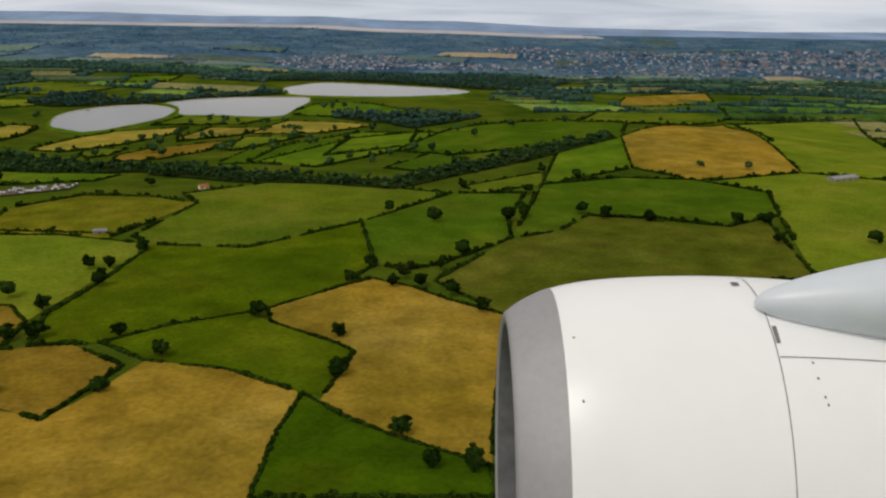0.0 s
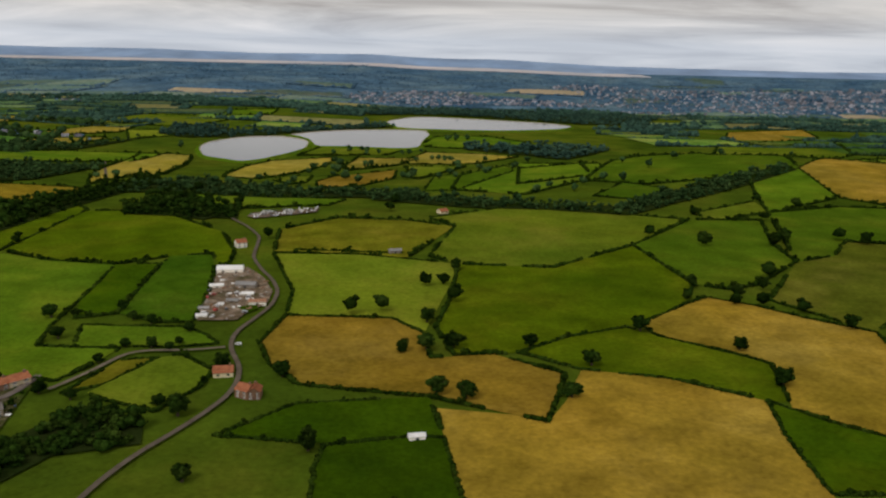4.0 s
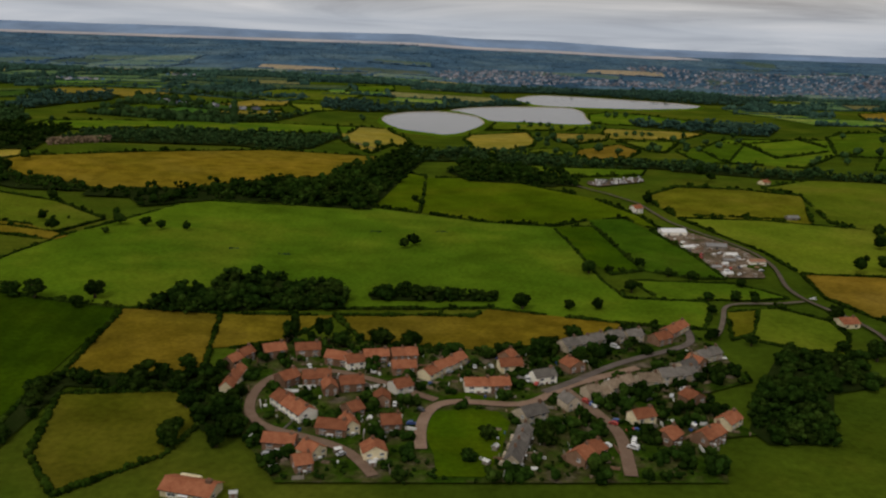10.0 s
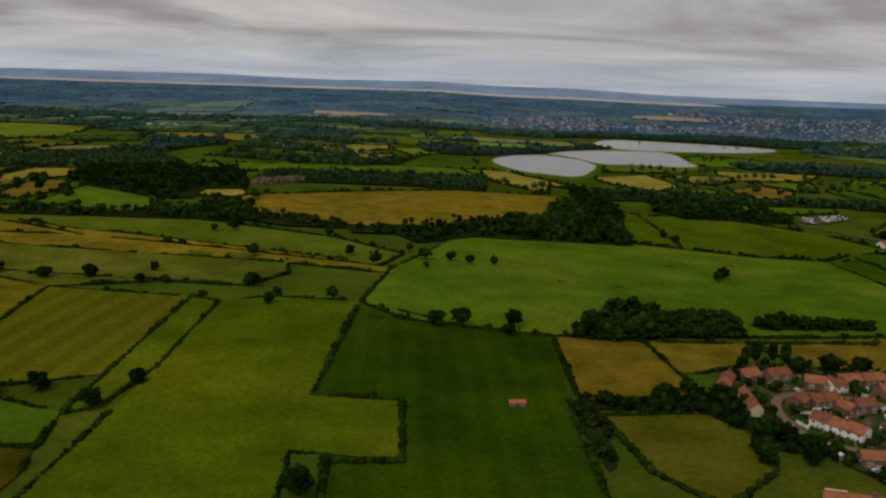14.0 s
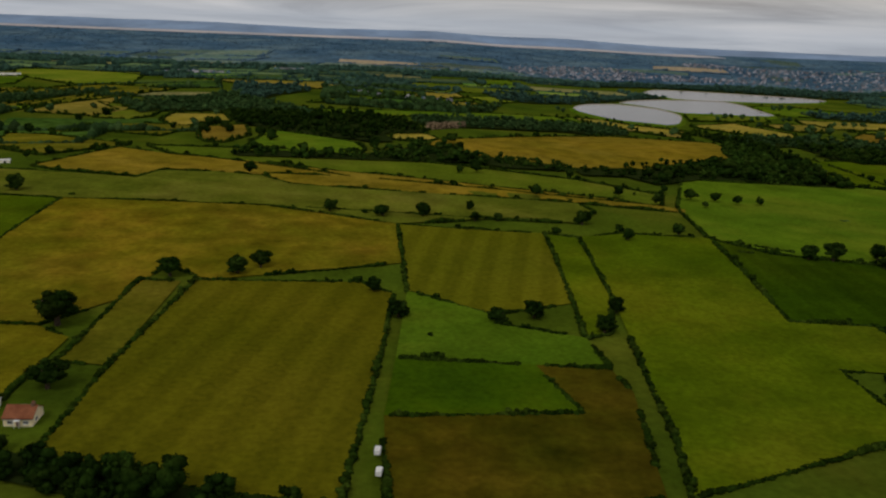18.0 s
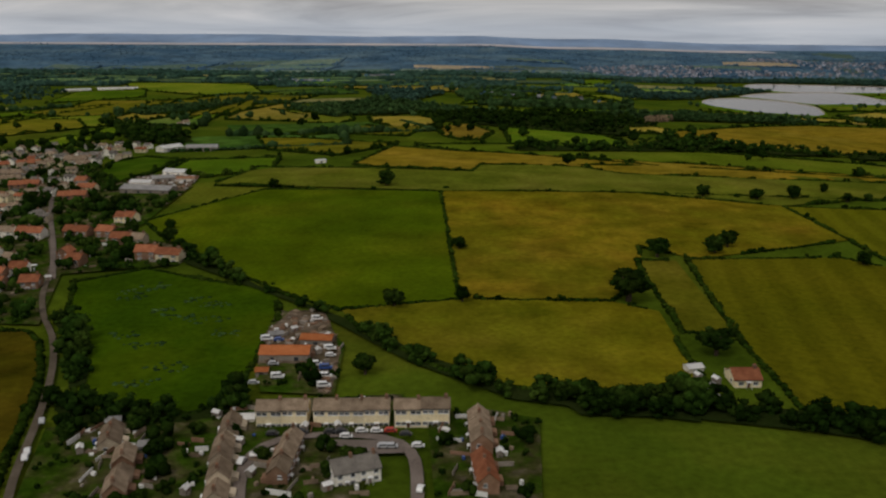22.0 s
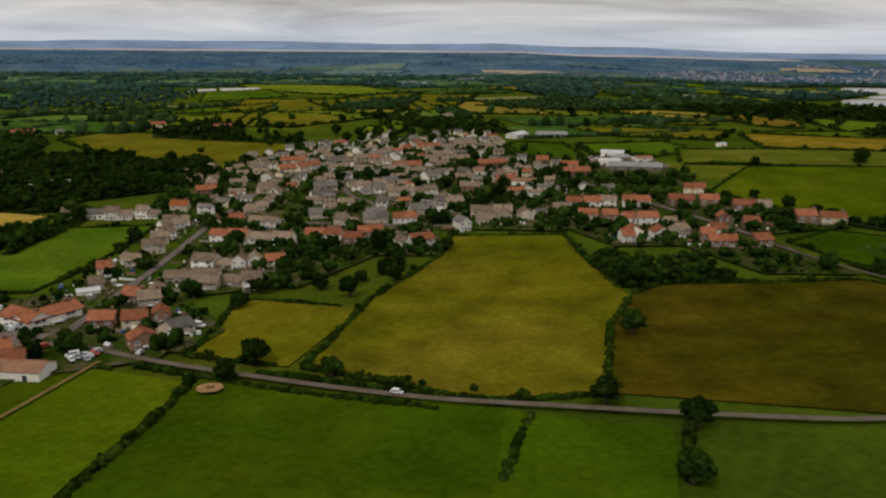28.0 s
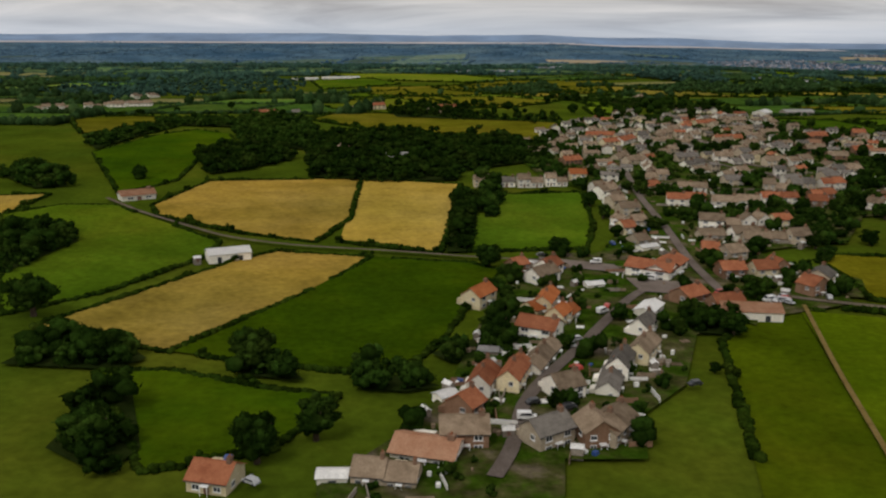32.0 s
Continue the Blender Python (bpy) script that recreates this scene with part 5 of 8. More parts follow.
field("g2", 1, -365.7, 627.7, -327.8, 621.9, -286.1, 616.7, -227.3, 614.7, -235.6, 587.9, -293.5, 566.1, -336.3, 568.9, -356.0, 601.3)
field("g3", 1, -300.3, 759.9, -277.1, 773.4, -273.2, 718.0, -284.4, 698.8, -304.9, 732.8)
field("g2", 1, -180.0, 1245.3, -154.6, 1280.7, -99.0, 1267.3, -45.4, 1197.9, -71.9, 1136.3, -150.8, 1120.7, -195.2, 1140.0)
wood(.5, -387.2, 694.9, -360.2, 727.5, -339.1, 699.5, -285.2, 683.4, -255.3, 654.2, -197.8, 665.5, -165.6, 654.4, -180.1, 616.4, -219.2, 626.7, -274.5, 612.2, -315.8, 617.4, -369.8, 630.5, -405.0, 620.6, -406.9, 677.3)
wood(.4, -571.3, 1319.2, -502.0, 1319.5, -466.2, 1269.1, -360.4, 1371.2, -274.0, 1510.9, -241.7, 1454.1, -293.1, 1414.9, -374.3, 1266.9, -448.6, 1187.4, -509.7, 1158.9, -557.9, 1181.2)
wood(.4, -137.6, 1176.0, -66.8, 1153.1, 25.7, 1156.0, 55.4, 1135.4, -28.3, 933.8, -60.9, 1036.6, -139.1, 1108.6)
wood(.35, -302.3, 1980.0, -168.0, 2026.6, -9.8, 2031.2, 149.4, 1990.4, 156.9, 1812.1, 263.3, 1783.2, 187.6, 1583.4, 76.0, 1573.1, -54.1, 1657.4, -196.3, 1723.0, -322.9, 1671.1)
trees(2.9, -341.1, 618.8, -329.2, 587.9, -317.7, 584.2, -321.7, 595.7, -257.2, 1058.5, -265.1, 1076.6, -278, 1060.9, -295, 1038.1, -354.7, 595, -342.5, 633.6, -284, 793.2, -286.5, 841.8, -277.7, 853.1, -267.4, 837.6, -283.5, 715.3, -236.3, 905.2, -204.7, 1040.4, -191.2, 1071.2, -211.9, 1039.1, -191.4, 952.6, -175, 980, -167.4, 971.4, -160.2, 962.2, -153.3, 952.5, -184.9, 775.4, -194, 762.3, -181.6, 769.4, -144.6, 843, -152.4, 794.3, -115, 957.5, -147.8, 769.3, -120.1, 802.4, -254.6, 1031.6, -241.5, 1047.9, -454.1, 1044.9, -440.2, 1032.1, -453.8, 1026.4, -486, 1056.3, -490.3, 1073.8, -467.7, 755.7, -444.2, 700.7, -437, 722.5, -383.8, 990.4, -387.4, 983.1, -224.1, 1126.1, -293.5, 566.1, -295, 576.9, -300.6, 578.7)
trees(3.0, -695.8, 295.4)
trees(1.4, -681.5, 295.2)
trees(3.0, -674.1, 291.8)
trees(3.4, -658.1, 296)
trees(3.4, -653.6, 296.5)
trees(2.2, -636.5, 292.6)
trees(2.2, -627.2, 294.5)
trees(3.2, -620.8, 297.4)
trees(3.4, -592.5, 294)
trees(2.6, -606.2, 273.5)
trees(2.2, -579.4, 282.3)
trees(2.6, -579.4, 267.3)
trees(2.8, -557.4, 277.1)
trees(2.6, -638.7, 408.8)
trees(2.2, -604, 347.7)
trees(2.6, -561.8, 368.1)
trees(3.2, -547.8, 347.7)
trees(3.0, -544.9, 344.8)
trees(2.2, -524.3, 348.8)
trees(1.6, -693.6, 293.5)
trees(2.6, -637.7, 313.1)
big_tree(3.42, -1043.7, 291.4)
big_tree(2.66, -1109.8, 354.3)
big_tree(2.85, -1092.3, 394.2)
trees(3.2, -1081.2, 427.6)
trees(3.6, -1053.4, 460.9)
trees(4, -1024.5, 494.2)
trees(4.2, -995.1, 491.2)
trees(3.2, -1015, 451)
big_tree(2.09, -1032.8, 294.9)
big_tree(2.47, -1012.6, 278.7)
big_tree(3.8, -994.1, 252.2)
big_tree(3.42, -994.5, 299.0)
big_tree(3.23, -993.0, 234.6)
big_tree(3.04, -999.7, 239.9)
big_tree(2.47, -1040.7, 183.6)
big_tree(3.42, -1030.9, 171.3)
big_tree(2.85, -1058.6, 178.8)
big_tree(2.66, -1053.7, 171.1)
big_tree(2.66, -1026.4, 358.5)
big_tree(2.66, -1038.6, 390.8)
trees(3, -1136.5, 537.3)
trees(3.4, -1120.4, 504.6)
trees(4.2, -1089.7, 705.8)
trees(4, -1013.6, 640.2)
big_tree(2.09, -1009.8, 326.0)
big_tree(3.04, -962.0, 266.6)
big_tree(3.23, -964.6, 278.2)
trees(3.4, -1060.7, 605.2)
trees(3.6, -1033.7, 525)
trees(3.6, -1029, 509.4)
trees(3.8, -988.7, 505.9)
trees(3, -999.7, 522.7)
big_tree(2.47, -1068.9, 219.0)
big_tree(2.28, -1064.7, 215.5)
big_tree(2.85, -990.0, 251.5)
big_tree(1.71, -1024.0, 214.0)
big_tree(1.71, -1019.6, 210.3)
field("o", 1, -1391.3, 452.3, -1359.5, 467.7, -1314.5, 459.8, -1311.7, 430.7, -1317.9, 379.3, -1355.5, 378.1)
field("g1", 1, -1319.5, 303.6, -1311.3, 369.3, -1297.5, 394.1, -1275.5, 374.5, -1263.5, 336.7, -1270.0, 303.0, -1262.2, 236.6, -1272.9, 207.0)
field("o", 1, -1244.3, 453.0, -1233.9, 493.1, -1201.9, 491.2, -1097.7, 424.7, -1100.8, 367.9, -1119.0, 328.5, -1133.4, 367.6, -1163.3, 366.1, -1200.1, 395.2)
field("g3", 1, -1498.0, 1180.6, -1443.9, 1274.6, -1388.8, 1185.9, -1390.0, 1015.5, -1449.3, 992.8)
field("g2", 1, -1369.8, 1295.5, -1281.0, 1344.8, -1224.6, 1171.9, -1321.9, 1076.0)
field("g2", 1, -1267.3, 912.1, -1214.1, 1035.6, -1189.8, 783.7, -1267.7, 677.2)
field("g3", 1, -1262.8, 590.5, -1179.0, 694.6, -1163.6, 570.8, -1210.3, 529.8, -1239.7, 524.7)
field("o", 1, -1180.2, 1058.9, -1085.1, 1131.3, -963.4, 1033.9, -1005.7, 740.7, -1052.8, 742.5, -1125.4, 831.5)
field("g3", 1, -1168.8, 727.4, -1125.5, 762.2, -1061.7, 642.1, -1089.6, 572.2, -1149.8, 539.4)
field("y3", 1, -1469.3, 613.4, -1493.8, 747.1, -1440.4, 616.7, -1449.9, 573.3)
field("g2", 1, -1065.5, 533.0, -1033.5, 549.1, -1045.6, 464.9, -1067.6, 484.7)
field("o", 1, -1239.7, 845.7, -1272.4, 1109.7, -1162.3, 1083.5, -1118.2, 789.9, -1146.5, 733.0)
field("y3", 1, -1092.9, 681.6, -1145.5, 1073.8, -1083.8, 1029.4, -1041.9, 758.3, -1053.1, 674.4)
field("g2", 1, -1022.0, 687.9, -1054.3, 976.5, -1035.6, 952.1, -1002.2, 684.2)
field("y3", 1, -991.1, 682.2, -1011.7, 916.8, -966.7, 876.1, -956.6, 771.0, -919.5, 742.1, -920.5, 651.2)
field("o", 1, -1171.9, 538.4, -1211.3, 710.6, -1121.7, 694.2, -1078.9, 606.5, -1114.5, 536.4)
field("g2", 1, -1056.1, 545.7, -1060.4, 624.3, -1033.2, 543.8, -1039.5, 508.0)
field("s5", 1, -972.5, 351.7, -980.4, 398.6, -971.6, 421.2, -947.2, 404.0, -946.1, 349.1, -953.2, 324.8)
field("g2", 1, -939.1, 353.9, -940.9, 400.3, -892.4, 403.0, -888.5, 362.4, -914.8, 339.4)
field("o", 1, -927.5, 514.3, -902.2, 512.5, -832.4, 465.9, -862.8, 412.0, -907.9, 449.1)
wood(.9, -1212.2, 244.0, -1224.7, 301.7, -1226.5, 370.3, -1198.5, 384.1, -1176.8, 375.4, -1159.1, 342.2, -1133.3, 363.6, -1121.4, 323.8, -1121.8, 283.3, -1156.7, 259.8, -1158.7, 240.1, -1187.2, 237.4)
wood(.8, -1273.1, 302.6, -1263.1, 328.0, -1237.8, 323.0, -1227.4, 287.7, -1241.6, 261.2, -1253.2, 248.4)
wood(.6, -1339.3, 344.6, -1328.8, 442.2, -1293.1, 448.2, -1268.7, 467.6, -1244.7, 441.2, -1226.5, 370.3, -1228.2, 316.2, -1259.1, 337.3, -1283.6, 408.5, -1316.3, 416.3, -1321.1, 311.4)
wood(.2, -1654.1, 992.1, -1639.8, 1125.1, -1578.3, 1301.4, -1462.3, 1388.8, -1375.7, 1266.0, -1344.2, 1093.7, -1426.4, 915.8, -1427.6, 622.6)
wood(.6, -1200.5, 505.3, -1180.9, 584.7, -1145.8, 520.1, -1140.8, 459.9, -1093.8, 441.8, -1097.5, 427.4, -1192.3, 463.4)
wood(.5, -1125.2, 917.8, -1032.0, 1048.4, -1047.3, 804.4, -1080.0, 744.2, -1122.9, 812.9)
field("y3", 1, -860.3, 616.1, -870.0, 690.4, -827.8, 691.1, -804.5, 608.0, -818.7, 567.2, -837.3, 572.0)
field("t1", 1, -804.4, 508.6, -812.7, 563.2, -787.2, 576.3, -772.1, 517.9, -781.3, 484.2, -792.5, 485.6)
field("g2", 1, -764.2, 464.8, -764.0, 542.8, -702.9, 497.7, -693.5, 470.5, -697.5, 450.9, -755.7, 452.6)
field("g2", 1, -748.4, 709.6, -766.6, 812.7, -720.7, 855.3, -673.5, 886.9, -587.9, 951.8, -483.9, 988.3, -483.4, 884.5, -578.3, 827.0, -628.6, 822.3, -679.1, 793.3, -699.5, 720.7)
field("g2", 1, -787.8, 910.0, -759.5, 1039.0, -705.2, 1069.7, -684.9, 1117.3, -714.6, 1042.7, -740.3, 954.7)
field("y3", 1, -663.9, 994.4, -659.1, 1058.8, -599.8, 1104.5, -585.7, 1092.2, -614.0, 1020.5)
field("g3", 1, -605.8, 1201.6, -519.6, 1270.5, -496.3, 1234.1, -570.5, 1111.8)
field("y3", 1, -682.3, 1120.1, -662.1, 1222.0, -613.0, 1251.6, -607.3, 1179.4, -652.1, 1106.6)
field("y3", 1, -679.5, 517.4, -681.0, 538.3, -657.3, 547.3, -650.6, 532.4, -660.4, 515.0)
wood(.55, -823.9, 684.1, -832.2, 721.4, -786.1, 711.5, -777.7, 794.9, -732.4, 680.8, -711.9, 750.0, -670.3, 618.6, -654.9, 553.8, -685.9, 539.3, -678.2, 506.8, -691.8, 498.5, -706.5, 510.2, -723.3, 511.3, -769.1, 554.9, -798.1, 593.5)
wood(.7, -769.2, 440.7, -753.7, 448.6, -695.4, 449.5, -669.7, 484.2, -658.9, 509.0, -647.4, 492.2, -629.0, 473.1, -579.2, 456.2, -572.3, 440.5, -607.8, 434.3, -629.1, 444.4, -661.9, 435.8, -694.6, 430.1, -761.0, 424.8)
wood(.3, -571.8, 444.2, -553.1, 458.5, -526.8, 464.0, -492.6, 495.4, -494.1, 441.5, -516.2, 423.0, -531.0, 410.2, -544.5, 430.9, -569.1, 427.5)
wood(.5, -668.8, 741.4, -626.1, 804.1, -599.2, 759.5, -561.2, 824.6, -482.6, 817.8, -487.0, 679.5, -515.0, 646.7, -542.7, 663.1, -581.6, 638.8, -641.5, 604.5, -668.4, 620.0)
wood(.4, -689.2, 940.4, -670.8, 986.9, -593.5, 1023.2, -556.4, 1130.6, -583.1, 974.3, -643.0, 929.1)
wood(.5, -971.3, 829.6, -939.5, 835.0, -874.9, 959.2, -788.5, 829.0, -773.9, 749.9, -844.6, 732.9, -884.6, 720.7, -896.3, 685.3)
wood(.5, -891.1, 1014.1, -912.3, 1127.5, -816.9, 1140.1, -805.5, 1067.2, -830.6, 984.9, -833.6, 932.5, -857.2, 918.4)
trees(3, -637.3, 483.8)
trees(3.4, -630.2, 413.5)
trees(2.6, -620.8, 1054.9)
trees(3, -760.0, 809.3)
trees(4, -688.3, 472.1)
trees(3.2, -810.4, 566.7)
trees(3, -806.5, 573.8)
trees(3, -784.7, 572.4)
trees(3, -581.0, 409.8)
trees(3, -526.8, 419.7)
trees(3, -521.0, 429.9)
trees(3, -653.0, 662.1)
trees(3.4, -606.4, 675.4)

# ---- houses ----
WALLS = {"brick": [(0.19, 0.105, 0.065), (0.27, 0.165, 0.11)], "white": [(0.8, 0.75, 0.66), (0.9, 0.86, 0.78)],
         "cream": [(0.66, 0.55, 0.34), (0.8, 0.7, 0.49)], "stone": [(0.42, 0.34, 0.25), (0.58, 0.49, 0.37)]}
ROOFS = {"red": [(0.235, 0.082, 0.042), (0.355, 0.142, 0.075)], "brown": [(0.165, 0.12, 0.082), (0.295, 0.225, 0.16)],
         "grey": [(0.118, 0.106, 0.095), (0.2, 0.18, 0.158)], "orange": [(0.32, 0.1, 0.035), (0.42, 0.15, 0.06)], "tan": [(0.3, 0.15, 0.09), (0.38, 0.22, 0.14)]}
WALL_MAT = {k: material(k + "_wall", c, 0.5, 5, bump_depth=0.15, vary=0.3) for k, c in WALLS.items()}
ROOF_MAT = {k: material(k + "_roof_tiles", c, 0.6, 6, bump_depth=0.5, vary=0.35) for k, c in ROOFS.items()}
MAT["plots"] = material("garden_plots", [(0.02, 0.046, 0.003), (0.032, 0.06, 0.005), (0.062, 0.062, 0.02), (0.13, 0.105, 0.075)], 0.12, 1.2, spots=0.5)
MAT["frame"] = material("white_window_frame", [(0.7, 0.7, 0.7), (0.8, 0.8, 0.8)], 1, 8, rough=0.5, bump_depth=0)
MAT["pane"] = material("dark_window_glass", [(0.03, 0.035, 0.04), (0.06, 0.065, 0.075)], 1, 8, rough=0.1, bump_depth=0)
MAT["door"] = material("painted_door", [(0.12, 0.04, 0.03), (0.2, 0.12, 0.08)], 1, 8, rough=0.5, bump_depth=0)
MAT["pot"] = material("chimney_brick", [(0.16, 0.09, 0.06), (0.26, 0.17, 0.12)], 1, 8)
MAT["sheet"] = material("grey_sheet_roof", [(0.2, 0.195, 0.19), (0.33, 0.32, 0.31)], 0.3, 4, rough=0.5, bump_depth=0.1)
MAT["pale_sheet"] = material("white_sheet_roof", [(0.62, 0.61, 0.6), (0.78, 0.77, 0.75)], 0.3, 4, rough=0.45, bump_depth=0.1)
MAT["tin"] = material("shed_cladding", [(0.2, 0.17, 0.14), (0.32, 0.28, 0.24)], 0.4, 4, bump_depth=0.2)
STYLES = {"rr": ("brick", "red", "red-brick house with a red tiled roof"), "rc": ("cream", "red", "cream-rendered house with a red tiled roof"),
          "rw": ("white", "red", "white-rendered house with a reddish tiled roof"), "bb": ("brick", "brown", "brown-brick house with a brown tiled roof"),
          "bs": ("stone", "brown", "tan stone house with a brown tiled roof"), "bw": ("white", "brown", "white-rendered house with a brown tiled roof"),
          "gs": ("stone", "grey", "stone house with a grey slate roof"), "gw": ("white", "grey", "white-rendered house with a grey slate roof"),
          "fl": ("cream", "brown", "cream two-storey terraced house with a brown roof"), "hl": ("white", "red", "long white village hall with a big red roof"),
          "bc": ("cream", "brown", "cream-rendered house with a brown tiled roof"),
          "lr": ("cream", "red", "low cream bungalow with a red tiled roof"),
          "or": ("cream", "orange", "cream-rendered house with a bright orange tiled roof"),
          "tr": ("white", "tan", "low white bungalow with a broad tan roof")}


def part(name, bm, mat, parent, label=""):
    me = bpy.data.meshes.new(name)
    bm.to_mesh(me)
    bm.free()
    for m in mat if isinstance(mat, (list, tuple)) else [mat]:
        me.materials.append(m)
    ob = new(name, me)
    ob.parent = parent
    return tagged(ob, label) if label else ob


def box(bm, x0, x1, y0, y1, z0, z1, slot=0):
    v = [bm.verts.new((x, y, z)) for z in (z0, z1) for y in (y0, y1) for x in (x0, x1)]
    for q in ((0, 1, 3, 2), (4, 6, 7, 5), (0, 4, 5, 1), (2, 3, 7, 6), (0, 2, 6, 4), (1, 5, 7, 3)):
        bm.faces.new([v[i] for i in q]).material_index = slot
    return v


def gabled_walls(bm, l, d, eaves, ridge):
    """Walls of a house, l long (x) and d deep (y), with a pointed gable at each end."""
    ring = [bm.verts.new(p) for p in ((0, 0, -0.8), (l, 0, -0.8), (l, d, -0.8), (0, d, -0.8), (0, 0, eaves), (l, 0, eaves), (l, d, eaves), (0, d, eaves), (0, d / 2, ridge), (l, d / 2, ridge))]
    for q in ((0, 1, 5, 4), (2, 3, 7, 6), (1, 2, 6, 9, 5), (3, 0, 4, 8, 7)):
        bm.faces.new([ring[i] for i in q])


def pitched_roof(bm, l, d, eaves, ridge, over=0.22, thick=0.12):
    rise = (ridge - eaves) / (d / 2)
    for s in (0, 1):
        y_edge, y_mid = (-over, d / 2) if s == 0 else (d + over, d / 2)
        z_edge = eaves - over * rise
        v = [bm.verts.new(p) for p in ((-over, y_edge, z_edge + 0.03), (l + over, y_edge, z_edge + 0.03), (l + over, y_mid, ridge + 0.03), (-over, y_mid, ridge + 0.03),
                                       (-over, y_edge, z_edge + thick), (l + over, y_edge, z_edge + thick), (l + over, y_mid, ridge + thick), (-over, y_mid, ridge + thick))]
        for q in ((0, 3, 2, 1), (4, 5, 6, 7), (0, 1, 5, 4), (1, 2, 6, 5), (3, 0, 4, 7)):
            bm.faces.new([v[i] for i in q])
    box(bm, -over, l + over, d / 2 - 0.09, d / 2 + 0.09, ridge + thick - 0.03, ridge + thick + 0.06)
    bmesh.ops.recalc_face_normals(bm, faces=bm.faces[:])


def window_mesh(w, h):
    bm = bmesh.new()
    box(bm, -w / 2, w / 2, -0.05, 0.02, 0, h, 0)
    for x0, x1 in ((-w / 2 + 0.07, -0.035), (0.035, w / 2 - 0.07)):
        box(bm, x0, x1, -0.062, 0.0, 0.08, h - 0.07, 1)
    box(bm, -w / 2 - 0.06, w / 2 + 0.06, -0.12, 0.02, -0.07, 0.0, 0)
    me = bpy.data.meshes.new("window")
    bm.to_mesh(me)
    bm.free()
    me.materials.append(MAT["frame"])
    me.materials.append(MAT["pane"])
    return me


WINDOW = window_mesh(0.95, 0.72)
PROTOS = {}


def house_kind(style, eaves, ridge, depth, face_gable, plain=False):
    wall, roof, words = STYLES[style]
    top = new("house")
    l = 5.0
    bm = bmesh.new()
    if face_gable:
        gabled_walls(bm, depth, l, eaves, ridge)
        bmesh.ops.transform(bm, matrix=Matrix.Translation((l, 0, 0)) @ Matrix.Rotation(math.pi / 2, 4, "Z"), verts=bm.verts[:])
    else:
        gabled_walls(bm, l, depth, eaves, ridge)
    part("wall", bm, WALL_MAT[wall], top)
    bm = bmesh.new()
    if face_gable:
        pitched_roof(bm, depth, l, eaves, ridge)
        bmesh.ops.transform(bm, matrix=Matrix.Translation((l, 0, 0)) @ Matrix.Rotation(math.pi / 2, 4, "Z"), verts=bm.verts[:])
    else:
        pitched_roof(bm, l, depth, eaves, ridge)
    part("roof", bm, ROOF_MAT[roof], top, {"red": "red clay tiles", "brown": "brown concrete tiles", "grey": "grey slates", "orange": "orange tiles", "tan": "tan tiles"}[roof])
    bm = bmesh.new()
    cx, cy = (l / 2, depth * 0.8) if face_gable else (l * 0.88, depth / 2)
    box(bm, cx - 0.28, cx + 0.28, cy - 0.35, cy + 0.35, eaves, ridge + 0.75)
    box(bm, cx - 0.33, cx + 0.33, cy - 0.4, cy + 0.4, ridge + 0.62, ridge + 0.72)
    stack = part("chimney", bm, MAT["pot"], top, "brick chimney" if plain else "brick chimney with two pots")
    for k in () if plain else (-0.15, 0.15):
        bm = bmesh.new()
        bmesh.ops.create_cone(bm, cap_ends=True, segments=6, radius1=0.09, radius2=0.07, depth=0.3, matrix=Matrix.Translation((cx, cy + k, ridge + 0.88)))
        part("chimney_pot", bm, ROOF_MAT["red"], stack)
    spots = [(1.2, 0.5), (3.9, 0.5)] + ([(1.2, eaves - 1.0), (3.9, eaves - 1.0)] if eaves > 2.6 else [])
    if style == "fl":
        spots = [(x, z) for z in (0.5, eaves - 1.1) for x in (0.65, 1.7, 3.4, 4.4)]
    for x, z in spots:
        w = new("window", WINDOW)
        w.parent, w.location = top, (x, 0, z)
    for z in () if plain else (0.5 if eaves < 2.6 else eaves - 1.0,):
        for x, turn in ((l, math.pi / 2), (0, -math.pi / 2)):
            w = new("window", WINDOW)
            w.parent, w.location, w.rotation_euler = top, (x, depth * 0.35, z), (0, 0, turn)
    bm = bmesh.new()
    box(bm, 2.2, 2.85, -0.05, 0.02, 0, 1.25)
    part("door", bm, MAT["door"], top)
    tagged(top, words, "house", "village houses")
    if plain:
        return top
    bm = bmesh.new()
    box(bm, 2.0, 3.05, -0.75, -0.02, 1.32, 1.42)
    for x in (2.04, 2.94):
        box(bm, x, x + 0.07, -0.72, -0.65, -0.3, 1.32)
    part("porch", bm, MAT["frame"], top, "small white porch over the door")
    if not face_gable:
        bm = bmesh.new()
        low = min(1.6, eaves - 0.4)
        v = [bm.verts.new(q) for q in ((0.3, depth, -0.8), (2.4, depth, -0.8), (2.4, depth + 1.5, -0.8), (0.3, depth + 1.5, -0.8), (0.3, depth, low + 0.35), (2.4, depth, low + 0.35), (2.4, depth + 1.5, low), (0.3, depth + 1.5, low))]
        for q in ((1, 2, 6, 5), (2, 3, 7, 6), (3, 0, 4, 7), (4, 5, 6, 7)):
            bm.faces.new([v[i] for i in q])
        part("extension", bm, WALL_MAT[wall], top)
        bm = bmesh.new()
        box(bm, -0.2, l + 0.2, -0.27, -0.19, eaves - 0.2, eaves - 0.1)
        part("gutter", bm, MAT["pane"], top)
    return top


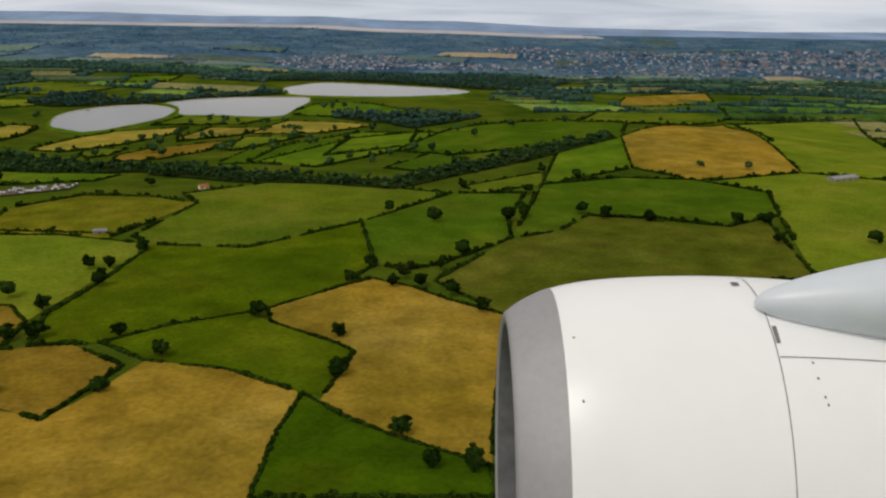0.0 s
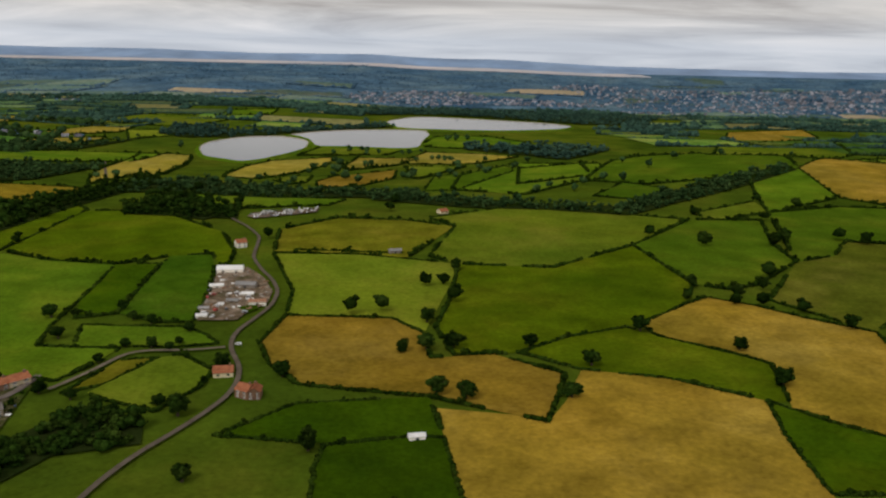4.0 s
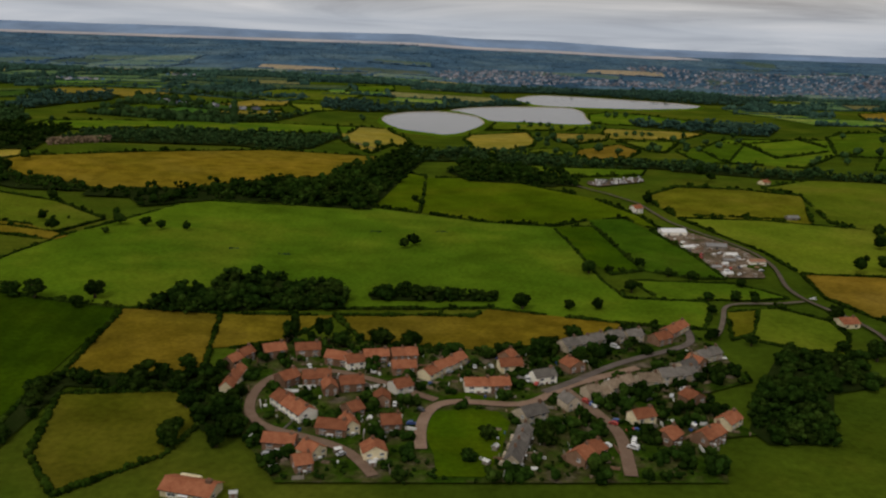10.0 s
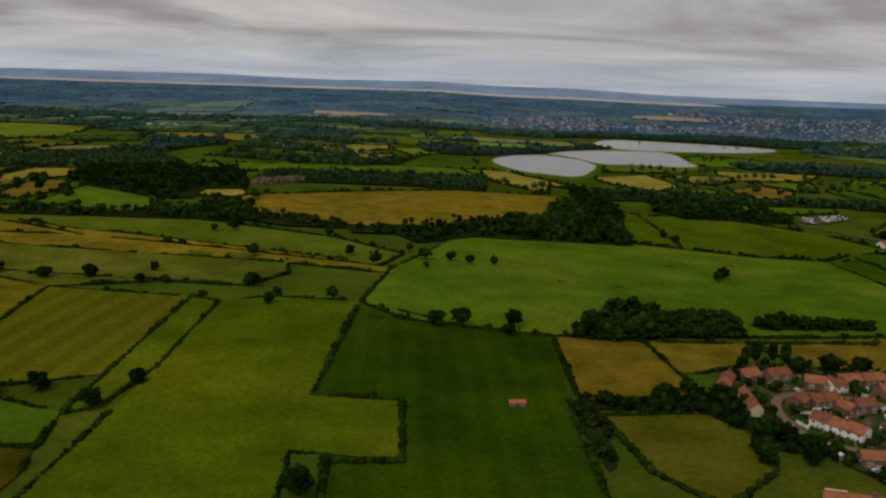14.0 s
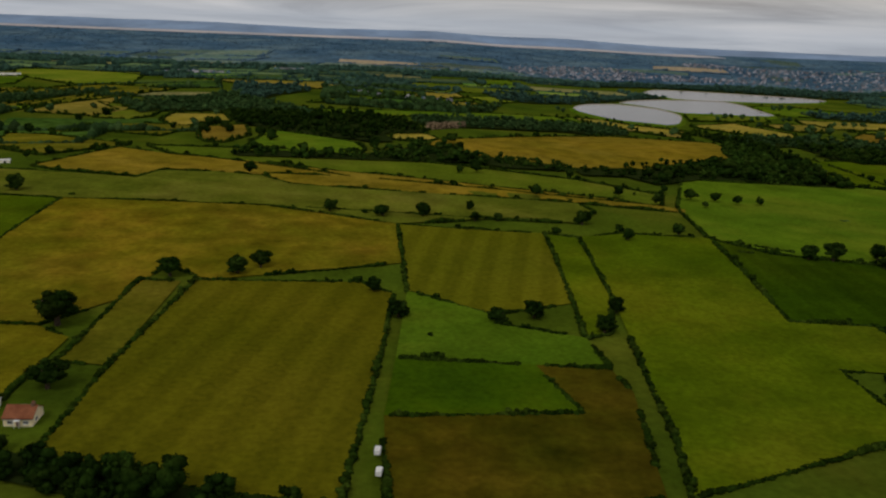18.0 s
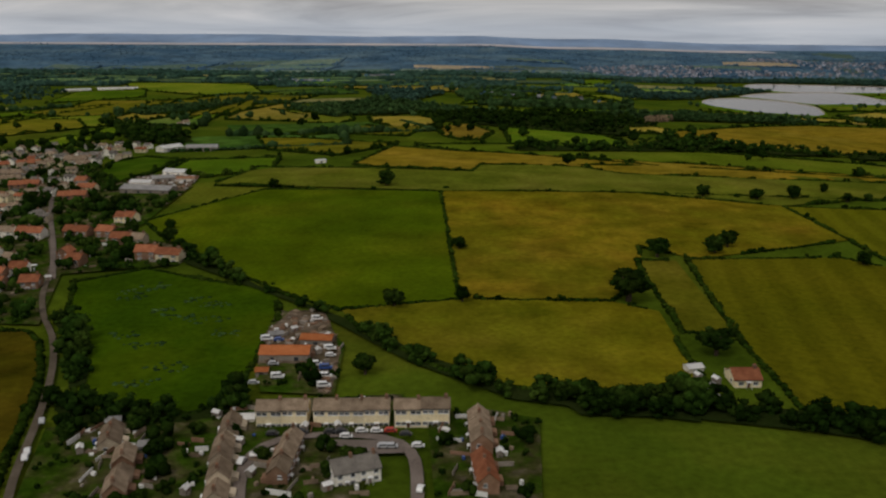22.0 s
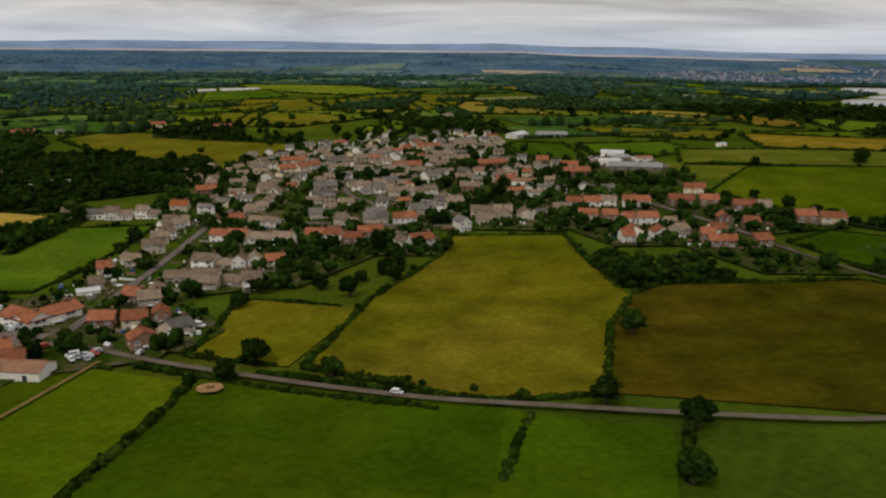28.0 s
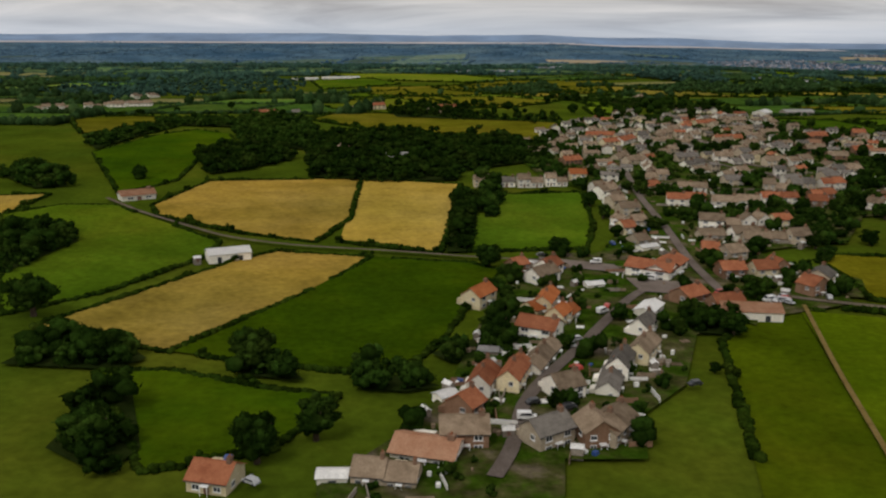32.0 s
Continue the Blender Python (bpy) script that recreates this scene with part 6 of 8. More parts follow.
def place_house(style, x, y, turn, length, depth, tall=True, face_gable=False):
    """One house whose front runs from (x, y) along the angle turn."""
    if y > 262:
        FAR_HOUSES.append((style, x, y, turn, length, depth, tall))
        HOUSE_SPOTS.append((x + math.cos(turn) * length / 2 - math.sin(turn) * depth / 2, y + math.sin(turn) * length / 2 + math.cos(turn) * depth / 2, max(length, depth)))
        return None
    plain = y > 175
    key = (style, tall, face_gable, plain)
    eaves, ridge = (4.0, 5.1) if style == "fl" else (2.85, 4.4) if tall else (1.7, 3.1)
    cx, cy = x + math.cos(turn) * length / 2 - math.sin(turn) * depth / 2, y + math.sin(turn) * length / 2 + math.cos(turn) * depth / 2
    m = Matrix.Translation((x, y, ground_z(cx, cy))) @ Matrix.Rotation(turn, 4, "Z")
    if key in PROTOS:
        ob = copy_thing(PROTOS[key], m)
    else:
        ob = PROTOS[key] = house_kind(style, eaves, ridge, 5.0, face_gable, plain)
    s = random.uniform(0.92, 1.08)
    ob.matrix_basis = m @ Matrix.Diagonal((length / 5.0, depth / 5.0, s, 1))
    HOUSE_SPOTS.append((cx, cy, max(length, depth)))
    return ob


HOUSE_SPOTS, FAR_HOUSES = [], []


def far_houses():
    """The houses at the back of the villages: walls with window recesses, pitched roofs and chimneys."""
    walls, roofs = list(WALLS), list(ROOFS)
    mats = [WALL_MAT[k] for k in walls] + [ROOF_MAT[k] for k in roofs] + [MAT["pane"], MAT["pot"]]
    glass, pot = len(mats) - 2, len(mats) - 1
    verts, faces, index = [], [], []
    for style, x, y, turn, l, d, tall in FAR_HOUSES:
        wall, roof = walls.index(STYLES[style][0]), len(walls) + roofs.index(STYLES[style][1])
        eaves, ridge = (2.85, 4.4) if tall else (1.7, 3.1)
        z, c, s, o = ground_z(x, y), math.cos(turn), math.sin(turn), 0.25

        def add(points, quads, slot):
            b = len(verts)
            verts.extend((x + px * c - py * s, y + px * s + py * c, z + pz) for px, py, pz in points)
            faces.extend(tuple(b + i for i in q) for q in quads)
            index.extend([slot] * len(quads))

        def block(x0, x1, y0, y1, z0, z1, slot):
            add([(px, py, pz) for pz in (z0, z1) for py in (y0, y1) for px in (x0, x1)], ((0, 1, 3, 2), (4, 6, 7, 5), (0, 4, 5, 1), (2, 3, 7, 6), (0, 2, 6, 4), (1, 5, 7, 3)), slot)

        add([(0, 0, -0.8), (l, 0, -0.8), (l, d, -0.8), (0, d, -0.8), (0, 0, eaves), (l, 0, eaves), (l, d, eaves), (0, d, eaves), (0, d / 2, ridge), (l, d / 2, ridge)], ((0, 1, 5, 4), (2, 3, 7, 6), (1, 2, 6, 9, 5), (3, 0, 4, 8, 7)), wall)
        fall = (ridge - eaves) / (d / 2) * o
        for edge, low in ((-o, eaves - fall), (d + o, eaves - fall)):
            add([(-o, edge, low + 0.03), (l + o, edge, low + 0.03), (l + o, d / 2, ridge + 0.03), (-o, d / 2, ridge + 0.03), (-o, edge, low + 0.15), (l + o, edge, low + 0.15), (l + o, d / 2, ridge + 0.15), (-o, d / 2, ridge + 0.15)], ((0, 3, 2, 1), (4, 5, 6, 7), (0, 1, 5, 4), (1, 2, 6, 5), (3, 0, 4, 7)), roof)
        for u in (0.24, 0.76):
            for h in (0.5, eaves - 1.0) if tall else (0.5,):
                block(l * u - 0.45, l * u + 0.45, -0.06, 0.02, h, h + 0.7, glass)
        block(l * 0.85 - 0.28, l * 0.85 + 0.28, d / 2 - 0.35, d / 2 + 0.35, eaves, ridge + 0.75, pot)
    tagged(new("far_houses", mesh_of("far_houses", verts, faces, mats, False, index)), "rows of pale houses with brown and red roofs", "houses", kind="stuff")


def house_row(style, x0, y0, x1, y1):
    """Houses along a front line; a long line is a terrace of several."""
    if x1 < x0:
        x0, y0, x1, y1 = x1, y1, x0, y0
    length, turn = math.hypot(x1 - x0, y1 - y0), math.atan2(y1 - y0, x1 - x0)
    if style in ("hl", "tr", "lr"):
        place_house(style, x0, y0, turn, length, min(6.5, length), style == "hl")
        return
    length = max(length, 4.0)
    n = max(1, round(length / 5.2))
    step = length / n
    depth = random.uniform(3.5, 4.0) if abs(turn) > 1.0 else random.uniform(4.6, 5.6)
    for k in range(n):
        ux, uy = x0 + math.cos(turn) * step * k, y0 + math.sin(turn) * step * k
        place_house(style, ux, uy, turn, step - (0.02 if n > 1 else 0), depth + (0.06 if k % 2 else 0), style in ("fl", "rr", "rw", "gs", "rc") or random.random() < 0.6, n == 1 and step < 6 and style != "fl" and random.random() < 0.3)


ESTATE_MATS = [material("estate_" + k, WALLS[k], 0.5, 5, bump_depth=0.1, vary=0, leafy=0.15) for k in ("white", "cream", "stone", "brick")]
ESTATE_MATS += [material("estate_roof_" + k, ROOFS[k], 0.6, 6, bump_depth=0.4, vary=0, leafy=0.2) for k in ("brown", "grey", "red")] + [MAT["pane"], MAT["frame"]]


def estate(row_gap, plot, *flat):
    """The dense middle of the village: rows of gabled houses along slightly bent streets, too many to count."""
    poly = pairs(flat)
    xs, ys = [p[0] for p in poly], [p[1] for p in poly]
    bm = bmesh.new()
    y, row = min(ys) + 3, 0
    while y < max(ys):
        x = min(xs) + random.uniform(0, plot)
        row += 1
        while x < max(xs):
            yy = y + 3.5 * math.sin(x * 0.045 + row)
            if inside(x, yy, poly) and random.random() < 0.7 and all((x + 2 - hx) ** 2 + (yy + 2 - hy) ** 2 > 40 for hx, hy, _ in HOUSE_SPOTS):
                turn = 0.16 * math.cos(x * 0.045 + row) + random.choice((0, 0, 0, 0.25, -0.3, 1.57, -1.57))
                l, d = random.choice((3.8, 4.4, 5.0, 6.4)), random.uniform(3.4, 4.2)
                eaves = random.choice((2.0, 3.0, 3.2))
                ridge = eaves + d * random.uniform(0.2, 0.28)
                before = len(bm.faces)
                gabled_walls(bm, l, d, eaves, ridge)
                wall = random.choice((0, 0, 0, 0, 1, 1, 2))
                marks = [wall] * (len(bm.faces) - before)
                pitched_roof_faces(bm, l, d, eaves, ridge)
                roof = random.choice((4, 4, 4, 5, 5, 5, 5, 6))
                marks += [roof] * (len(bm.faces) - before - len(marks))
                for side in (-0.02, d + 0.02):
                    for k in range(2 if eaves < 2.5 else 4):
                        wx, wz = l * (0.27 if k % 2 else 0.73), 0.6 if k < 2 else eaves - 1.0
                        q = [bm.verts.new((wx + u, side, wz + w)) for u, w in ((-0.5, 0), (0.5, 0), (0.5, 0.7), (-0.5, 0.7))]
                        bm.faces.new(q)
                        marks.append(7)
                box(bm, l * 0.8, l * 0.8 + 0.5, d / 2 - 0.3, d / 2 + 0.3, eaves, ridge + 0.7)
                marks += [3] * 6
                bm.faces.ensure_lookup_table()
                fresh = bm.faces[before:]
                for face, k in zip(fresh, marks):
                    face.material_index = k
                m = Matrix.Translation((x, yy, ground_z(x, yy) + 0.2)) @ Matrix.Rotation(turn, 4, "Z") @ Matrix.Translation((-l / 2, -d / 2, 0))
                for v in {v for face in fresh for v in face.verts}:
                    v.co = m @ v.co
                HOUSE_SPOTS.append((x, yy, max(l, d)))
            x += plot * random.uniform(0.85, 1.25)
        y += row_gap * random.uniform(0.85, 1.15)
    me = bpy.data.meshes.new("estate_houses")
    bm.to_mesh(me)
    bm.free()
    for m in ESTATE_MATS:
        me.materials.append(m)
    tagged(new("estate_houses", me), "crowded village houses with pale walls and brown roofs", "houses", "village estates", "stuff")


def pitched_roof_faces(bm, l, d, eaves, ridge, over=0.25):
    rise = (ridge - eaves) / (d / 2)
    for y_edge in (-over, d + over):
        z = eaves - over * rise
        v = [bm.verts.new(p) for p in ((-over, y_edge, z), (l + over, y_edge, z), (l + over, d / 2, ridge), (-over, d / 2, ridge), (-over, y_edge, z + 0.14), (l + over, y_edge, z + 0.14), (l + over, d / 2, ridge + 0.14), (-over, d / 2, ridge + 0.14))]
        for q in ((0, 3, 2, 1), (4, 5, 6, 7), (0, 1, 5, 4), (1, 2, 6, 5), (3, 0, 4, 7)):
            bm.faces.new([v[i] for i in q])


BARN_WORDS = {"gb": ("sheet", "long low farm shed with a grey sheet roof"), "wb": ("pale_sheet", "low shed with a white sheet roof"),
              "ob": ("orange", "low workshop with a bright orange tiled roof"), "tb": ("tan", "long low building with a tan roof")}


def barn(style, x0, y0, x1, y1):
    if x1 < x0:
        x0, y0, x1, y1 = x1, y1, x0, y0
    length, turn = math.hypot(x1 - x0, y1 - y0), math.atan2(y1 - y0, x1 - x0)
    depth = max(2.6, min(8, length * 0.55))
    top = new("shed")
    roof, words = BARN_WORDS[style]
    bm = bmesh.new()
    eaves = max(1.3, min(2.2, length * 0.26))
    gabled_walls(bm, length, depth, eaves, eaves + depth * 0.17)
    part("wall", bm, WALL_MAT["white"] if style in ("wb", "tb") else MAT["tin"], top)
    bm = bmesh.new()
    pitched_roof(bm, length, depth, eaves, eaves + depth * 0.17)
    part("roof", bm, ROOF_MAT[roof] if roof in ROOF_MAT else MAT[roof], top)
    for k in range(max(1, int(length / 5))):
        bm = bmesh.new()
        x = (k + 0.5) * length / max(1, int(length / 5))
        box(bm, x - 0.5, x + 0.5, -0.05, 0.03, 0, eaves * 0.72)
        part("door", bm, MAT["pane"], top, "dark shed doorway")
    cx, cy = (x0 + x1) / 2, (y0 + y1) / 2
    top.matrix_basis = Matrix.Translation((x0, y0, ground_z(cx, cy) + 0.05)) @ Matrix.Rotation(turn, 4, "Z")
    tagged(top, words, "shed", "farm sheds")
    HOUSE_SPOTS.append((cx, cy, length))


def village_ground(kind, *flat):
    global field_count
    field_count += 1
    ob = drape("lawn" if kind == "lawn" else "village_ground", pairs(flat), MAT[{"plots": "plots", "yard": "gravel", "lawn": "g1"}[kind]], 0.62 + 0.01 * (field_count % 12) + (0 if kind == "plots" else 0.14))
    if kind == "lawn":
        LAWNS.append(pairs(flat))
        tagged(ob, "mown green in the middle of the village", "lawn", kind="structure")
        return
    (VILLAGES if kind == "plots" else YARDS).append(pairs(flat))
    tagged(ob, "gardens, lawns and paths between village houses" if kind == "plots" else "bare gravel yard between sheds", "ground", kind="structure")


VILLAGES, YARDS, LAWNS = [], [], []


def street(kind, width, *flat):
    tagged(ribbon("road", pairs(flat), width, MAT[kind], 0.98), "pinkish-tan village street between gardens" if kind == "pink_road" else "worn grey village street between gardens", "road", "village streets", "structure")


def court(*flat):
    tagged(drape("parking_court", pairs(flat), MAT["estate_road"], 1.0), "worn tarmac parking court between lawns", "car park", kind="structure")


def footpath(width, *flat):
    tagged(ribbon("footpath", pairs(flat), width, MAT["path"], 1.02), "trodden tan track across the grass", "path", kind="structure")


def bare_ring(x, y, r):
    """A trodden ring of bare earth round a feeder, with a low heap in the middle."""
    ring = [(x + r * math.cos(k * 0.3142) * random.uniform(0.92, 1.08), y + r * math.sin(k * 0.3142) * random.uniform(0.92, 1.08)) for k in range(20)]
    top = tagged(new("bare_ring"), "trodden ring of bare orange earth in a pasture", "bare ground")
    disc = drape("earth", ring, MAT["earth"], 1.05, 1.5)
    disc.parent = top
    v, f = clumps([(x + random.uniform(-0.5, 0.5), y + random.uniform(-0.4, 0.4), ground_z(x, y) + 1.1, 0.45, 0.25) for _ in range(5)])
    heap = new("heap", fast_mesh("heap", v, f, MAT["path"]))
    heap.parent = top


# ---- vehicles ----
CAR_PAINT = [material("white_car_paint", [(0.7, 0.7, 0.7), (0.8, 0.8, 0.8)], 1, 5, rough=0.3, bump_depth=0, vary=0), material("silver_car_paint", [(0.4, 0.41, 0.43), (0.5, 0.51, 0.53)], 1, 5, rough=0.3, bump_depth=0, vary=0),
             material("red_car_paint", [(0.4, 0.03, 0.02), (0.48, 0.05, 0.03)], 1, 5, rough=0.3, bump_depth=0, vary=0), material("blue_car_paint", [(0.03, 0.07, 0.25), (0.04, 0.09, 0.3)], 1, 5, rough=0.3, bump_depth=0, vary=0),
             material("dark_car_paint", [(0.03, 0.03, 0.035), (0.05, 0.05, 0.055)], 1, 5, rough=0.3, bump_depth=0, vary=0)]
CAR_WORDS = ["white", "silver", "red", "blue", "black"]
MAT["tyre"] = material("black_rubber", [(0.02, 0.02, 0.02), (0.035, 0.035, 0.035)], 2, 9)


def car_kind(k, van=False):
    top = new("van" if van else "car")
    l, w, h = (2.9, 1.15, 1.25) if van else (2.4, 1.05, 0.86)
    bm = bmesh.new()
    side = [(-0.5, 0.18), (0.5, 0.18), (0.5, 0.5), (0.36, 0.58), (0.2, 1.0), (-0.32 if not van else -0.49, 1.0), (-0.44 if not van else -0.5, 0.62), (-0.5, 0.56)]
    a = [bm.verts.new((x * l, -w / 2, z * h)) for x, z in side]
    b = [bm.verts.new((x * l, w / 2, z * h)) for x, z in side]
    bm.faces.new(a)
    bm.faces.new(b[::-1])
    for i in range(len(side)):
        j = (i + 1) % len(side)
        bm.faces.new((a[j], a[i], b[i], b[j]))
    bmesh.ops.recalc_face_normals(bm, faces=bm.faces[:])
    bmesh.ops.bevel(bm, geom=bm.edges[:], offset=0.05, segments=1, affect="EDGES")
    part("body", bm, CAR_PAINT[k], top)
    bm = bmesh.new()
    q = [bm.verts.new((x * l, y * w, z * h)) for x, z in ((0.352, 0.62), (0.222, 0.97)) for y in (-0.42, 0.42)]
    bm.faces.new((q[0], q[1], q[3], q[2]))
    part("windscreen", bm, MAT["pane"], top, "dark tinted glass")
    for s in (-1, 1):
        bm = bmesh.new()
        q = [bm.verts.new((x * l, s * (w / 2 + 0.012), z * h)) for x, z in ((0.3, 0.64), (-0.38, 0.64), (-0.28, 0.93), (0.2, 0.93))]
        bm.faces.new(q)
        part("side_window", bm, MAT["pane"], top, "dark tinted glass")
    for x in (-0.32, 0.32):
        for s in (-1, 1):
            bm = bmesh.new()
            bmesh.ops.create_cone(bm, cap_ends=True, segments=10, radius1=0.19, radius2=0.19, depth=0.16, matrix=Matrix.Translation((x * l, s * (w / 2 - 0.04), 0.19)) @ Matrix.Rotation(math.pi / 2, 4, "X"))
            part("wheel", bm, MAT["tyre"], top)
    tagged(top, ("white panel van parked on a bare yard" if van else CAR_WORDS[k] + " parked car on tarmac"), "van" if van else "car", "parked vehicles")
    return top


CARS = {}


def park(k, van, x, y, turn):
    m = Matrix.Translation((x, y, ground_z(x, y) + 1.0)) @ Matrix.Rotation(turn, 4, "Z")
    if (k, van) in CARS:
        return copy_thing(CARS[k, van], m)
    CARS[k, van] = ob = car_kind(k, van)
    ob.matrix_basis = m
    return ob


def cars(*flat):
    for x, y in pairs(flat):
        k = random.choice((0, 0, 0, 1, 1, 4, 3, 2))
        park(k, k == 0 and random.random() < 0.5, x, y, random.uniform(0, 6.28))


def car_park(*flat):
    poly = pairs(flat)
    tagged(drape("car_park", poly, MAT["gravel"], 0.9), "gravel car park filled with parked cars", "car park", kind="structure")
    xs, ys = [p[0] for p in poly], [p[1] for p in poly]
    y = min(ys) + 3
    while y < max(ys):
        x = min(xs)
        while x < max(xs):
            if inside(x, y, poly) and random.random() < 0.85:
                park(random.choice((0, 0, 1, 1, 4)), False, x, y, 1.57)
            x += 1.9
        y += 6.5


# ---- villages and farms ----
village_ground("plots", -424.6, 183.3, -429.5, 200.9, -416.1, 227, -395.6, 230.3, -377.2, 228, -359.4, 227.9, -334.7, 230.8, -308.1, 241.3, -291.4, 233.1, -301.4, 149.5, -404.7, 141.3, -419, 166.4)
village_ground("plots", -352.8, 221.6, -333.5, 236.4, -304.4, 256.1, -284.8, 257.7, -276.1, 211.4, -295, 199.3, -287.2, 174.9, -323.9, 164.7)
village_ground("plots", -998.6, 249.1, -946.8, 249.6, -927.8, 241.4, -884.3, 210, -885.3, 194.3, -917.8, 186.4, -905.3, 143.9, -930.6, 146.5, -944.2, 176.4, -964.2, 177.4)
village_ground("plots", -878.5, 87.3, -852.5, 93.4, -839.1, 99.5, -810.8, 102.9, -817.3, 57, -870.7, 56.3)
village_ground("plots", -846.5, 127, -846.6, 154.2, -835.8, 147.9, -826.4, 129.9, -825.5, 102.2, -841.1, 103.7)
village_ground("plots", -1126.2, 250.3, -1133.2, 313.3, -1116.8, 361.3, -1057.7, 440.1, -1014.1, 469.6, -965.1, 341.5, -939.4, 319.5, -914.3, 315.6, -912.7, 243.6, -936.6, 232.3, -973, 231.9, -975.7, 197.3, -1016.7, 205.1, -1017.6, 172.6, -1036.1, 174.2, -1054.3, 143.8, -1076.9, 145.1)
village_ground("plots", -1127.9, 133.7, -1121.5, 138.4, -1110.7, 164.9, -1096.4, 189.7, -1064.2, 187.3, -1059, 145.5, -1082.1, 137.1, -1065.8, 110.2, -1070.8, 95.9, -1094.5, 102.1, -1094.7, 93.4, -1101.3, 78.2)
village_ground("plots", -1161.2, 51.1, -1154.7, 85, -1148.4, 126.4, -1133.7, 137.1, -1108.8, 137.2, -1099.6, 126.8, -1070.7, 121, -1075.7, 92.2, -1106.6, 79.2, -1114.5, 73, -1123.5, 47.3, -1133.1, 35.2, -1135.7, 20.5, -1146.5, 20.4)
village_ground("plots", -1178.7, 12.3, -1169.7, 27.1, -1161.6, 46.2, -1150.6, 71.9, -1137.9, 86.4, -1148.4, 8.7, -1178.1, 8.2)
village_ground("yard", -262.9, 403.5, -249.7, 409, -238, 391, -228.8, 367.4, -227.4, 348.5, -232.9, 336.2, -235, 325, -250.7, 323.5, -257.1, 364.4)
village_ground("lawn", -238.5, 342, -232, 349, -229.5, 341, -233, 335)
village_ground("yard", -846.3, 138.7, -843.0, 153.0, -834.4, 153.1, -829.0, 134.5, -826.9, 124.2, -826.2, 103.5, -828.9, 103.5, -832.4, 116.5, -836.2, 118.3, -844.4, 119.1)
village_ground("yard", -951.2, 342.5, -919.5, 352.5, -914.1, 302.9, -940.8, 302)
village_ground("lawn", -369.6, 156.8, -373.2, 170.9, -370.1, 180.8, -360.1, 183.5, -353.3, 182.4, -350.4, 176.1, -353.8, 158.2, -357.5, 147.5, -368.8, 146.6)
village_ground("lawn", -368.1, 190.7, -361.7, 194, -350.2, 188.9, -351.4, 186, -363.8, 187.6)
village_ground("plots", -806.1, 94.2, -793.8, 95.6, -784.1, 92, -786.6, 62.5, -804.1, 62.3)
street("pink_road", 3, -372.8, 159.3, -373.9, 170.8, -371.9, 182.3, -369.2, 187.7, -360.8, 187.9, -345.4, 185.9, -333.7, 200.6, -309.5, 217.4)
street("pink_road", 2.8, -369.9, 187.7, -377, 192.3, -391.9, 202.1, -402.6, 205.5, -414.9, 203.1, -420, 190.9, -419.2, 175.6, -413.9, 166.9, -402.7, 163.6, -389.9, 157.8, -383, 145.5)
street("pink_road", 3.2, -333.7, 198.7, -327.2, 184.9, -322.2, 172.4, -323.8, 150.2)
street("estate_road", 2.6, -339.9, 196.2, -331.1, 203.9, -315.1, 220.4, -286.3, 240.2, -285.4, 260.3)
street("estate_road", 1.7, -917.8, 180.8, -934, 218.8, -953.7, 261.1, -979, 321.5)
street("estate_road", 2.2, -835.8, 61.2, -837.5, 69.0, -837.8, 76.0, -836.6, 80.3, -834.0, 83.3, -829.2, 84.3, -823.0, 84.4, -817.5, 84.3, -810.2, 83.1, -807.9, 78.9, -807.2, 70.6, -806.9, 61.6)
court(-822.9, 82.2, -810.2, 82.0, -809.5, 77.4, -814.5, 76.9, -822.2, 79.9)
street("estate_road", 2, -1107.9, 204.6, -1094.8, 236.9, -1063.1, 216.9, -1012.8, 207.1)
street("estate_road", 2.3, -1101.1, 100.4, -1101, 126.8, -1097.9, 166.1, -1096.3, 209.9, -1091.6, 257.9, -1081.2, 326.8)
street("estate_road", 2.2, -1156.5, 14.9, -1153.1, 23.6, -1151.3, 38.1, -1148.6, 44.6, -1146.1, 50.3, -1138.9, 63.6, -1131.9, 78.1, -1121.9, 98.5, -1116.2, 105.3)
street("estate_road", 2.6, -1045, 261.6, -1054, 286.3, -1054.2, 348.5)
street("estate_road", 2.2, -1039.5, 349.6, -1045, 295.7, -1043.8, 268, -1036.2, 252.9, -1024.4, 240.7)
street("estate_road", 2.2, -1040.3, 226.6, -1039.1, 237.8, -1042.5, 250.5, -1050.9, 258.5, -1056.7, 281.4, -1058.6, 303.5, -1054.4, 319.0, -1058.7, 368.0, -1063.6, 403.4)
street("estate_road", 1.8, -1039.9, 242.5, -1031.2, 246.3)
street("estate_road", 1.7, -1078.3, 154.8, -1069.2, 155.4, -1061.5, 160.3)
footpath(0.87, -1087, 90.7, -1096.6, 51.8, -1107, 5)
court(-1138.7, 132.6, -1120.5, 124.7, -1119.5, 117.0, -1138.4, 124.8)
court(-1120.2, 113.1, -1104.1, 108.1, -1105.9, 97.6, -1119.0, 101.8)
bare_ring(-1060.7, 75.4, 2.5)
house_row("rr", -429.2, 202.2, -424.7, 211.1)
house_row("rc", -425, 184.9, -424.4, 199)
house_row("rr", -421.6, 210.7, -415.9, 213.8)
house_row("rr", -413, 213.8, -406, 215.7)
house_row("rr", -403.9, 209.9, -396.6, 207.6)
house_row("rw", -396.5, 205.9, -391.5, 208.2)
house_row("rr", -392, 211.6, -385, 213.3)
house_row("rr", -383.9, 213.5, -376.3, 215.3)
house_row("rr", -382.9, 203.6, -376.3, 205.2)
house_row("rc", -372.2, 200.4, -361.3, 215.3)
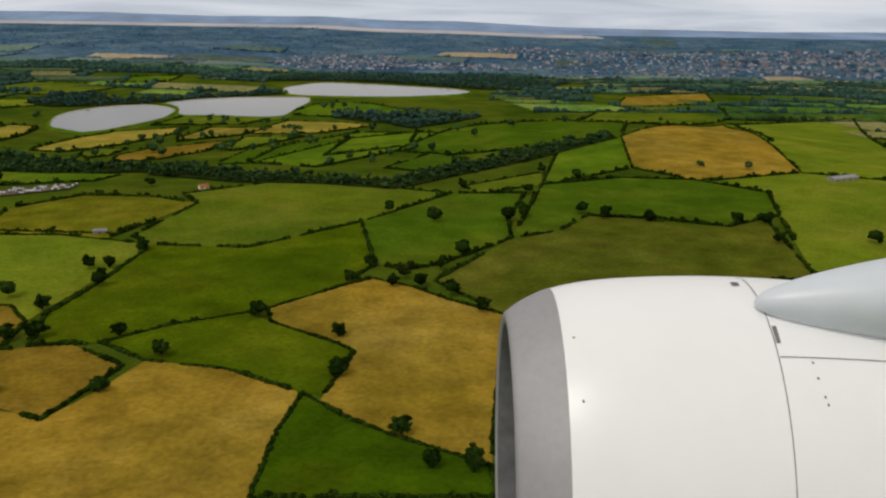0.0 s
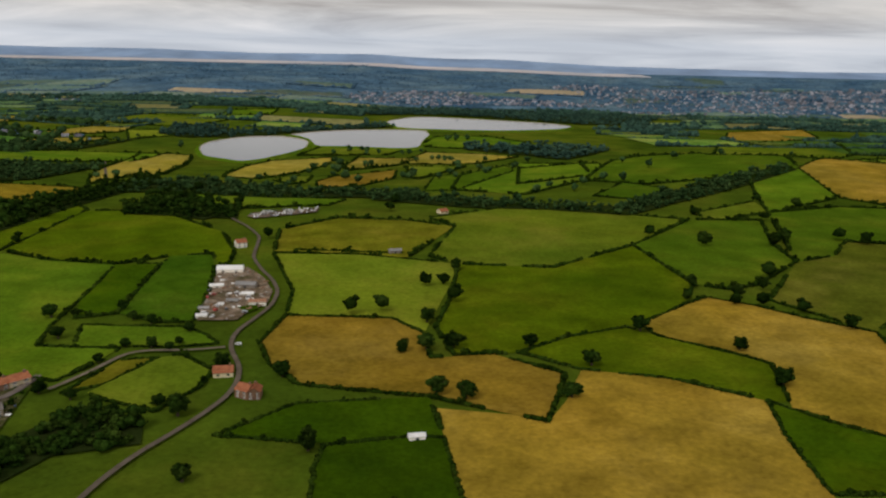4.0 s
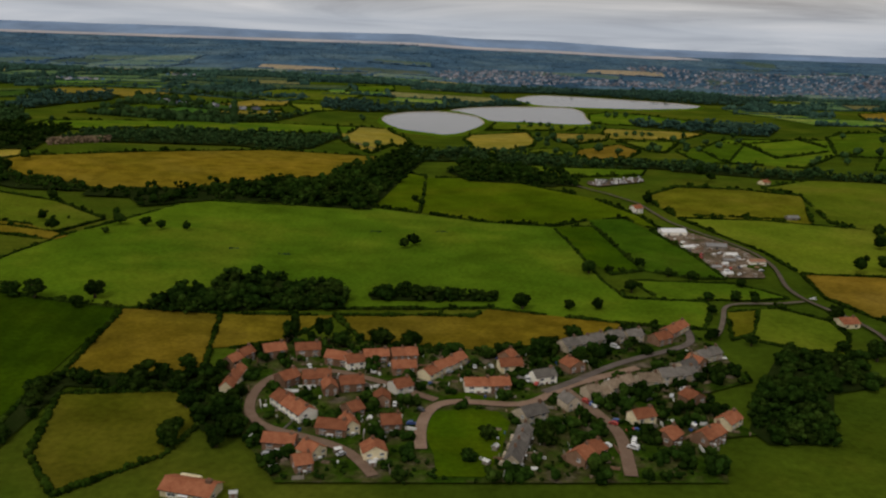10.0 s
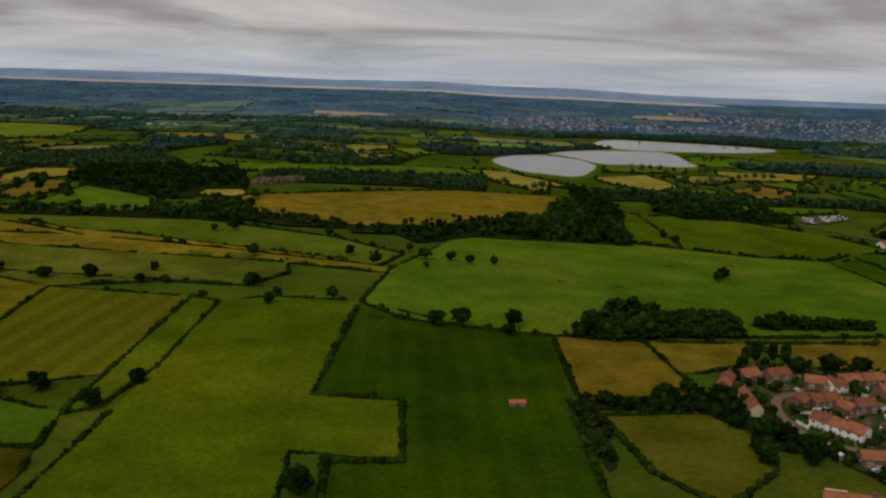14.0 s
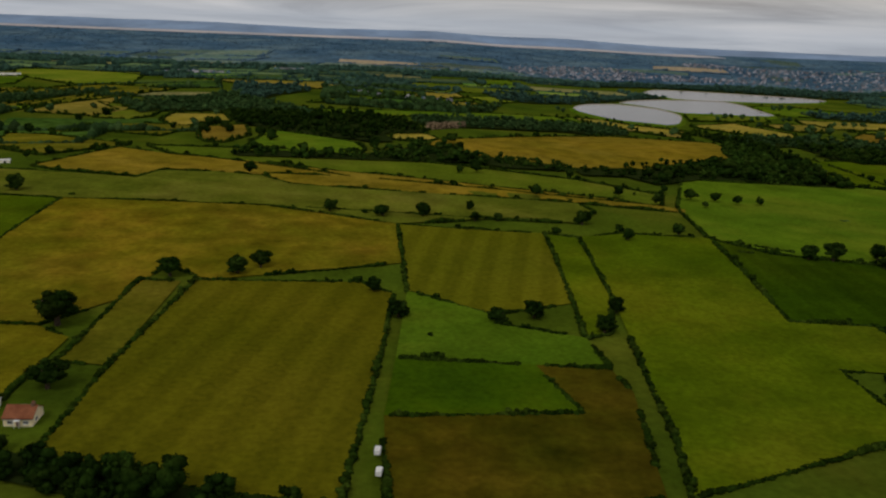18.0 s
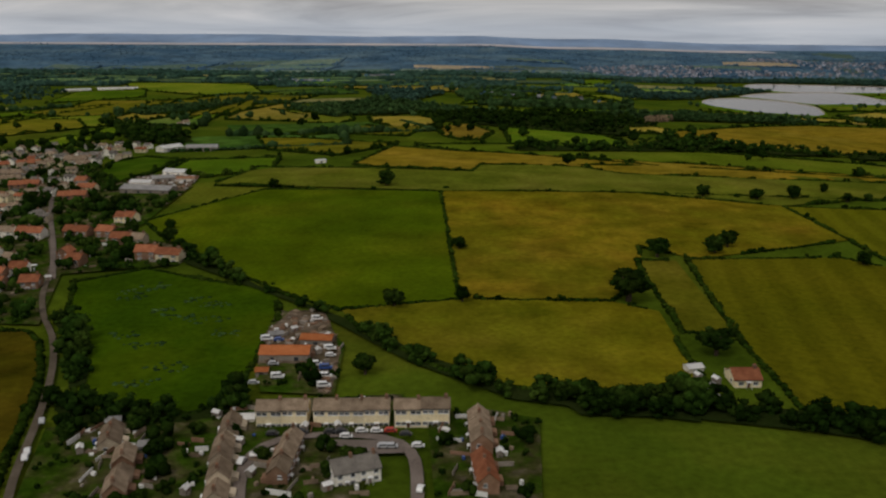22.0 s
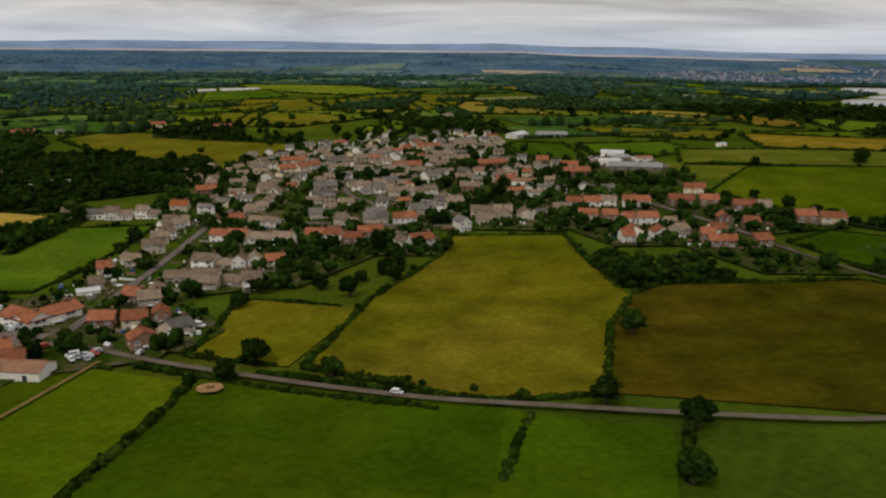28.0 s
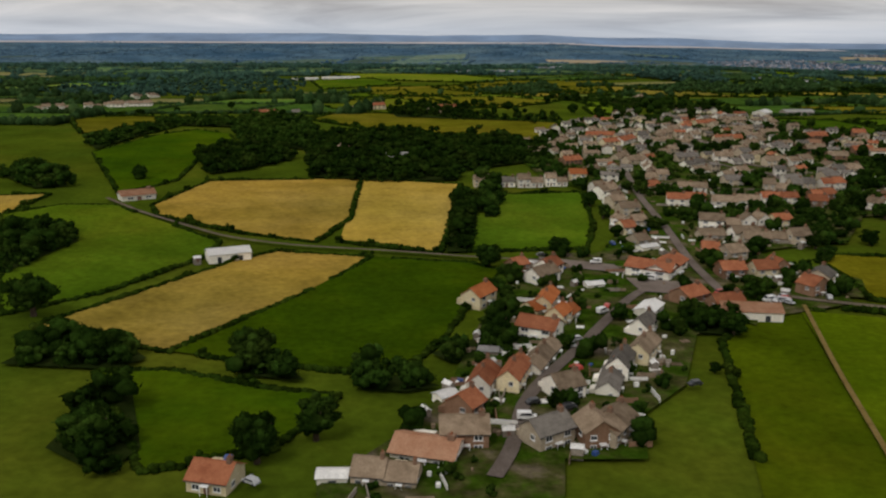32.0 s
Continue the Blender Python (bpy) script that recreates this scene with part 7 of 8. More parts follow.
house_row("rc", -351.4, 208.8, -344.9, 210.3)
house_row("gw", -341.5, 201, -335.5, 203.9)
house_row("rw", -362, 193.9, -354.7, 194.7)
house_row("rr", -354.6, 193.9, -349.3, 195.2)
house_row("rr", -407.6, 193.6, -399.7, 194.6)
house_row("rr", -396.3, 190.2, -390.1, 192)
house_row("rr", -400.6, 187.2, -397.5, 188.2)
house_row("rr", -411.9, 190.8, -408.3, 195)
house_row("rw", -414, 181.1, -404.3, 170.3)
house_row("rr", -399.2, 164.8, -391.7, 163.8)
house_row("rc", -392, 164.6, -389.5, 165.7)
house_row("rr", -391.1, 173.8, -389.2, 175.6)
house_row("rr", -382.9, 167, -378.1, 168)
house_row("rr", -386.4, 181.8, -382, 182.3)
house_row("rw", -380.7, 189.4, -376.4, 192.4)
house_row("rc", -385.9, 152.3, -380.5, 153.8)
house_row("rr", -410.6, 155.9, -403, 155.2)
house_row("rc", -398, 150.4, -394.9, 154.6)
house_row("rr", -400.6, 145.2, -396.8, 146.8)
house_row("gs", -334.7, 184.2, -330.6, 186.3)
house_row("gs", -346.2, 174.9, -340.4, 178.7)
house_row("gs", -349.6, 150.7, -345.1, 168.9)
house_row("rr", -334.2, 152.9, -327.7, 160.4)
house_row("gs", -329.9, 227.7, -315.8, 236.9)
house_row("gs", -314.5, 237, -309.5, 239.3)
house_row("gs", -308.1, 238.5, -302.9, 241.2)
house_row("rr", -298.9, 236.9, -293.6, 240.5)
house_row("rr", -292.8, 244.4, -289.3, 248.6)
house_row("rc", -289.3, 248.6, -284.9, 254)
house_row("gs", -304.7, 205, -293.4, 209.5)
house_row("gs", -296.1, 211.9, -291.2, 216.2)
house_row("gs", -288.8, 222.4, -280.8, 228)
house_row("rr", -291.7, 216.1, -288.2, 219.2)
house_row("rr", -330.9, 210.6, -325.8, 213.6)
house_row("bs", -327.5, 192, -320.2, 195.9)
house_row("bs", -320.6, 195.8, -313.2, 201.5)
house_row("bs", -311.9, 200.9, -306, 202)
house_row("rc", -317.5, 176.5, -312, 179.1)
house_row("rc", -293.4, 176, -289, 180.6)
house_row("rr", -300.4, 190.6, -295.3, 193.2)
house_row("rr", -348.2, 215.9, -346.8, 218)
house_row("rr", -310.9, 165.4, -307.3, 169.6)
house_row("rr", -301.8, 166, -295.8, 171.7)
house_row("lr", -227.6, 264.0, -221.2, 265.4)
house_row("rr", -216.3, 248.4, -212.0, 246.3)
house_row("rr", -211.8, 246.3, -207.7, 246.6)
house_row("rw", -265.9, 451.7, -261.0, 454.6)
house_row("lr", -156.5, 563.4, -151.4, 566.4)
house_row("lr", -741.1, 108.3, -735.3, 108.5)
house_row("lr", -427.8, 134.5, -416.7, 132)
house_row("fl", -838.5, 87.9, -833.6, 88.0)
house_row("fl", -833.6, 88.0, -828.8, 88.0)
house_row("fl", -827.6, 88.3, -822.8, 88.4)
house_row("fl", -822.8, 88.4, -818.0, 88.4)
house_row("fl", -818.0, 88.4, -813.2, 88.5)
house_row("fl", -812.2, 89.0, -807.0, 89.1)
house_row("fl", -807.0, 89.1, -801.7, 89.2)
house_row("hl", -1119.5, 116.6, -1110.5, 110.9)
house_row("hl", -1110.5, 110.9, -1102.9, 123)
house_row("tr", -1170.1, 20.5, -1161.8, 18.1)
house_row("bs", -1174.6, 13.3, -1166.4, 12)
house_row("bb", -1163.3, 23.3, -1156.8, 23.5)
house_row("bc", -1152.0, 229.8, -1144.1, 230.3)
house_row("gw", -1143.1, 230.3, -1136.9, 230.6)
house_row("bw", -1136.0, 228.9, -1126.8, 229.3)
house_row("bw", -1125.8, 231.0, -1117.8, 231.1)
house_row("or", -1115.8, 239.1, -1109.6, 239.1)
house_row("tr", -1268.5, 197.2, -1259.5, 203.2)
house_row("bw", -1439.2, 509.1, -1429.8, 513.8)
house_row("bw", -1426.1, 513.9, -1416.5, 518.7)
house_row("bw", -1410.6, 523.4, -1400.9, 528.5)
house_row("bw", -1398.8, 533.4, -1387.1, 533.9)
house_row("bw", -1384.9, 539.1, -1370.9, 545.1)
house_row("bs", -1223.5, 499.9, -1215.6, 503.8)
house_row("bs", -1172.3, 487.6, -1164.9, 491.2)
house_row("rw", -1281.7, 470.6, -1274.5, 474.1)
house_row("rw", -1273.5, 474.1, -1268.7, 477.6)
house_row("lr", -1194.7, 11.9, -1189.5, 10.7)
house_row("bw", -1395.8, 539.9, -1390.6, 546.6)
house_row("bw", -1387.4, 541.7, -1381.4, 548.7)
house_row("bw", -1380.6, 548.8, -1374.2, 556.3)
house_row("bw", -1426, 666.9, -1424.9, 688.8)
house_row("bw", -1431.4, 709.8, -1433, 744.3)
house_row("bw", -1405.2, 543.3, -1399, 544.7)
house_row("gw", -1262, 489.1, -1257, 489.9)
house_row("rc", -1214.8, 526.2, -1203.9, 532.9)
house_row("rw", -1165.8, 512.1, -1154.6, 518)
house_row("bb", -1210.8, 307.7, -1205.3, 308.2)
house_row("bw", -1011.4, 617.7, -1003.8, 622.8)
house_row("bw", -1108.8, 207.9, -1103.1, 213.3)
house_row("bs", -1108.1, 193.3, -1103.4, 195.3)
house_row("bw", -1110.2, 170.9, -1107.5, 172.1)
house_row("bs", -1107.0, 165.2, -1102.9, 166.8)
house_row("rc", -1111.8, 156.4, -1109.0, 157.4)
house_row("bs", -1110.1, 145.7, -1106.4, 147.2)
house_row("rr", -1097.5, 112.0, -1091.8, 112.6)
house_row("rc", -1089.7, 111.7, -1084.3, 112.7)
house_row("rr", -1084.1, 115.7, -1080.2, 116.8)
house_row("rr", -1082.6, 97.0, -1077.6, 100.0)
house_row("gs", -1075.7, 104.9, -1072.3, 109.6)
house_row("rr", -1096.8, 131.9, -1092.5, 131.2)
house_row("bs", -1090.9, 127.3, -1085.9, 129.4)
house_row("rw", -1090.3, 194.6, -1078.4, 192.9)
house_row("bw", -1077.2, 189.2, -1069.7, 187.9)
house_row("bw", -1069.4, 188.6, -1063.0, 187.3)
house_row("bs", -1126.2, 295.2, -1118.9, 294.9)
house_row("rr", -1113.5, 268.7, -1106.2, 271.7)
house_row("bw", -1114.6, 298.6, -1111.0, 302.5)
house_row("bs", -1113.0, 319.7, -1105.8, 323.8)
house_row("bw", -1109.2, 335.3, -1101.6, 341.6)
house_row("lr", -1092.4, 219.4, -1085.1, 223.8)
house_row("bw", -1082.0, 214.0, -1072.4, 211.8)
house_row("bs", -1088.0, 236.0, -1079.2, 237.1)
house_row("bw", -1083.3, 242.0, -1079.8, 254.2)
house_row("bw", -1080.4, 256.2, -1079.4, 268.7)
house_row("bs", -1087.9, 267.2, -1081.2, 271.1)
house_row("bs", -1089.6, 280.9, -1083.1, 291.4)
house_row("rc", -1088.7, 318.0, -1079.4, 321.7)
house_row("rw", -1079.8, 320.3, -1071.3, 332.1)
house_row("rw", -1059.7, 193.4, -1048.2, 193.1)
house_row("rr", -1047.1, 187.0, -1041.4, 186.5)
house_row("rr", -1042.8, 194.7, -1034.8, 196.0)
house_row("bw", -1088.2, 164.7, -1081.5, 163.2)
house_row("bb", -1080.7, 163.2, -1076.6, 163.0)
house_row("bw", -1076.3, 162.9, -1072.1, 162.7)
house_row("bw", -1071.6, 163.2, -1067.5, 164.1)
house_row("rc", -1066.3, 162.9, -1061.1, 164.2)
house_row("bs", -1091.6, 150.2, -1084.8, 151.0)
house_row("bs", -1082.2, 142.3, -1075.5, 142.0)
house_row("bw", -1083.1, 147.8, -1076.0, 149.0)
house_row("bs", -1075.0, 146.4, -1070.1, 145.2)
house_row("bs", -1069.1, 143.1, -1064.0, 143.8)
house_row("bs", -1107.6, 182.2, -1101.2, 183.9)
house_row("bw", -1106.7, 198.2, -1102.7, 201.6)
house_row("bw", -1110.5, 213.8, -1102.4, 216.7)
house_row("bw", -1092.5, 139.4, -1088.6, 140.2)
house_row("gs", -1062.3, 222.9, -1055.6, 223.9)
house_row("bs", -1052.8, 213.2, -1045.1, 210.9)
house_row("bw", -1066.9, 247.2, -1061.1, 247.6)
house_row("bw", -1058.2, 237.1, -1048.0, 240.6)
house_row("gw", -1066.1, 260.1, -1058.1, 263.5)
house_row("gs", -1067.1, 272.1, -1057.9, 273.4)
house_row("bs", -1068.7, 291.3, -1061.0, 294.3)
house_row("bw", -1066.9, 317.4, -1057.0, 319.3)
house_row("bw", -1072.6, 351.7, -1067.7, 355.0)
house_row("bw", -1064.5, 352.7, -1060.3, 356.1)
house_row("gw", -1046.5, 263.3, -1038.0, 265.5)
house_row("bs", -1036.2, 256.8, -1027.4, 257.8)
house_row("bw", -1026.7, 255.7, -1017.2, 258.6)
house_row("bw", -1015.8, 248.3, -1010.4, 250.6)
house_row("gw", -1023.8, 237.9, -1014.3, 234.9)
house_row("bs", -1013.9, 234.9, -1007.7, 236.9)
house_row("gs", -1042.6, 213.0, -1034.2, 213.7)
house_row("rw", -1032.4, 212.0, -1024.5, 212.7)
house_row("gs", -1026.5, 224.2, -1020.4, 226.0)
house_row("gw", -1044.7, 305.9, -1038.8, 308.0)
house_row("bs", -1038.4, 310.9, -1030.6, 312.7)
house_row("bs", -1028.7, 300.9, -1022.3, 305.6)
house_row("gw", -1021.3, 290.5, -1014.1, 296.1)
house_row("bs", -1031.9, 278.4, -1026.9, 281.3)
house_row("gs", -1038.2, 279.2, -1033.3, 282.1)
house_row("bw", -1047.3, 336.0, -1039.0, 338.4)
house_row("bw", -1049.0, 360.6, -1041.2, 365.7)
house_row("rc", -1034.5, 382.7, -1029.9, 386.8)
house_row("bs", -1020.6, 375.9, -1009.4, 383.5)
house_row("bs", -1014.1, 334.5, -1001.4, 337.7)
house_row("bb", -1011.2, 305.4, -1002.5, 305.4)
house_row("bb", -1009.6, 283.7, -1001.4, 283.8)
house_row("bb", -1008.3, 264.9, -1000.5, 264.9)
house_row("bw", -1028.1, 179.4, -1025.6, 181.1)
house_row("rw", -1024.9, 180.4, -1018.5, 183.6)
house_row("gw", -1010.2, 202.1, -1006.3, 203.9)
house_row("bs", -1004.4, 211.2, -998.2, 211.3)
house_row("bs", -997.3, 212.8, -992.2, 213.0)
house_row("bs", -989.9, 212.8, -984.9, 213.0)
house_row("gw", -1004.7, 412.4, -993.8, 416.6)
house_row("bw", -991.5, 377.9, -985.6, 381.7)
house_row("rr", -993.0, 276.4, -984.9, 276.4)
house_row("rr", -990.4, 320.2, -985.2, 321.0)
house_row("rw", -971.6, 229.6, -966.2, 228.0)
house_row("rw", -965.2, 227.9, -959.2, 227.8)
house_row("bw", -959.6, 231.0, -953.4, 230.1)
house_row("rw", -951.4, 228.2, -941.9, 226.9)
house_row("rc", -969.9, 210.8, -963.7, 210.0)
house_row("rr", -961.8, 208.3, -956.8, 209.1)
house_row("rw", -956.4, 202.9, -952.2, 203.1)
house_row("rw", -951.5, 202.3, -944.9, 202.9)
house_row("bw", -943.3, 201.3, -940.8, 201.0)
house_row("rw", -959.2, 185.1, -954.1, 185.1)
house_row("rw", -950.7, 183.6, -945.5, 184.8)
house_row("bs", -942.6, 185.7, -938.7, 188.2)
house_row("rr", -937.1, 181.6, -933.0, 181.2)
house_row("rw", -932.8, 185.2, -927.8, 185.9)
house_row("rr", -923.6, 172.0, -918.4, 172.6)
house_row("rr", -937.3, 173.2, -929.0, 172.4)
house_row("rw", -961.3, 180.1, -958.8, 180.4)
house_row("rr", -934.9, 228.3, -926.2, 227.2)
house_row("rr", -923.8, 228.5, -917.7, 226.9)
house_row("rc", -924.3, 247.9, -916.7, 245.9)
house_row("rr", -915.0, 218.3, -907.8, 217.5)
house_row("bs", -907.3, 216.0, -903.0, 215.5)
house_row("rr", -925.7, 202.0, -922.1, 201.6)
house_row("rr", -919.7, 193.7, -914.9, 193.2)
house_row("rr", -900.3, 200.2, -893.7, 200.2)
house_row("rc", -893.2, 198.3, -885.6, 197.0)
house_row("rr", -963.2, 289.5, -952.1, 290.9)
house_row("rc", -962.4, 307.1, -954.9, 306.8)
house_row("rr", -971.3, 326.3, -965.9, 325.1)
house_row("bs", -1006.0, 219.5, -998.9, 218.5)
house_row("bs", -998.2, 219.1, -991.7, 218.9)
house_row("gw", -983.3, 215.5, -977.9, 217.6)
house_row("bb", -977.0, 219.7, -971.6, 220.4)
house_row("rr", -997.8, 319.0, -986.8, 320.9)
house_row("bs", -1021.2, 329.9, -1013.3, 328.3)
house_row("bs", -1020.8, 354.4, -1008.7, 353.5)
house_row("rc", -1027.0, 387.2, -1015.6, 389.0)
house_row("gw", -1033.1, 434.8, -1023.5, 435.7)
house_row("gw", -1016.2, 410.3, -1011.6, 414.4)
house_row("bs", -1007.0, 398.5, -995.9, 400.6)
house_row("gw", -1018.5, 455.1, -1012.1, 457.0)
house_row("bw", -1044.7, 386.6, -1040.0, 387.8)
house_row("rc", -1093.4, 345.8, -1080.2, 342.3)
house_row("bw", -1088.6, 365.2, -1079.6, 367.4)
house_row("bw", -1078.9, 369.1, -1072.8, 371.9)
house_row("bs", -1056.4, 346.3, -1048.2, 349.7)
house_row("bw", -1055.0, 320.5, -1046.7, 320.5)
house_row("rc", -1037.1, 320.1, -1024.2, 321.7)
house_row("bw", -1044.1, 284.3, -1035.8, 284.0)
house_row("bw", -1036.4, 294.3, -1029.6, 296.7)
house_row("bw", -1051.9, 271.9, -1044.4, 271.7)
house_row("bw", -1146.8, 51.2, -1141.5, 64.0)
house_row("rc", -1151.1, 43.1, -1148.1, 52.8)
house_row("rw", -1155.8, 40.9, -1153.8, 48.5)
house_row("rr", -1158.8, 31.9, -1156.9, 34.7)
house_row("bw", -1145.1, 39.8, -1140.7, 41.9)
house_row("gw", -1135.5, 42.0, -1132.6, 51.5)
house_row("gw", -1132.8, 48.5, -1129.9, 56.4)
house_row("bc", -1127.8, 55.7, -1123.7, 63.8)
house_row("gw", -1124.6, 71.2, -1121.1, 76.8)
house_row("rr", -1111.2, 90.5, -1106.1, 94.2)
house_row("rr", -1106.8, 85.2, -1100.6, 86.9)
house_row("or", -1140.8, 86.5, -1138.0, 95.1)
house_row("or", -1144.1, 84.7, -1141.5, 87.2)
house_row("or", -1139.6, 77.2, -1134.9, 86.0)
house_row("rw", -1149.3, 72.2, -1142.5, 68.8)
house_row("or", -1155.4, 89.6, -1151.6, 95.4)
house_row("rr", -1145.2, 116.8, -1142.0, 119.7)
house_row("bw", -1141.0, 106.7, -1135.8, 111.6)
house_row("rw", -1137.5, 113.8, -1134.1, 118.5)
house_row("bs", -1139.5, 23.5, -1135.1, 30.1)
house_row("bs", -865, 78, -866.8, 85.8)
house_row("bs", -844.2, 81.9, -845.1, 89.5)
house_row("bs", -843, 70.8, -843.9, 79.2)
house_row("bs", -841.1, 59.4, -842.2, 68.9)
house_row("bb", -856.9, 59.2, -860.5, 75.1)
house_row("bb", -828.8, 66.6, -828.3, 81.1)
house_row("bb", -797.9, 77.3, -798.2, 90.6)
house_row("rr", -797.1, 63.7, -798, 73.3)
house_row("gw", -820.8, 66, -813.3, 69.3)
house_row("gs", -1149.9, 22.4, -1144.8, 25.8)
house_row("bb", -1143.7, 23.4, -1138.9, 24.3)
barn("wb", -262.5, 397.2, -250.1, 398.7)
barn("wb", -258.1, 369.9, -252.4, 372.0)
barn("gb", -247.1, 371.9, -237.9, 371.3)
barn("wb", -241.3, 359.7, -236.0, 360.3)
barn("gb", -245.5, 349.4, -240.3, 349.2)
barn("gb", -254.0, 337.1, -249.8, 337.5)
barn("wb", -247.4, 343.4, -245.1, 343.6)
barn("wb", -252.1, 326.9, -247.8, 327.3)
barn("tb", -234.7, 345.7, -227.5, 347.1)
barn("wb", -158.5, 219.7, -153.8, 220.8)
barn("gb", -182.1, 446.5, -175.3, 448.1)
barn("gb", 281.3, 613.4, 303.5, 624.7)
barn("ob", -495.1, 183.2, -490.8, 183.6)
barn("wb", -748.9, 115, -745.5, 116)
barn("gb", -748.2, 103, -745.2, 106.3)
barn("wb", -869, 379.8, -864.5, 382)
barn("tb", -1001.7, 302.3, -990.6, 297.6)
barn("tb", -987.2, 274.1, -977.2, 273.3)
barn("gb", -942.0, 302.7, -919.7, 298.3)
barn("wb", -943.5, 318.4, -934.0, 317.8)
barn("gb", -935.5, 325.8, -926.4, 330.1)
barn("wb", -937.5, 346.7, -926.9, 344.1)
barn("tb", -924.6, 324.9, -917.0, 326.4)
barn("wb", -969.1, 448.0, -960.6, 459.5)
barn("gb", -956.4, 448.3, -938.2, 450.8)
barn("ob", -844.5, 119.7, -833.4, 119.8)
barn("ob", -836.9, 129.7, -829.5, 129.0)
barn("gb", -844.9, 133.9, -841.8, 134.8)
barn("ob", -843.8, 112.3, -841.2, 112.4)
barn("tb", -1106.8, 82.4, -1095, 81)
barn("wb", -1110.4, 138.8, -1105.4, 141.4)
barn("wb", -1178.8, 13.2, -1175, 13.3)
barn("wb", -1221, 123.5, -1211.4, 127.7)
barn("gb", -1187.1, 283.3, -1171.6, 286.3)
barn("wb", -1398.4, 1306.9, -1361.9, 1329.3)
barn("wb", -1357.1, 1341.9, -1300.3, 1363.8)
barn("wb", -1130.3, 104.9, -1126.3, 106.2)
barn("wb", -1163.2, 39.3, -1160.6, 41.2)
barn("gb", -1156.8, 61.2, -1153.4, 60.7)
barn("wb", -1155.1, 65.6, -1153.8, 66.8)
barn("wb", -1120.7, 82.7, -1117.0, 89.1)
barn("wb", -842, 89.5, -839.3, 89.8)
barn("gb", -867.3, 88.2, -864.7, 88.7)
barn("gb", -857.8, 78.4, -856.4, 78.6)
estate(12.5, 8.1, -1085.2, 417.3, -1041.6, 442.8, -998.9, 348.3, -997.5, 277.5, -1011.9, 254.7, -1034.1, 265.6, -1065.3, 264.1, -1075.3, 270.8, -1087.8, 318.4)
estate(12.5, 8.1, -1063.9, 253.4, -1033.9, 260.1, -1009.9, 246.2, -1012.8, 209.4, -1047.3, 213.6, -1067.3, 218.9)
estate(11.5, 8.1, -995.1, 319.9, -961.2, 321.5, -970.3, 255.8, -996.3, 259.9)
estate(12.5, 8.6, -1118.7, 280.2, -1103.5, 319.9, -1085.1, 334.4, -1081.6, 255.2, -1090.8, 219.3, -1098.9, 228.3)
estate(12.5, 8.6, -1133.2, 313.3, -1116.8, 361.3, -1090.9, 379.7, -1068.5, 295.8, -1081.6, 243.6, -1090.4, 219, -1113.1, 264.7)
estate(11.5, 8.6, -1118.6, 365.5, -1096.9, 410.2, -1043.5, 485.6, -1041.2, 433.1, -1079.7, 333.8, -1107.9, 328.2)
estate(11.5, 8.6, -1021.6, 465, -985.7, 480.8, -978.1, 400.2, -1009.9, 350.5)
estate(11.5, 8.6, -1062.1, 380.9, -1056.2, 451.6, -1006.4, 422.3, -969.8, 320.3, -1000.8, 304, -1026.4, 306.8)
estate(12.5, 8.6, -1013.2, 299.3, -977.9, 307.7, -945.9, 246.9, -985.6, 247.8)
car_park(-280.7, 537.1, -279.9, 549.1, -239.3, 574.4, -239.2, 556.8, -274.4, 530.7)
park(0, True, -835.1, 145.3, 0.1)
park(0, True, -829.3, 125.8, 0.1)
park(0, False, -828.7, 122.0, 0.1)
park(0, True, -831.3, 116.5, 0.1)
park(3, True, -828.8, 114.7, 0.1)
park(0, False, -830.7, 109.3, 0.1)
park(0, True, -828.3, 110.1, 0.1)
park(0, True, -828.0, 105.3, 0.1)
park(0, True, -838.5, 109.9, 0.1)
park(1, False, -843.0, 106.8, 0.1)
park(0, True, -845.1, 131.7, 0.1)
park(3, False, -842.2, 131.4, 0.1)
park(1, False, -840.8, 117.1, 0.1)
park(0, False, -818.1, 85.2, 0.05)
park(0, False, -815.3, 85.2, 0.05)
park(2, False, -812.7, 85.3, 0.05)
park(4, False, -809.8, 84.0, 0.05)
park(4, False, -821.8, 84.9, 0.05)
park(4, False, -824.0, 84.8, 0.05)
park(4, False, -829.2, 84.7, 0.05)
park(4, False, -834.6, 83.9, 0.05)
park(0, False, -820.8, 83.0, 0.05)
park(1, False, -813.6, 79.3, 0.05)
park(1, False, -812.2, 79.3, 0.05)
park(0, False, -838.0, 73.6, 1.4)
park(0, False, -806.5, 64.6, 1.4)
park(0, False, -807.4, 79.5, 0.05)
park(0, False, -882.3, 98.5, 1.9)
park(1, False, -879.8, 89.0, 1.9)
park(0, False, -877.0, 76.9, 1.9)
park(0, False, -876.4, 74.7, 1.9)
park(0, False, -1025.6, 71.2, -0.36)
cars(-373.8, 180.4, -375.9, 172.2, -391.5, 154.4, -349.5, 206.9, -345.6, 208.6, -343.9, 203.5, -341.5, 201, -328.8, 189.9, -327.2, 187.6, -323.5, 177, -319.7, 173.3, -320.2, 166.6, -327.1, 164.6, -408.7, 152.8)
cars(-329, 191, -327.5, 188.8, -322.4, 178.5, -318.4, 173.6, -320.9, 194.8, -311.1, 193.2, -310.5, 195.5, -304, 196.3, -299.3, 200.7, -313.7, 233.4)
cars(-1080, 94.9, -1089.9, 93.3, -1089.5, 94.6, -1089.9, 91.6, -1089.5, 96)
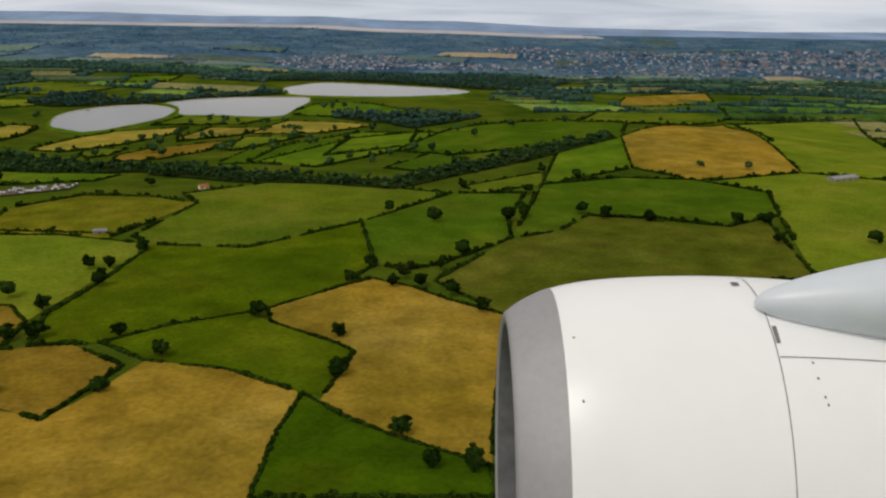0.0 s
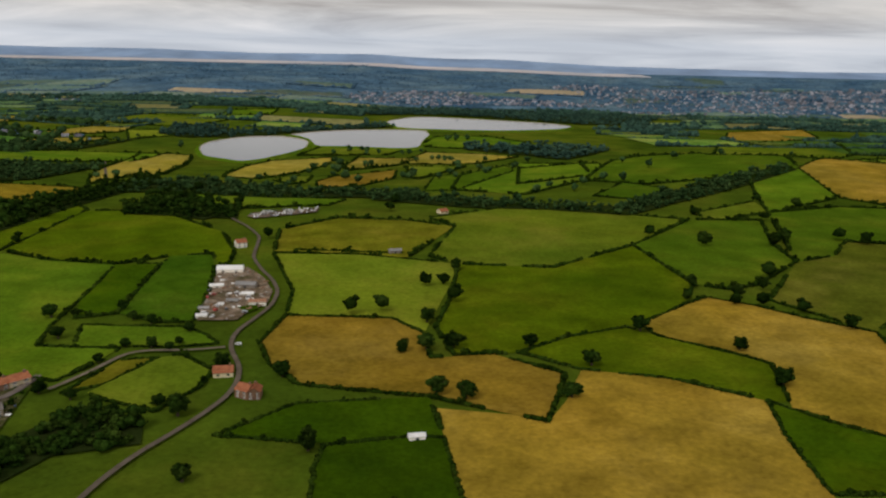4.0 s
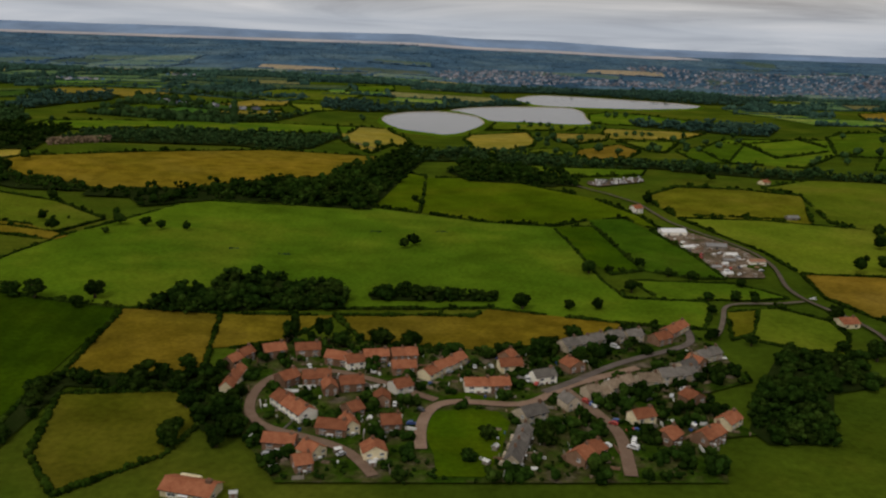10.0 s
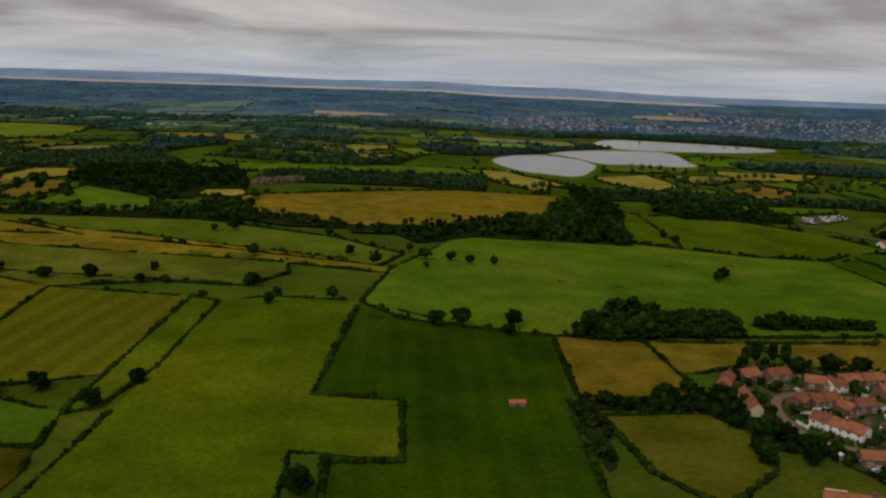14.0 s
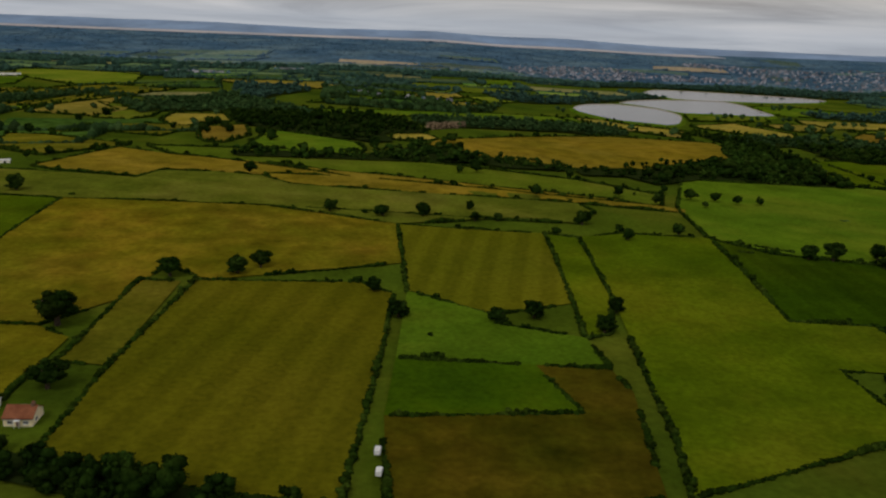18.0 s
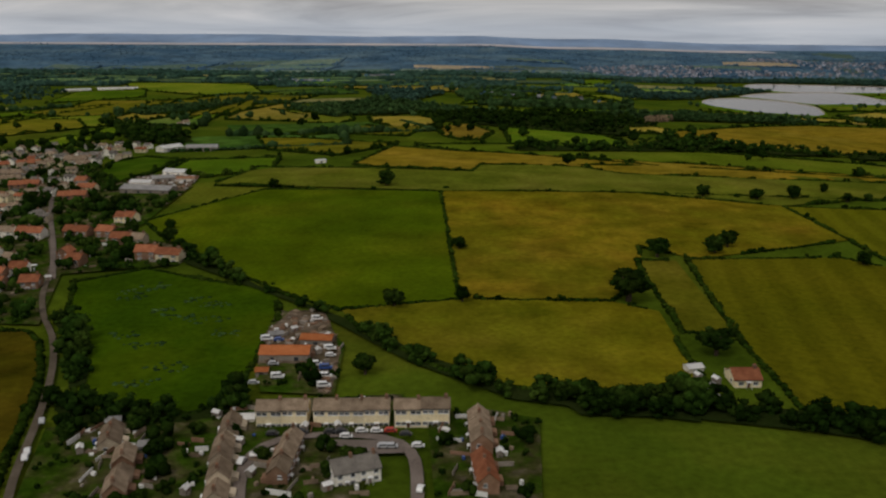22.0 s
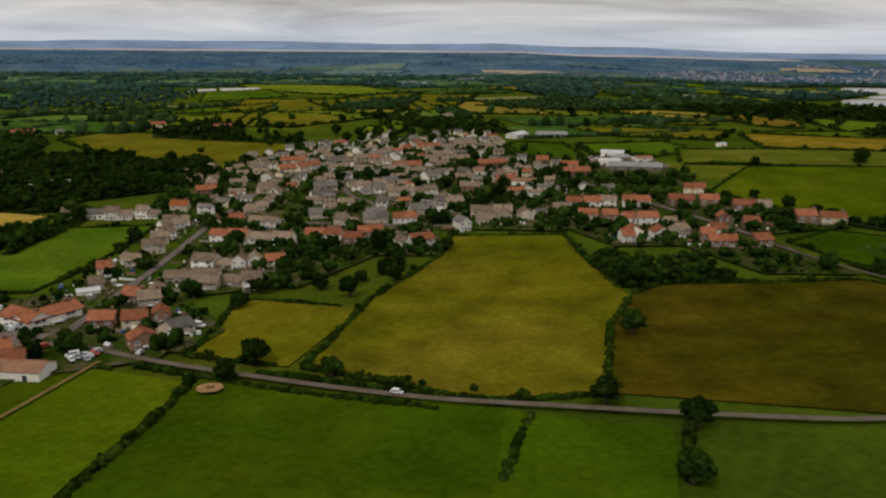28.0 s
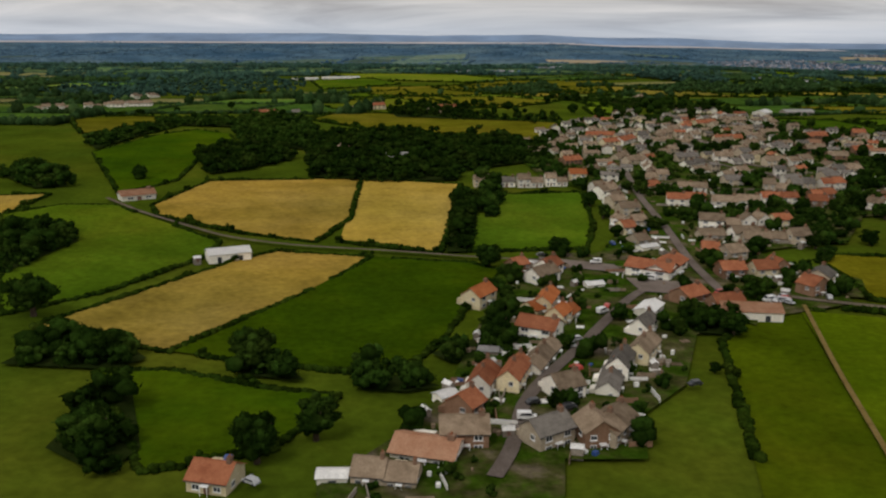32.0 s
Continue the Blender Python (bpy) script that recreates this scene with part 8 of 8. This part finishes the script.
cars(-1093.5, 93.4, -1092.3, 92.7, -1091.1, 93.8, -1092.9, 91.2, -1114.6, 110.9, -1122.4, 46.3, -1102.2, 99.7, -1073.3, 114.2, -1072.2, 112)
cars(-1186.8, 12.4, -1190.9, 18, -1113.8, 118.6, -1105.5, 127.2)
park(0, True, -664.9, 100.5, 1.5)
park(0, True, -664.2, 92.5, 1.5)
cars(-254.7, 353.8, -253.3, 358.6, -247.4, 341.4, -242.3, 337.7, -249.4, 330.5, -233.7, 334.5, -257, 364.8, -243.9, 362.4, -237.2, 355.7, -226.6, 294.9)
cars(-245.2, 327.1, -246.3, 336.1)
cars(-1140.5, 53.4, -1137.8, 61.3, -1144, 36.7, -1142.4, 40.8, -1116.4, 114, -1114.5, 113.2, -1128.7, 89.6, -1130.4, 85.8, -1139.6, 65.5, -1138.3, 68.5, -1149.3, 38.5, -1150.8, 32.6, -1117.2, 145.3, -1110.4, 157.5, -1138, 133.3, -1125, 126)
cars(-407.7, 206.1, -389.3, 204.4, -354.3, 212.7, -343, 207.6, -366.8, 207.1, -363.2, 216.9, -348.2, 201.1, -385.5, 166.1, -410.2, 185, -381, 183.1, -359.2, 212.1, -320.9, 163.7)


def gardens():
    """Garden shrubs, hedges and small trees between the houses of each village."""
    for poly in VILLAGES:
        xs, ys = [p[0] for p in poly], [p[1] for p in poly]
        area = abs(sum(a[0] * b[1] - b[0] * a[1] for a, b in zip(poly, poly[1:] + poly[:1]))) / 2
        places = []
        for _ in range(int(area / (15 if sum(ys) / len(ys) < 140 else 7))):
            x, y = random.uniform(min(xs), max(xs)), random.uniform(min(ys), max(ys))
            if not inside(x, y, poly) or any(inside(x, y, q) for q in YARDS + LAWNS) or any((x - hx) ** 2 + (y - hy - 0.5) ** 2 < (s * 0.62 + 0.8) ** 2 for hx, hy, s in HOUSE_SPOTS if abs(hx - x) < 20):
                continue
            if any((x - sx) ** 2 + (y - sy) ** 2 < 11 for i in (-1, 0, 1) for j in (-1, 0, 1) for sx, sy in STREETS.get((int(x // 6) + i, int(y // 6) + j), ())):
                continue
            r = random.uniform(0.45, 1.0) * (random.uniform(1.7, 2.9) if random.random() < 0.33 else 1)
            for k in range(3 if r < 1 else 7):
                places.append((x + random.uniform(-r, r) * 0.7, y + random.uniform(-r, r) * 0.7, ground_z(x, y) + 0.6 + r * random.uniform(0.3, 1.2), r * 0.55, r * 0.55))
        if places:
            v, f = clumps(places)
            lv, lf = leaf_quads(places, len(places) * 5, 0.16)
            tagged(new("shrubs", fast_mesh("shrubs", np.concatenate([v, lv]), np.concatenate([f, lf + len(v)]), MAT["leaf"])), "dark green garden shrubs and small trees", "shrubs", "garden shrubs", "stuff")


def garden_sheds():
    """Small sheds and greenhouses behind some houses."""
    made = None
    spots = HOUSE_SPOTS[:]
    random.shuffle(spots)
    done = 0
    for hx, hy, s in spots:
        a = random.uniform(0, 6.28)
        x, y = hx + math.cos(a) * (s * 0.6 + 2.4), hy + math.sin(a) * (s * 0.6 + 2.4)
        if done >= 60 or y > 190 or any((x - ox) ** 2 + (y - oy) ** 2 < (os * 0.6 + 1) ** 2 for ox, oy, os in spots):
            continue
        m = Matrix.Translation((x, y, ground_z(x, y) + 0.7)) @ Matrix.Rotation(random.uniform(0, 3.1), 4, "Z")
        done += 1
        if made:
            copy_thing(made, m)
            continue
        made = new("garden_shed")
        bm = bmesh.new()
        gabled_walls(bm, 1.7, 1.2, 1.05, 1.4)
        part("wall", bm, MAT["tin"], made)
        bm = bmesh.new()
        pitched_roof(bm, 1.7, 1.2, 1.05, 1.4, 0.1, 0.06)
        part("roof", bm, MAT["pale_sheet"], made)
        bm = bmesh.new()
        box(bm, 0.6, 1.1, -0.03, 0.02, 0, 0.95)
        part("door", bm, MAT["door"], made)
        made.matrix_basis = m
        tagged(made, "small wooden garden shed with a pale roof", "shed", "garden sheds")


def yard_clutter():
    """Crates, pallets and heaps strewn over the bare yards."""
    for poly in YARDS:
        xs, ys = [p[0] for p in poly], [p[1] for p in poly]
        bm = bmesh.new()
        for _ in range(200):
            x, y = random.uniform(min(xs), max(xs)), random.uniform(min(ys), max(ys))
            if not inside(x, y, poly):
                continue
            s, h, a = random.uniform(0.3, 1.1), random.uniform(0.2, 0.9), random.uniform(0, 3.1)
            v = box(bm, -s, s, -s * 0.6, s * 0.6, 0, h, random.choice((0, 0, 2, 2, 3, 4, 4, 1)))
            m = Matrix.Translation((x, y, ground_z(x, y) + 0.7)) @ Matrix.Rotation(a, 4, "Z")
            for q in v:
                q.co = m @ q.co
        me = bpy.data.meshes.new("yard_clutter")
        bm.to_mesh(me)
        bm.free()
        for k in (MAT["tin"], MAT["pale_sheet"], ROOF_MAT["brown"], MAT["gravel"], WALL_MAT["brick"]):
            me.materials.append(k)
        tagged(new("yard_clutter", me), "crates, pallets and rubble strewn over a yard", "clutter", kind="stuff")


def garden_clutter():
    """Fences, low walls, paving, tubs and garden furniture between the near houses."""
    bm = bmesh.new()
    g = random.Random(3)
    for hx, hy, s in HOUSE_SPOTS:
        if hy > 230:
            continue
        base = g.uniform(-0.3, 0.3)
        for k in range(7):
            a = g.uniform(0, 6.28)
            d = s * 0.55 + g.uniform(1.2, 5.5)
            x, y = hx + math.cos(a) * d, hy + math.sin(a) * d
            if not any(inside(x, y, q) for q in VILLAGES) or any((x - ox) ** 2 + (y - oy) ** 2 < (os * 0.55 + 0.5) ** 2 for ox, oy, os in HOUSE_SPOTS if abs(ox - x) < 12):
                continue
            if any((x - sx) ** 2 + (y - sy) ** 2 < 6 for i in (-1, 0, 1) for j in (-1, 0, 1) for sx, sy in STREETS.get((int(x // 6) + i, int(y // 6) + j), ())):
                continue
            if k < 3:
                l = g.uniform(2.0, 5.0)
                v = box(bm, -l / 2, l / 2, -0.05, 0.05, -0.4, g.uniform(0.5, 0.9), g.choice((0, 2, 4, 1)))
                turn = base + g.choice((0, 1.57))
            elif k == 3:
                v = box(bm, -g.uniform(0.6, 1.3), g.uniform(0.6, 1.3), -0.7, 0.7, -0.3, 0.08, g.choice((3, 3, 1)))
                turn = base
            else:
                w = g.uniform(0.15, 0.5)
                v = box(bm, -w, w, -w * 0.7, w * 0.7, -0.3, g.uniform(0.25, 0.8), g.choice((0, 1, 1, 2, 5)))
                turn = g.uniform(0, 3.1)
            m = Matrix.Translation((x, y, ground_z(x, y) + 0.75)) @ Matrix.Rotation(turn, 4, "Z")
            for q in v:
                q.co = m @ q.co
    me = bpy.data.meshes.new("garden_clutter")
    bm.to_mesh(me)
    bm.free()
    for k in (MAT["tin"], MAT["pale_sheet"], ROOF_MAT["brown"], MAT["gravel"], WALL_MAT["brick"], CAR_PAINT[3]):
        me.materials.append(k)
    tagged(new("garden_clutter", me), "fences, paving and garden furniture between village houses", "clutter", kind="stuff")


def loose_trees():
    for words, mat, lo, hi in (("scattered dark green trees in hedgerows", "leaf", 0, 640), ("scattered trees in distant hedgerows", "mid_leaf", 640, 9999)):
        some = [q for q in LOOSE_TREES if lo <= q[1] < hi]
        v, f = clumps(some)
        lv, lf = leaf_quads(some, len(some) * 5, 0.16)
        tagged(new("hedgerow_trees", fast_mesh("hedgerow_trees", np.concatenate([v, lv]), np.concatenate([f, lf + len(v)]), MAT[mat])), words, "trees", kind="stuff")


far_houses()
loose_trees()
gardens()
garden_clutter()
yard_clutter()
garden_sheds()
far_country()
far_towns()


# ---- the jet engine beside the cabin window, where the shot begins ----
def spin(profile, steps=96):
    """A surface of revolution round x from (x, radius) pairs."""
    bm = bmesh.new()
    rings = [[bm.verts.new((x, r * math.cos(6.28318530718 * k / steps), r * math.sin(6.28318530718 * k / steps))) for k in range(steps)] for x, r in profile]
    for p, q in zip(rings, rings[1:]):
        for k in range(steps):
            bm.faces.new((p[k], p[(k + 1) % steps], q[(k + 1) % steps], q[k])).smooth = True
    bmesh.ops.recalc_face_normals(bm, faces=bm.faces[:])
    return bm


def cowl_radius(x):
    return 0.86 + 0.185 * (1 - math.exp(-x * 3.4)) - 0.035 * max(0, x - 1.1) ** 2


def patch(x0, x1, a0, a1, lift, across=10):
    """A strip lying on the cowl between two stations and two angles."""
    bm = bmesh.new()
    n = max(2, across)
    rows = []
    for i in range(n + 1):
        a = radians(a0 + (a1 - a0) * i / n)
        steps = max(1, round((x1 - x0) / 0.08))
        rows.append([bm.verts.new((x, (cowl_radius(x) + lift) * math.cos(a), (cowl_radius(x) + lift) * math.sin(a))) for x in [x0 + (x1 - x0) * k / steps for k in range(steps + 1)]])
    for p, q in zip(rows, rows[1:]):
        for k in range(len(p) - 1):
            bm.faces.new((p[k], p[k + 1], q[k + 1], q[k])).smooth = True
    return bm


def jet_engine():
    white = material("white_gloss_paint", [(0.9, 0.9, 0.9), (0.93, 0.93, 0.93)], 0.6, 3, rough=0.3, bump_depth=0, vary=0, grain=0.015)
    lip_metal = material("brushed_grey_lip", [(0.36, 0.35, 0.36), (0.42, 0.41, 0.42)], 1.5, 20, rough=0.65, bump_depth=0.02, metal=0.35, vary=0, grain=0.05)
    seam = material("dark_seam", [(0.16, 0.16, 0.17), (0.24, 0.24, 0.25)], 2, 9, bump_depth=0, vary=0)
    duct = material("dark_intake_lining", [(0.1, 0.1, 0.105), (0.14, 0.14, 0.145)], 2, 9, rough=0.6, bump_depth=0, vary=0)
    fairing = material("pale_blue_grey_paint", [(0.62, 0.67, 0.72), (0.68, 0.73, 0.78)], 0.8, 4, rough=0.35, bump_depth=0, vary=0, grain=0.03)
    top = new("jet_engine")
    part("cowl", spin([(0.3 + 0.08 * k, cowl_radius(0.3 + 0.08 * k)) for k in range(41)]), white, top, "glossy white engine cowl")
    rim = [(0.3 - 0.02 * k, cowl_radius(0.3 - 0.02 * k) + 0.003) for k in range(16)]
    rim += [(-0.012, 0.84), (-0.008, 0.825), (0.005, 0.812)]
    part("intake_lip", spin(rim), lip_metal, top, "bare grey metal intake lip")
    part("intake_duct", spin([(0.005, 0.812), (0.04, 0.785), (0.12, 0.765), (0.24, 0.755), (0.6, 0.77), (1.0, 0.78), (1.1, 0.05)]), duct, top, "dark intake lining")
    part("seam", patch(1.572, 1.578, -180, 180, 0.003, 96), seam, top)
    part("seam", patch(1.584, 3.4, 47.2, 47.5, 0.004, 2), seam, top)
    part("vent", patch(1.46, 1.51, 13, 16, 0.004, 3), seam, top)
    part("vent", patch(1.585, 1.612, 37, 43, 0.004, 3), seam, top)
    for x, a in ((0.36, 38), (0.38, 58), (1.78, 53), (1.8, 58), (1.81, 60), (1.77, 48.5)):
        part("rivet", patch(x, x + 0.012, a, a + 0.7, 0.003, 2), seam, top)
    bm = bmesh.new()
    bmesh.ops.create_uvsphere(bm, u_segments=40, v_segments=24, radius=1.0)
    for v in bm.verts:
        t = (v.co.x + 1) / 2
        v.co = Vector((1.5 + 2.6 * t, 0.935 + 0.05 * t + v.co.y * (0.15 + 0.15 * t), 0.56 + 0.1 * t + v.co.z * (0.2 + 0.28 * t)))
    for q in bm.faces:
        q.smooth = True
    part("pylon_fairing", bm, fairing, top, "pale blue-grey pylon fairing")
    turn = pose(0.0, 0.0, 110.0, 74.3, -1.0, 0.0)
    # local axes: y up, z towards the cabin
    top.matrix_basis = turn @ pose(0.43, -1.62, -6.0, 0, 0.8, 0.0) @ Matrix.Diagonal((1, 1.37, 1, 1))
    tagged(top, "white airliner jet engine with a grey intake lip", "jet engine")


jet_engine()
